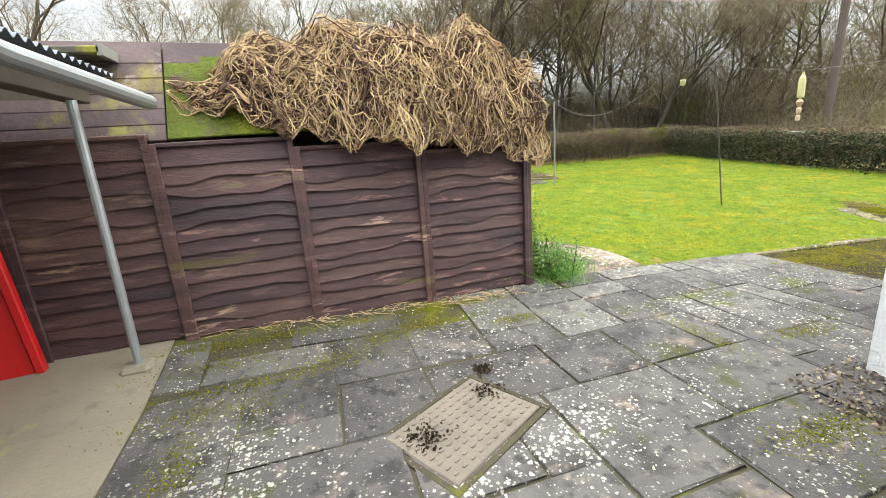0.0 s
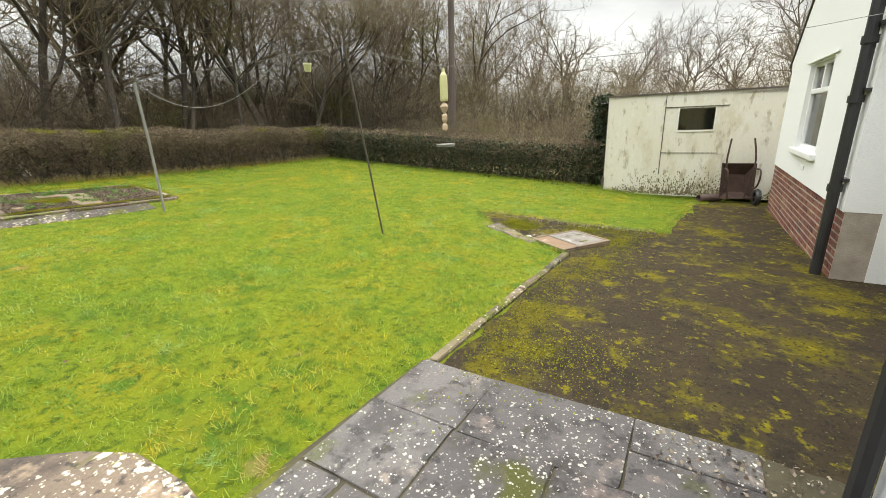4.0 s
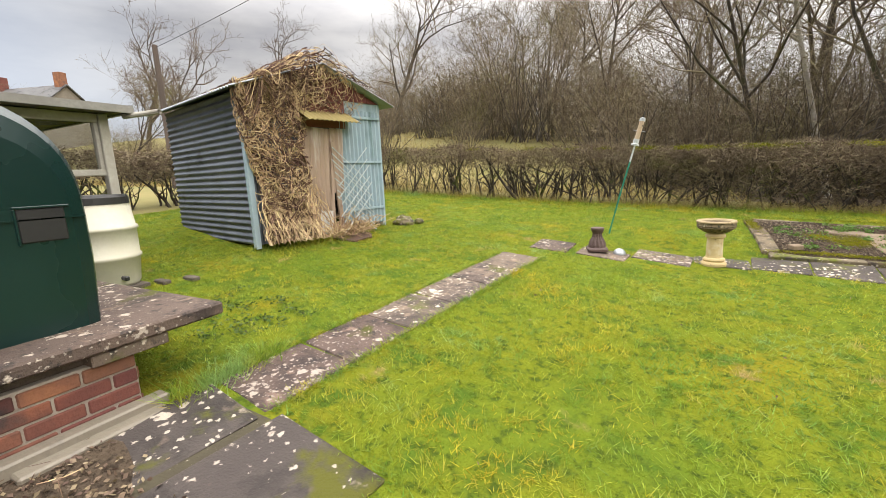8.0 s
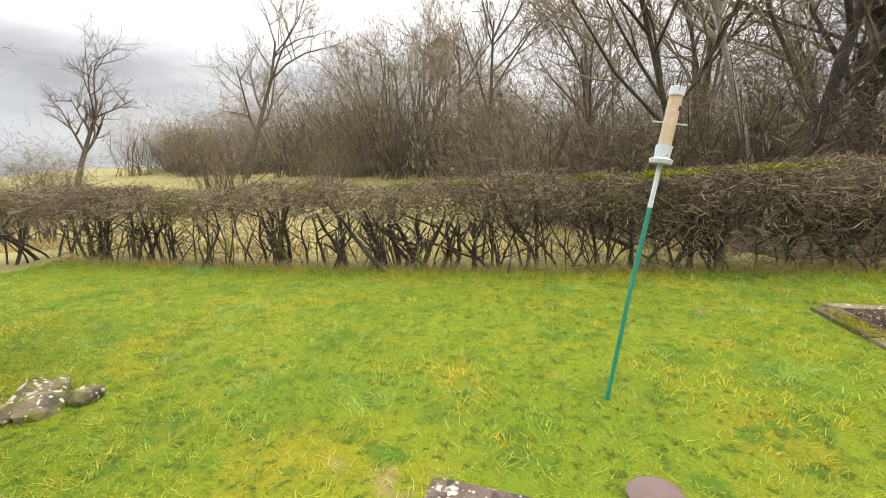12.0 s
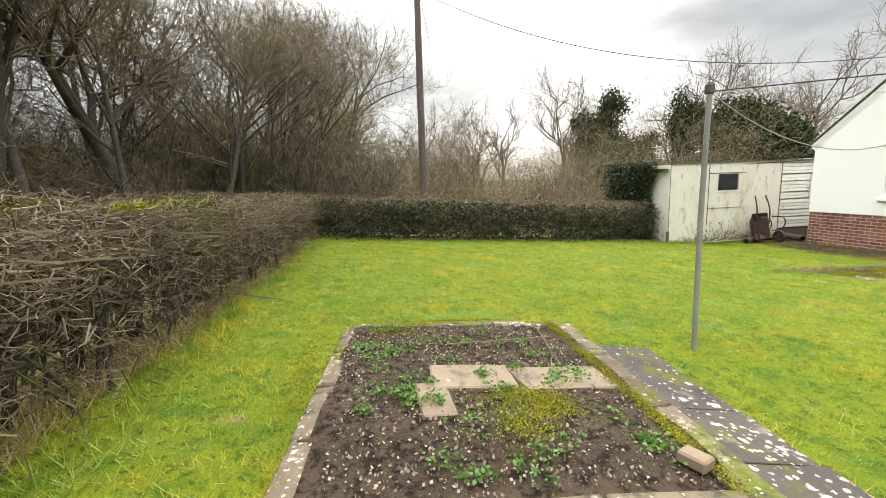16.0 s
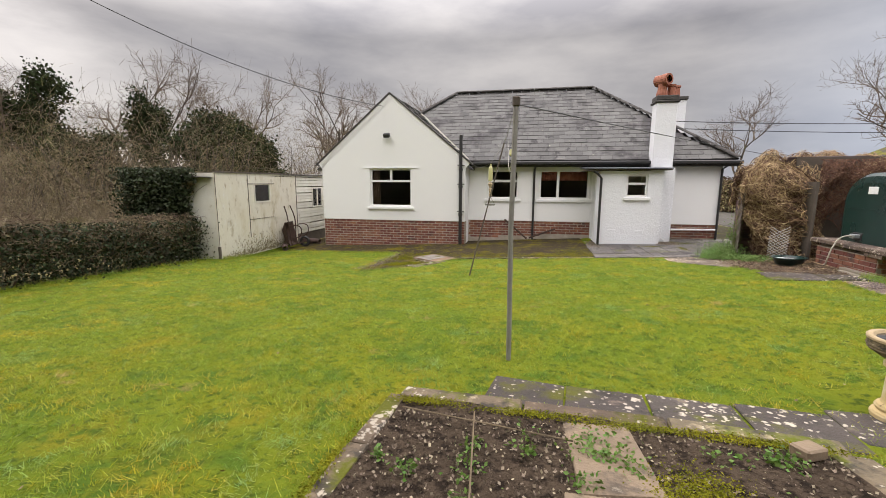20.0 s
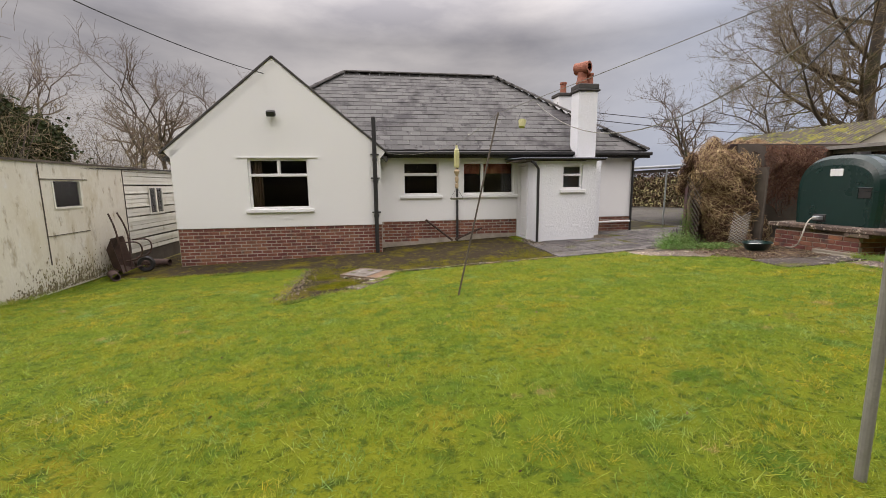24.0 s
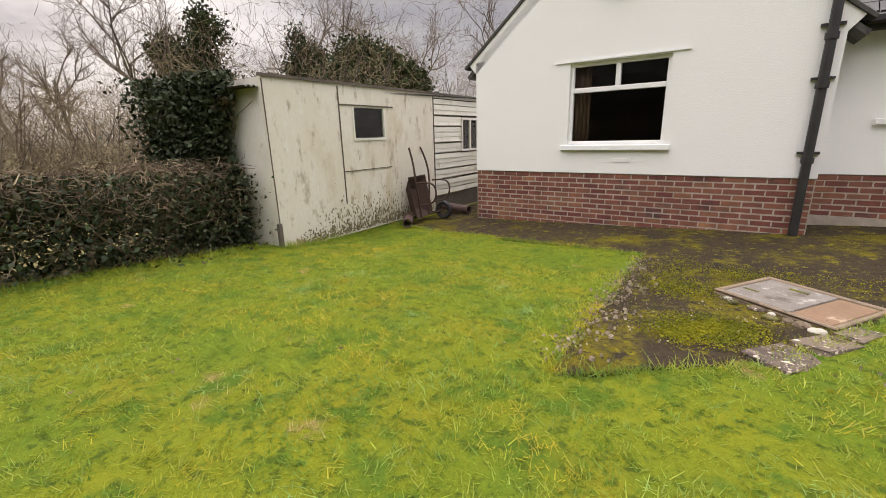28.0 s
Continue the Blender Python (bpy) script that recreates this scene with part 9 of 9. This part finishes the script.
tagged(put("ground_ivy", leaf_quads(on_ground(fx_, fy_, 0.02 + 0.10 * tr.uniform(0, 1, 3000)), 0.02, 0.5), M["shrub_green"]), "low green weeds under the dead climber", "weeds", kind="stuff")
for mat, label, m in ((M["wood_dark"], "dark diamond trellis at the fence end", pose(3.82, 1.55, 0.05, 0, 0, 75)),
                      (M["tin_white"], "pale diamond trellis under the dead climber", pose(3.35, 2.62, gz(3.35, 2.6) - 0.1, -10, 0, -20) @ Matrix.Scale(0.5, 4))):
    tre = thing("trellis", 0, 0, 0, label, "trellis")
    tre.matrix_basis = m
    for k in range(10):
        for s in (-1, 1):
            z = 0.2 + k * 0.11
            part("slat", sticks([(0, 0.012 * s, z if s > 0 else z + 0.45)], [(0.62, 0.012 * s, z + 0.45 if s > 0 else z)], 0.008, 0.008, 4), mat, tre)
tub = thing("garden_tub", 3.52, 3.05, gz(3.52, 3.05), "dark green plastic tub with a pale lid lying in it", "tub", 25)
shade_smooth(part("bowl", lathe([(0.0, 0.015), (0.17, 0.015), (0.20, 0.05), (0.245, 0.15), (0.265, 0.155), (0.262, 0.165), (0.235, 0.16), (0.185, 0.055), (0.0, 0.03)], 24), M["tank"], tub, "dark green bowl", Matrix.Diagonal((1.25, 0.85, 1, 1))))
part("lid", boxes((-0.16, 0.15, -0.10, 0.09, 0.125, 0.14), bevel=0.006), M["upvc"], tub, "pale plastic lid", pose(0.05, 0, 0.0, 6, -9, 12))
# straw heap at the tin shed's door
n = 260
b = np.column_stack([1.22 + tr.normal(size=n) * 0.12, 8.12 + tr.normal(size=n) * 0.2, np.full(n, gz(1.2, 8.1) + 0.02)])
tagged(put("straw_heap", join(sticks(b, b + tr.normal(size=(n, 3)) * [0.16, 0.2, 0.05] + [0.08, 0, 0.14], 0.006, 0.004), vines(lambda m: (b[:120] + [0.05, 0, 0.1], tr.normal(size=(120, 3)) + [0.5, 0, 0.3]), 120, tr, 0.09, 5, 0.005)), M["vine"]), "heap of cut straw-coloured stems by the shed door", "straw", kind="stuff")
drape("bare_patch", ragged([(1.25, 7.75), (1.62, 7.8), (1.72, 8.1), (1.5, 8.35), (1.2, 8.3)], 0.12, 0.05, 8), 0.02, M["red_earth"], 0.1, jitter=0.03, label="bare reddish earth by the shed door", category="earth")
for k, (x, y, s) in enumerate(((1.62, 9.2, 0.13), (1.45, 9.32, 0.15), (1.75, 9.35, 0.09), (1.5, 9.12, 0.1))):
    st_ = bmesh.new()
    bmesh.ops.create_icosphere(st_, subdivisions=2, radius=s)
    for v in st_.verts:
        v.co *= 1 + 0.35 * noise.noise(v.co * 9 + Vector((k, 0, 0)))
        v.co.z *= 0.6
    tagged(put("rubble_stone", st_, M["kerb"], None, pose(x, y, gz(x, y) + 0.03)), "rough stone in the rubble by the shed corner", "stone", group="rubble by the shed")

# ---- slabs and bricks ----
paving(patio, 0.9, 6.72, -2.1, 1.65, 0.265, M["slab"], off_patio)
BR, HALF = brick_mesh(), brick_mesh(0.107)
brick_course(plinth, BR, HALF, 10.32, 15.16, DPC, 13, GY, bottom=lambda x: gz(x, GY) - 0.06, seed=1)
brick_course(mplinth, BR, HALF, 6.44, 10.30, DPC, 8, MY, bottom=lambda x: gz(x, MY) + 0.12, seed=2)
brick_course(mplinth, BR, HALF, 2.83, 4.34, DPC, 6, MY, bottom=lambda x: gz(x, MY) - 0.06, seed=3)
def painted_brick(seed, l=0.238, h=0.0795):
    """A brick under many coats of paint: no upright joints to see, a soft uneven lip along its lower edge."""
    r = random.Random(seed)
    n = 9
    vs, qs = [], []
    for i in range(n):
        x = -l / 2 + l * i / (n - 1)
        lip = r.uniform(0.0, 0.005) if 0 < i < n - 1 else 0.002
        out = 0.0012 * max(0.0, math.sin(seed * 1.9 + i * 0.55))
        d = r.uniform(-0.0012, 0.0012) if 0 < i < n - 1 else 0
        prof = [(-0.05, h / 2), (d, h / 2 - 0.001), (d, 0.0), (d + out * 0.6, -h / 2 + 0.012 + lip), (d - out, -h / 2 + 0.0015 + lip * 0.25), (-0.05, -h / 2)]
        vs += [(x, y, z) for y, z in prof]
    for i in range(n - 1):
        qs += [(6 * i + k, 6 * i + k + 1, 6 * i + k + 7, 6 * i + k + 6) for k in range(5)]
    me = mesh_np("brick", np.array(vs), np.array(qs))
    me.materials.append(M["white_brick"])
    return me


WHITE = [painted_brick(k) for k in range(6)]


def white_course(parent, x0, x1, m, seed):
    r = random.Random(seed)
    for j in range(27):
        z, dep = 2.15 - (j + 0.5) * 0.0795, r.uniform(-0.0010, 0.0010)
        x = x0 - (0.119 if j % 2 else 0)
        while x < x1 - 0.02:
            a, b = max(x, x0), min(x + 0.238, x1)
            if b - a > 0.02:
                ob = new("brick", WHITE[r.randrange(6)])
                ob.parent = parent
                ob.matrix_basis = m @ Matrix.Translation(((a + b) / 2, dep + r.uniform(-0.0006, 0.0006), z)) @ Matrix.Diagonal(((b - a) / 0.238, 1, 1, 1))
            x += 0.238


turn = Matrix.Rotation(radians(90), 4, "Z")
white_course(ext_side, -1.05, -0.5052, Matrix.Translation((4.795, 0, 0)) @ turn, 31)
white_course(chim, -1.90, -1.0442, Matrix.Translation((4.355, 0, 0)) @ turn, 32)
white_course(chim, 4.3552, 4.795, Matrix.Translation((0, -1.0445, 0)), 33)
white_course(ext_front, 4.7952, 5.10, Matrix.Translation((0, EY + 0.005, 0)), 34)
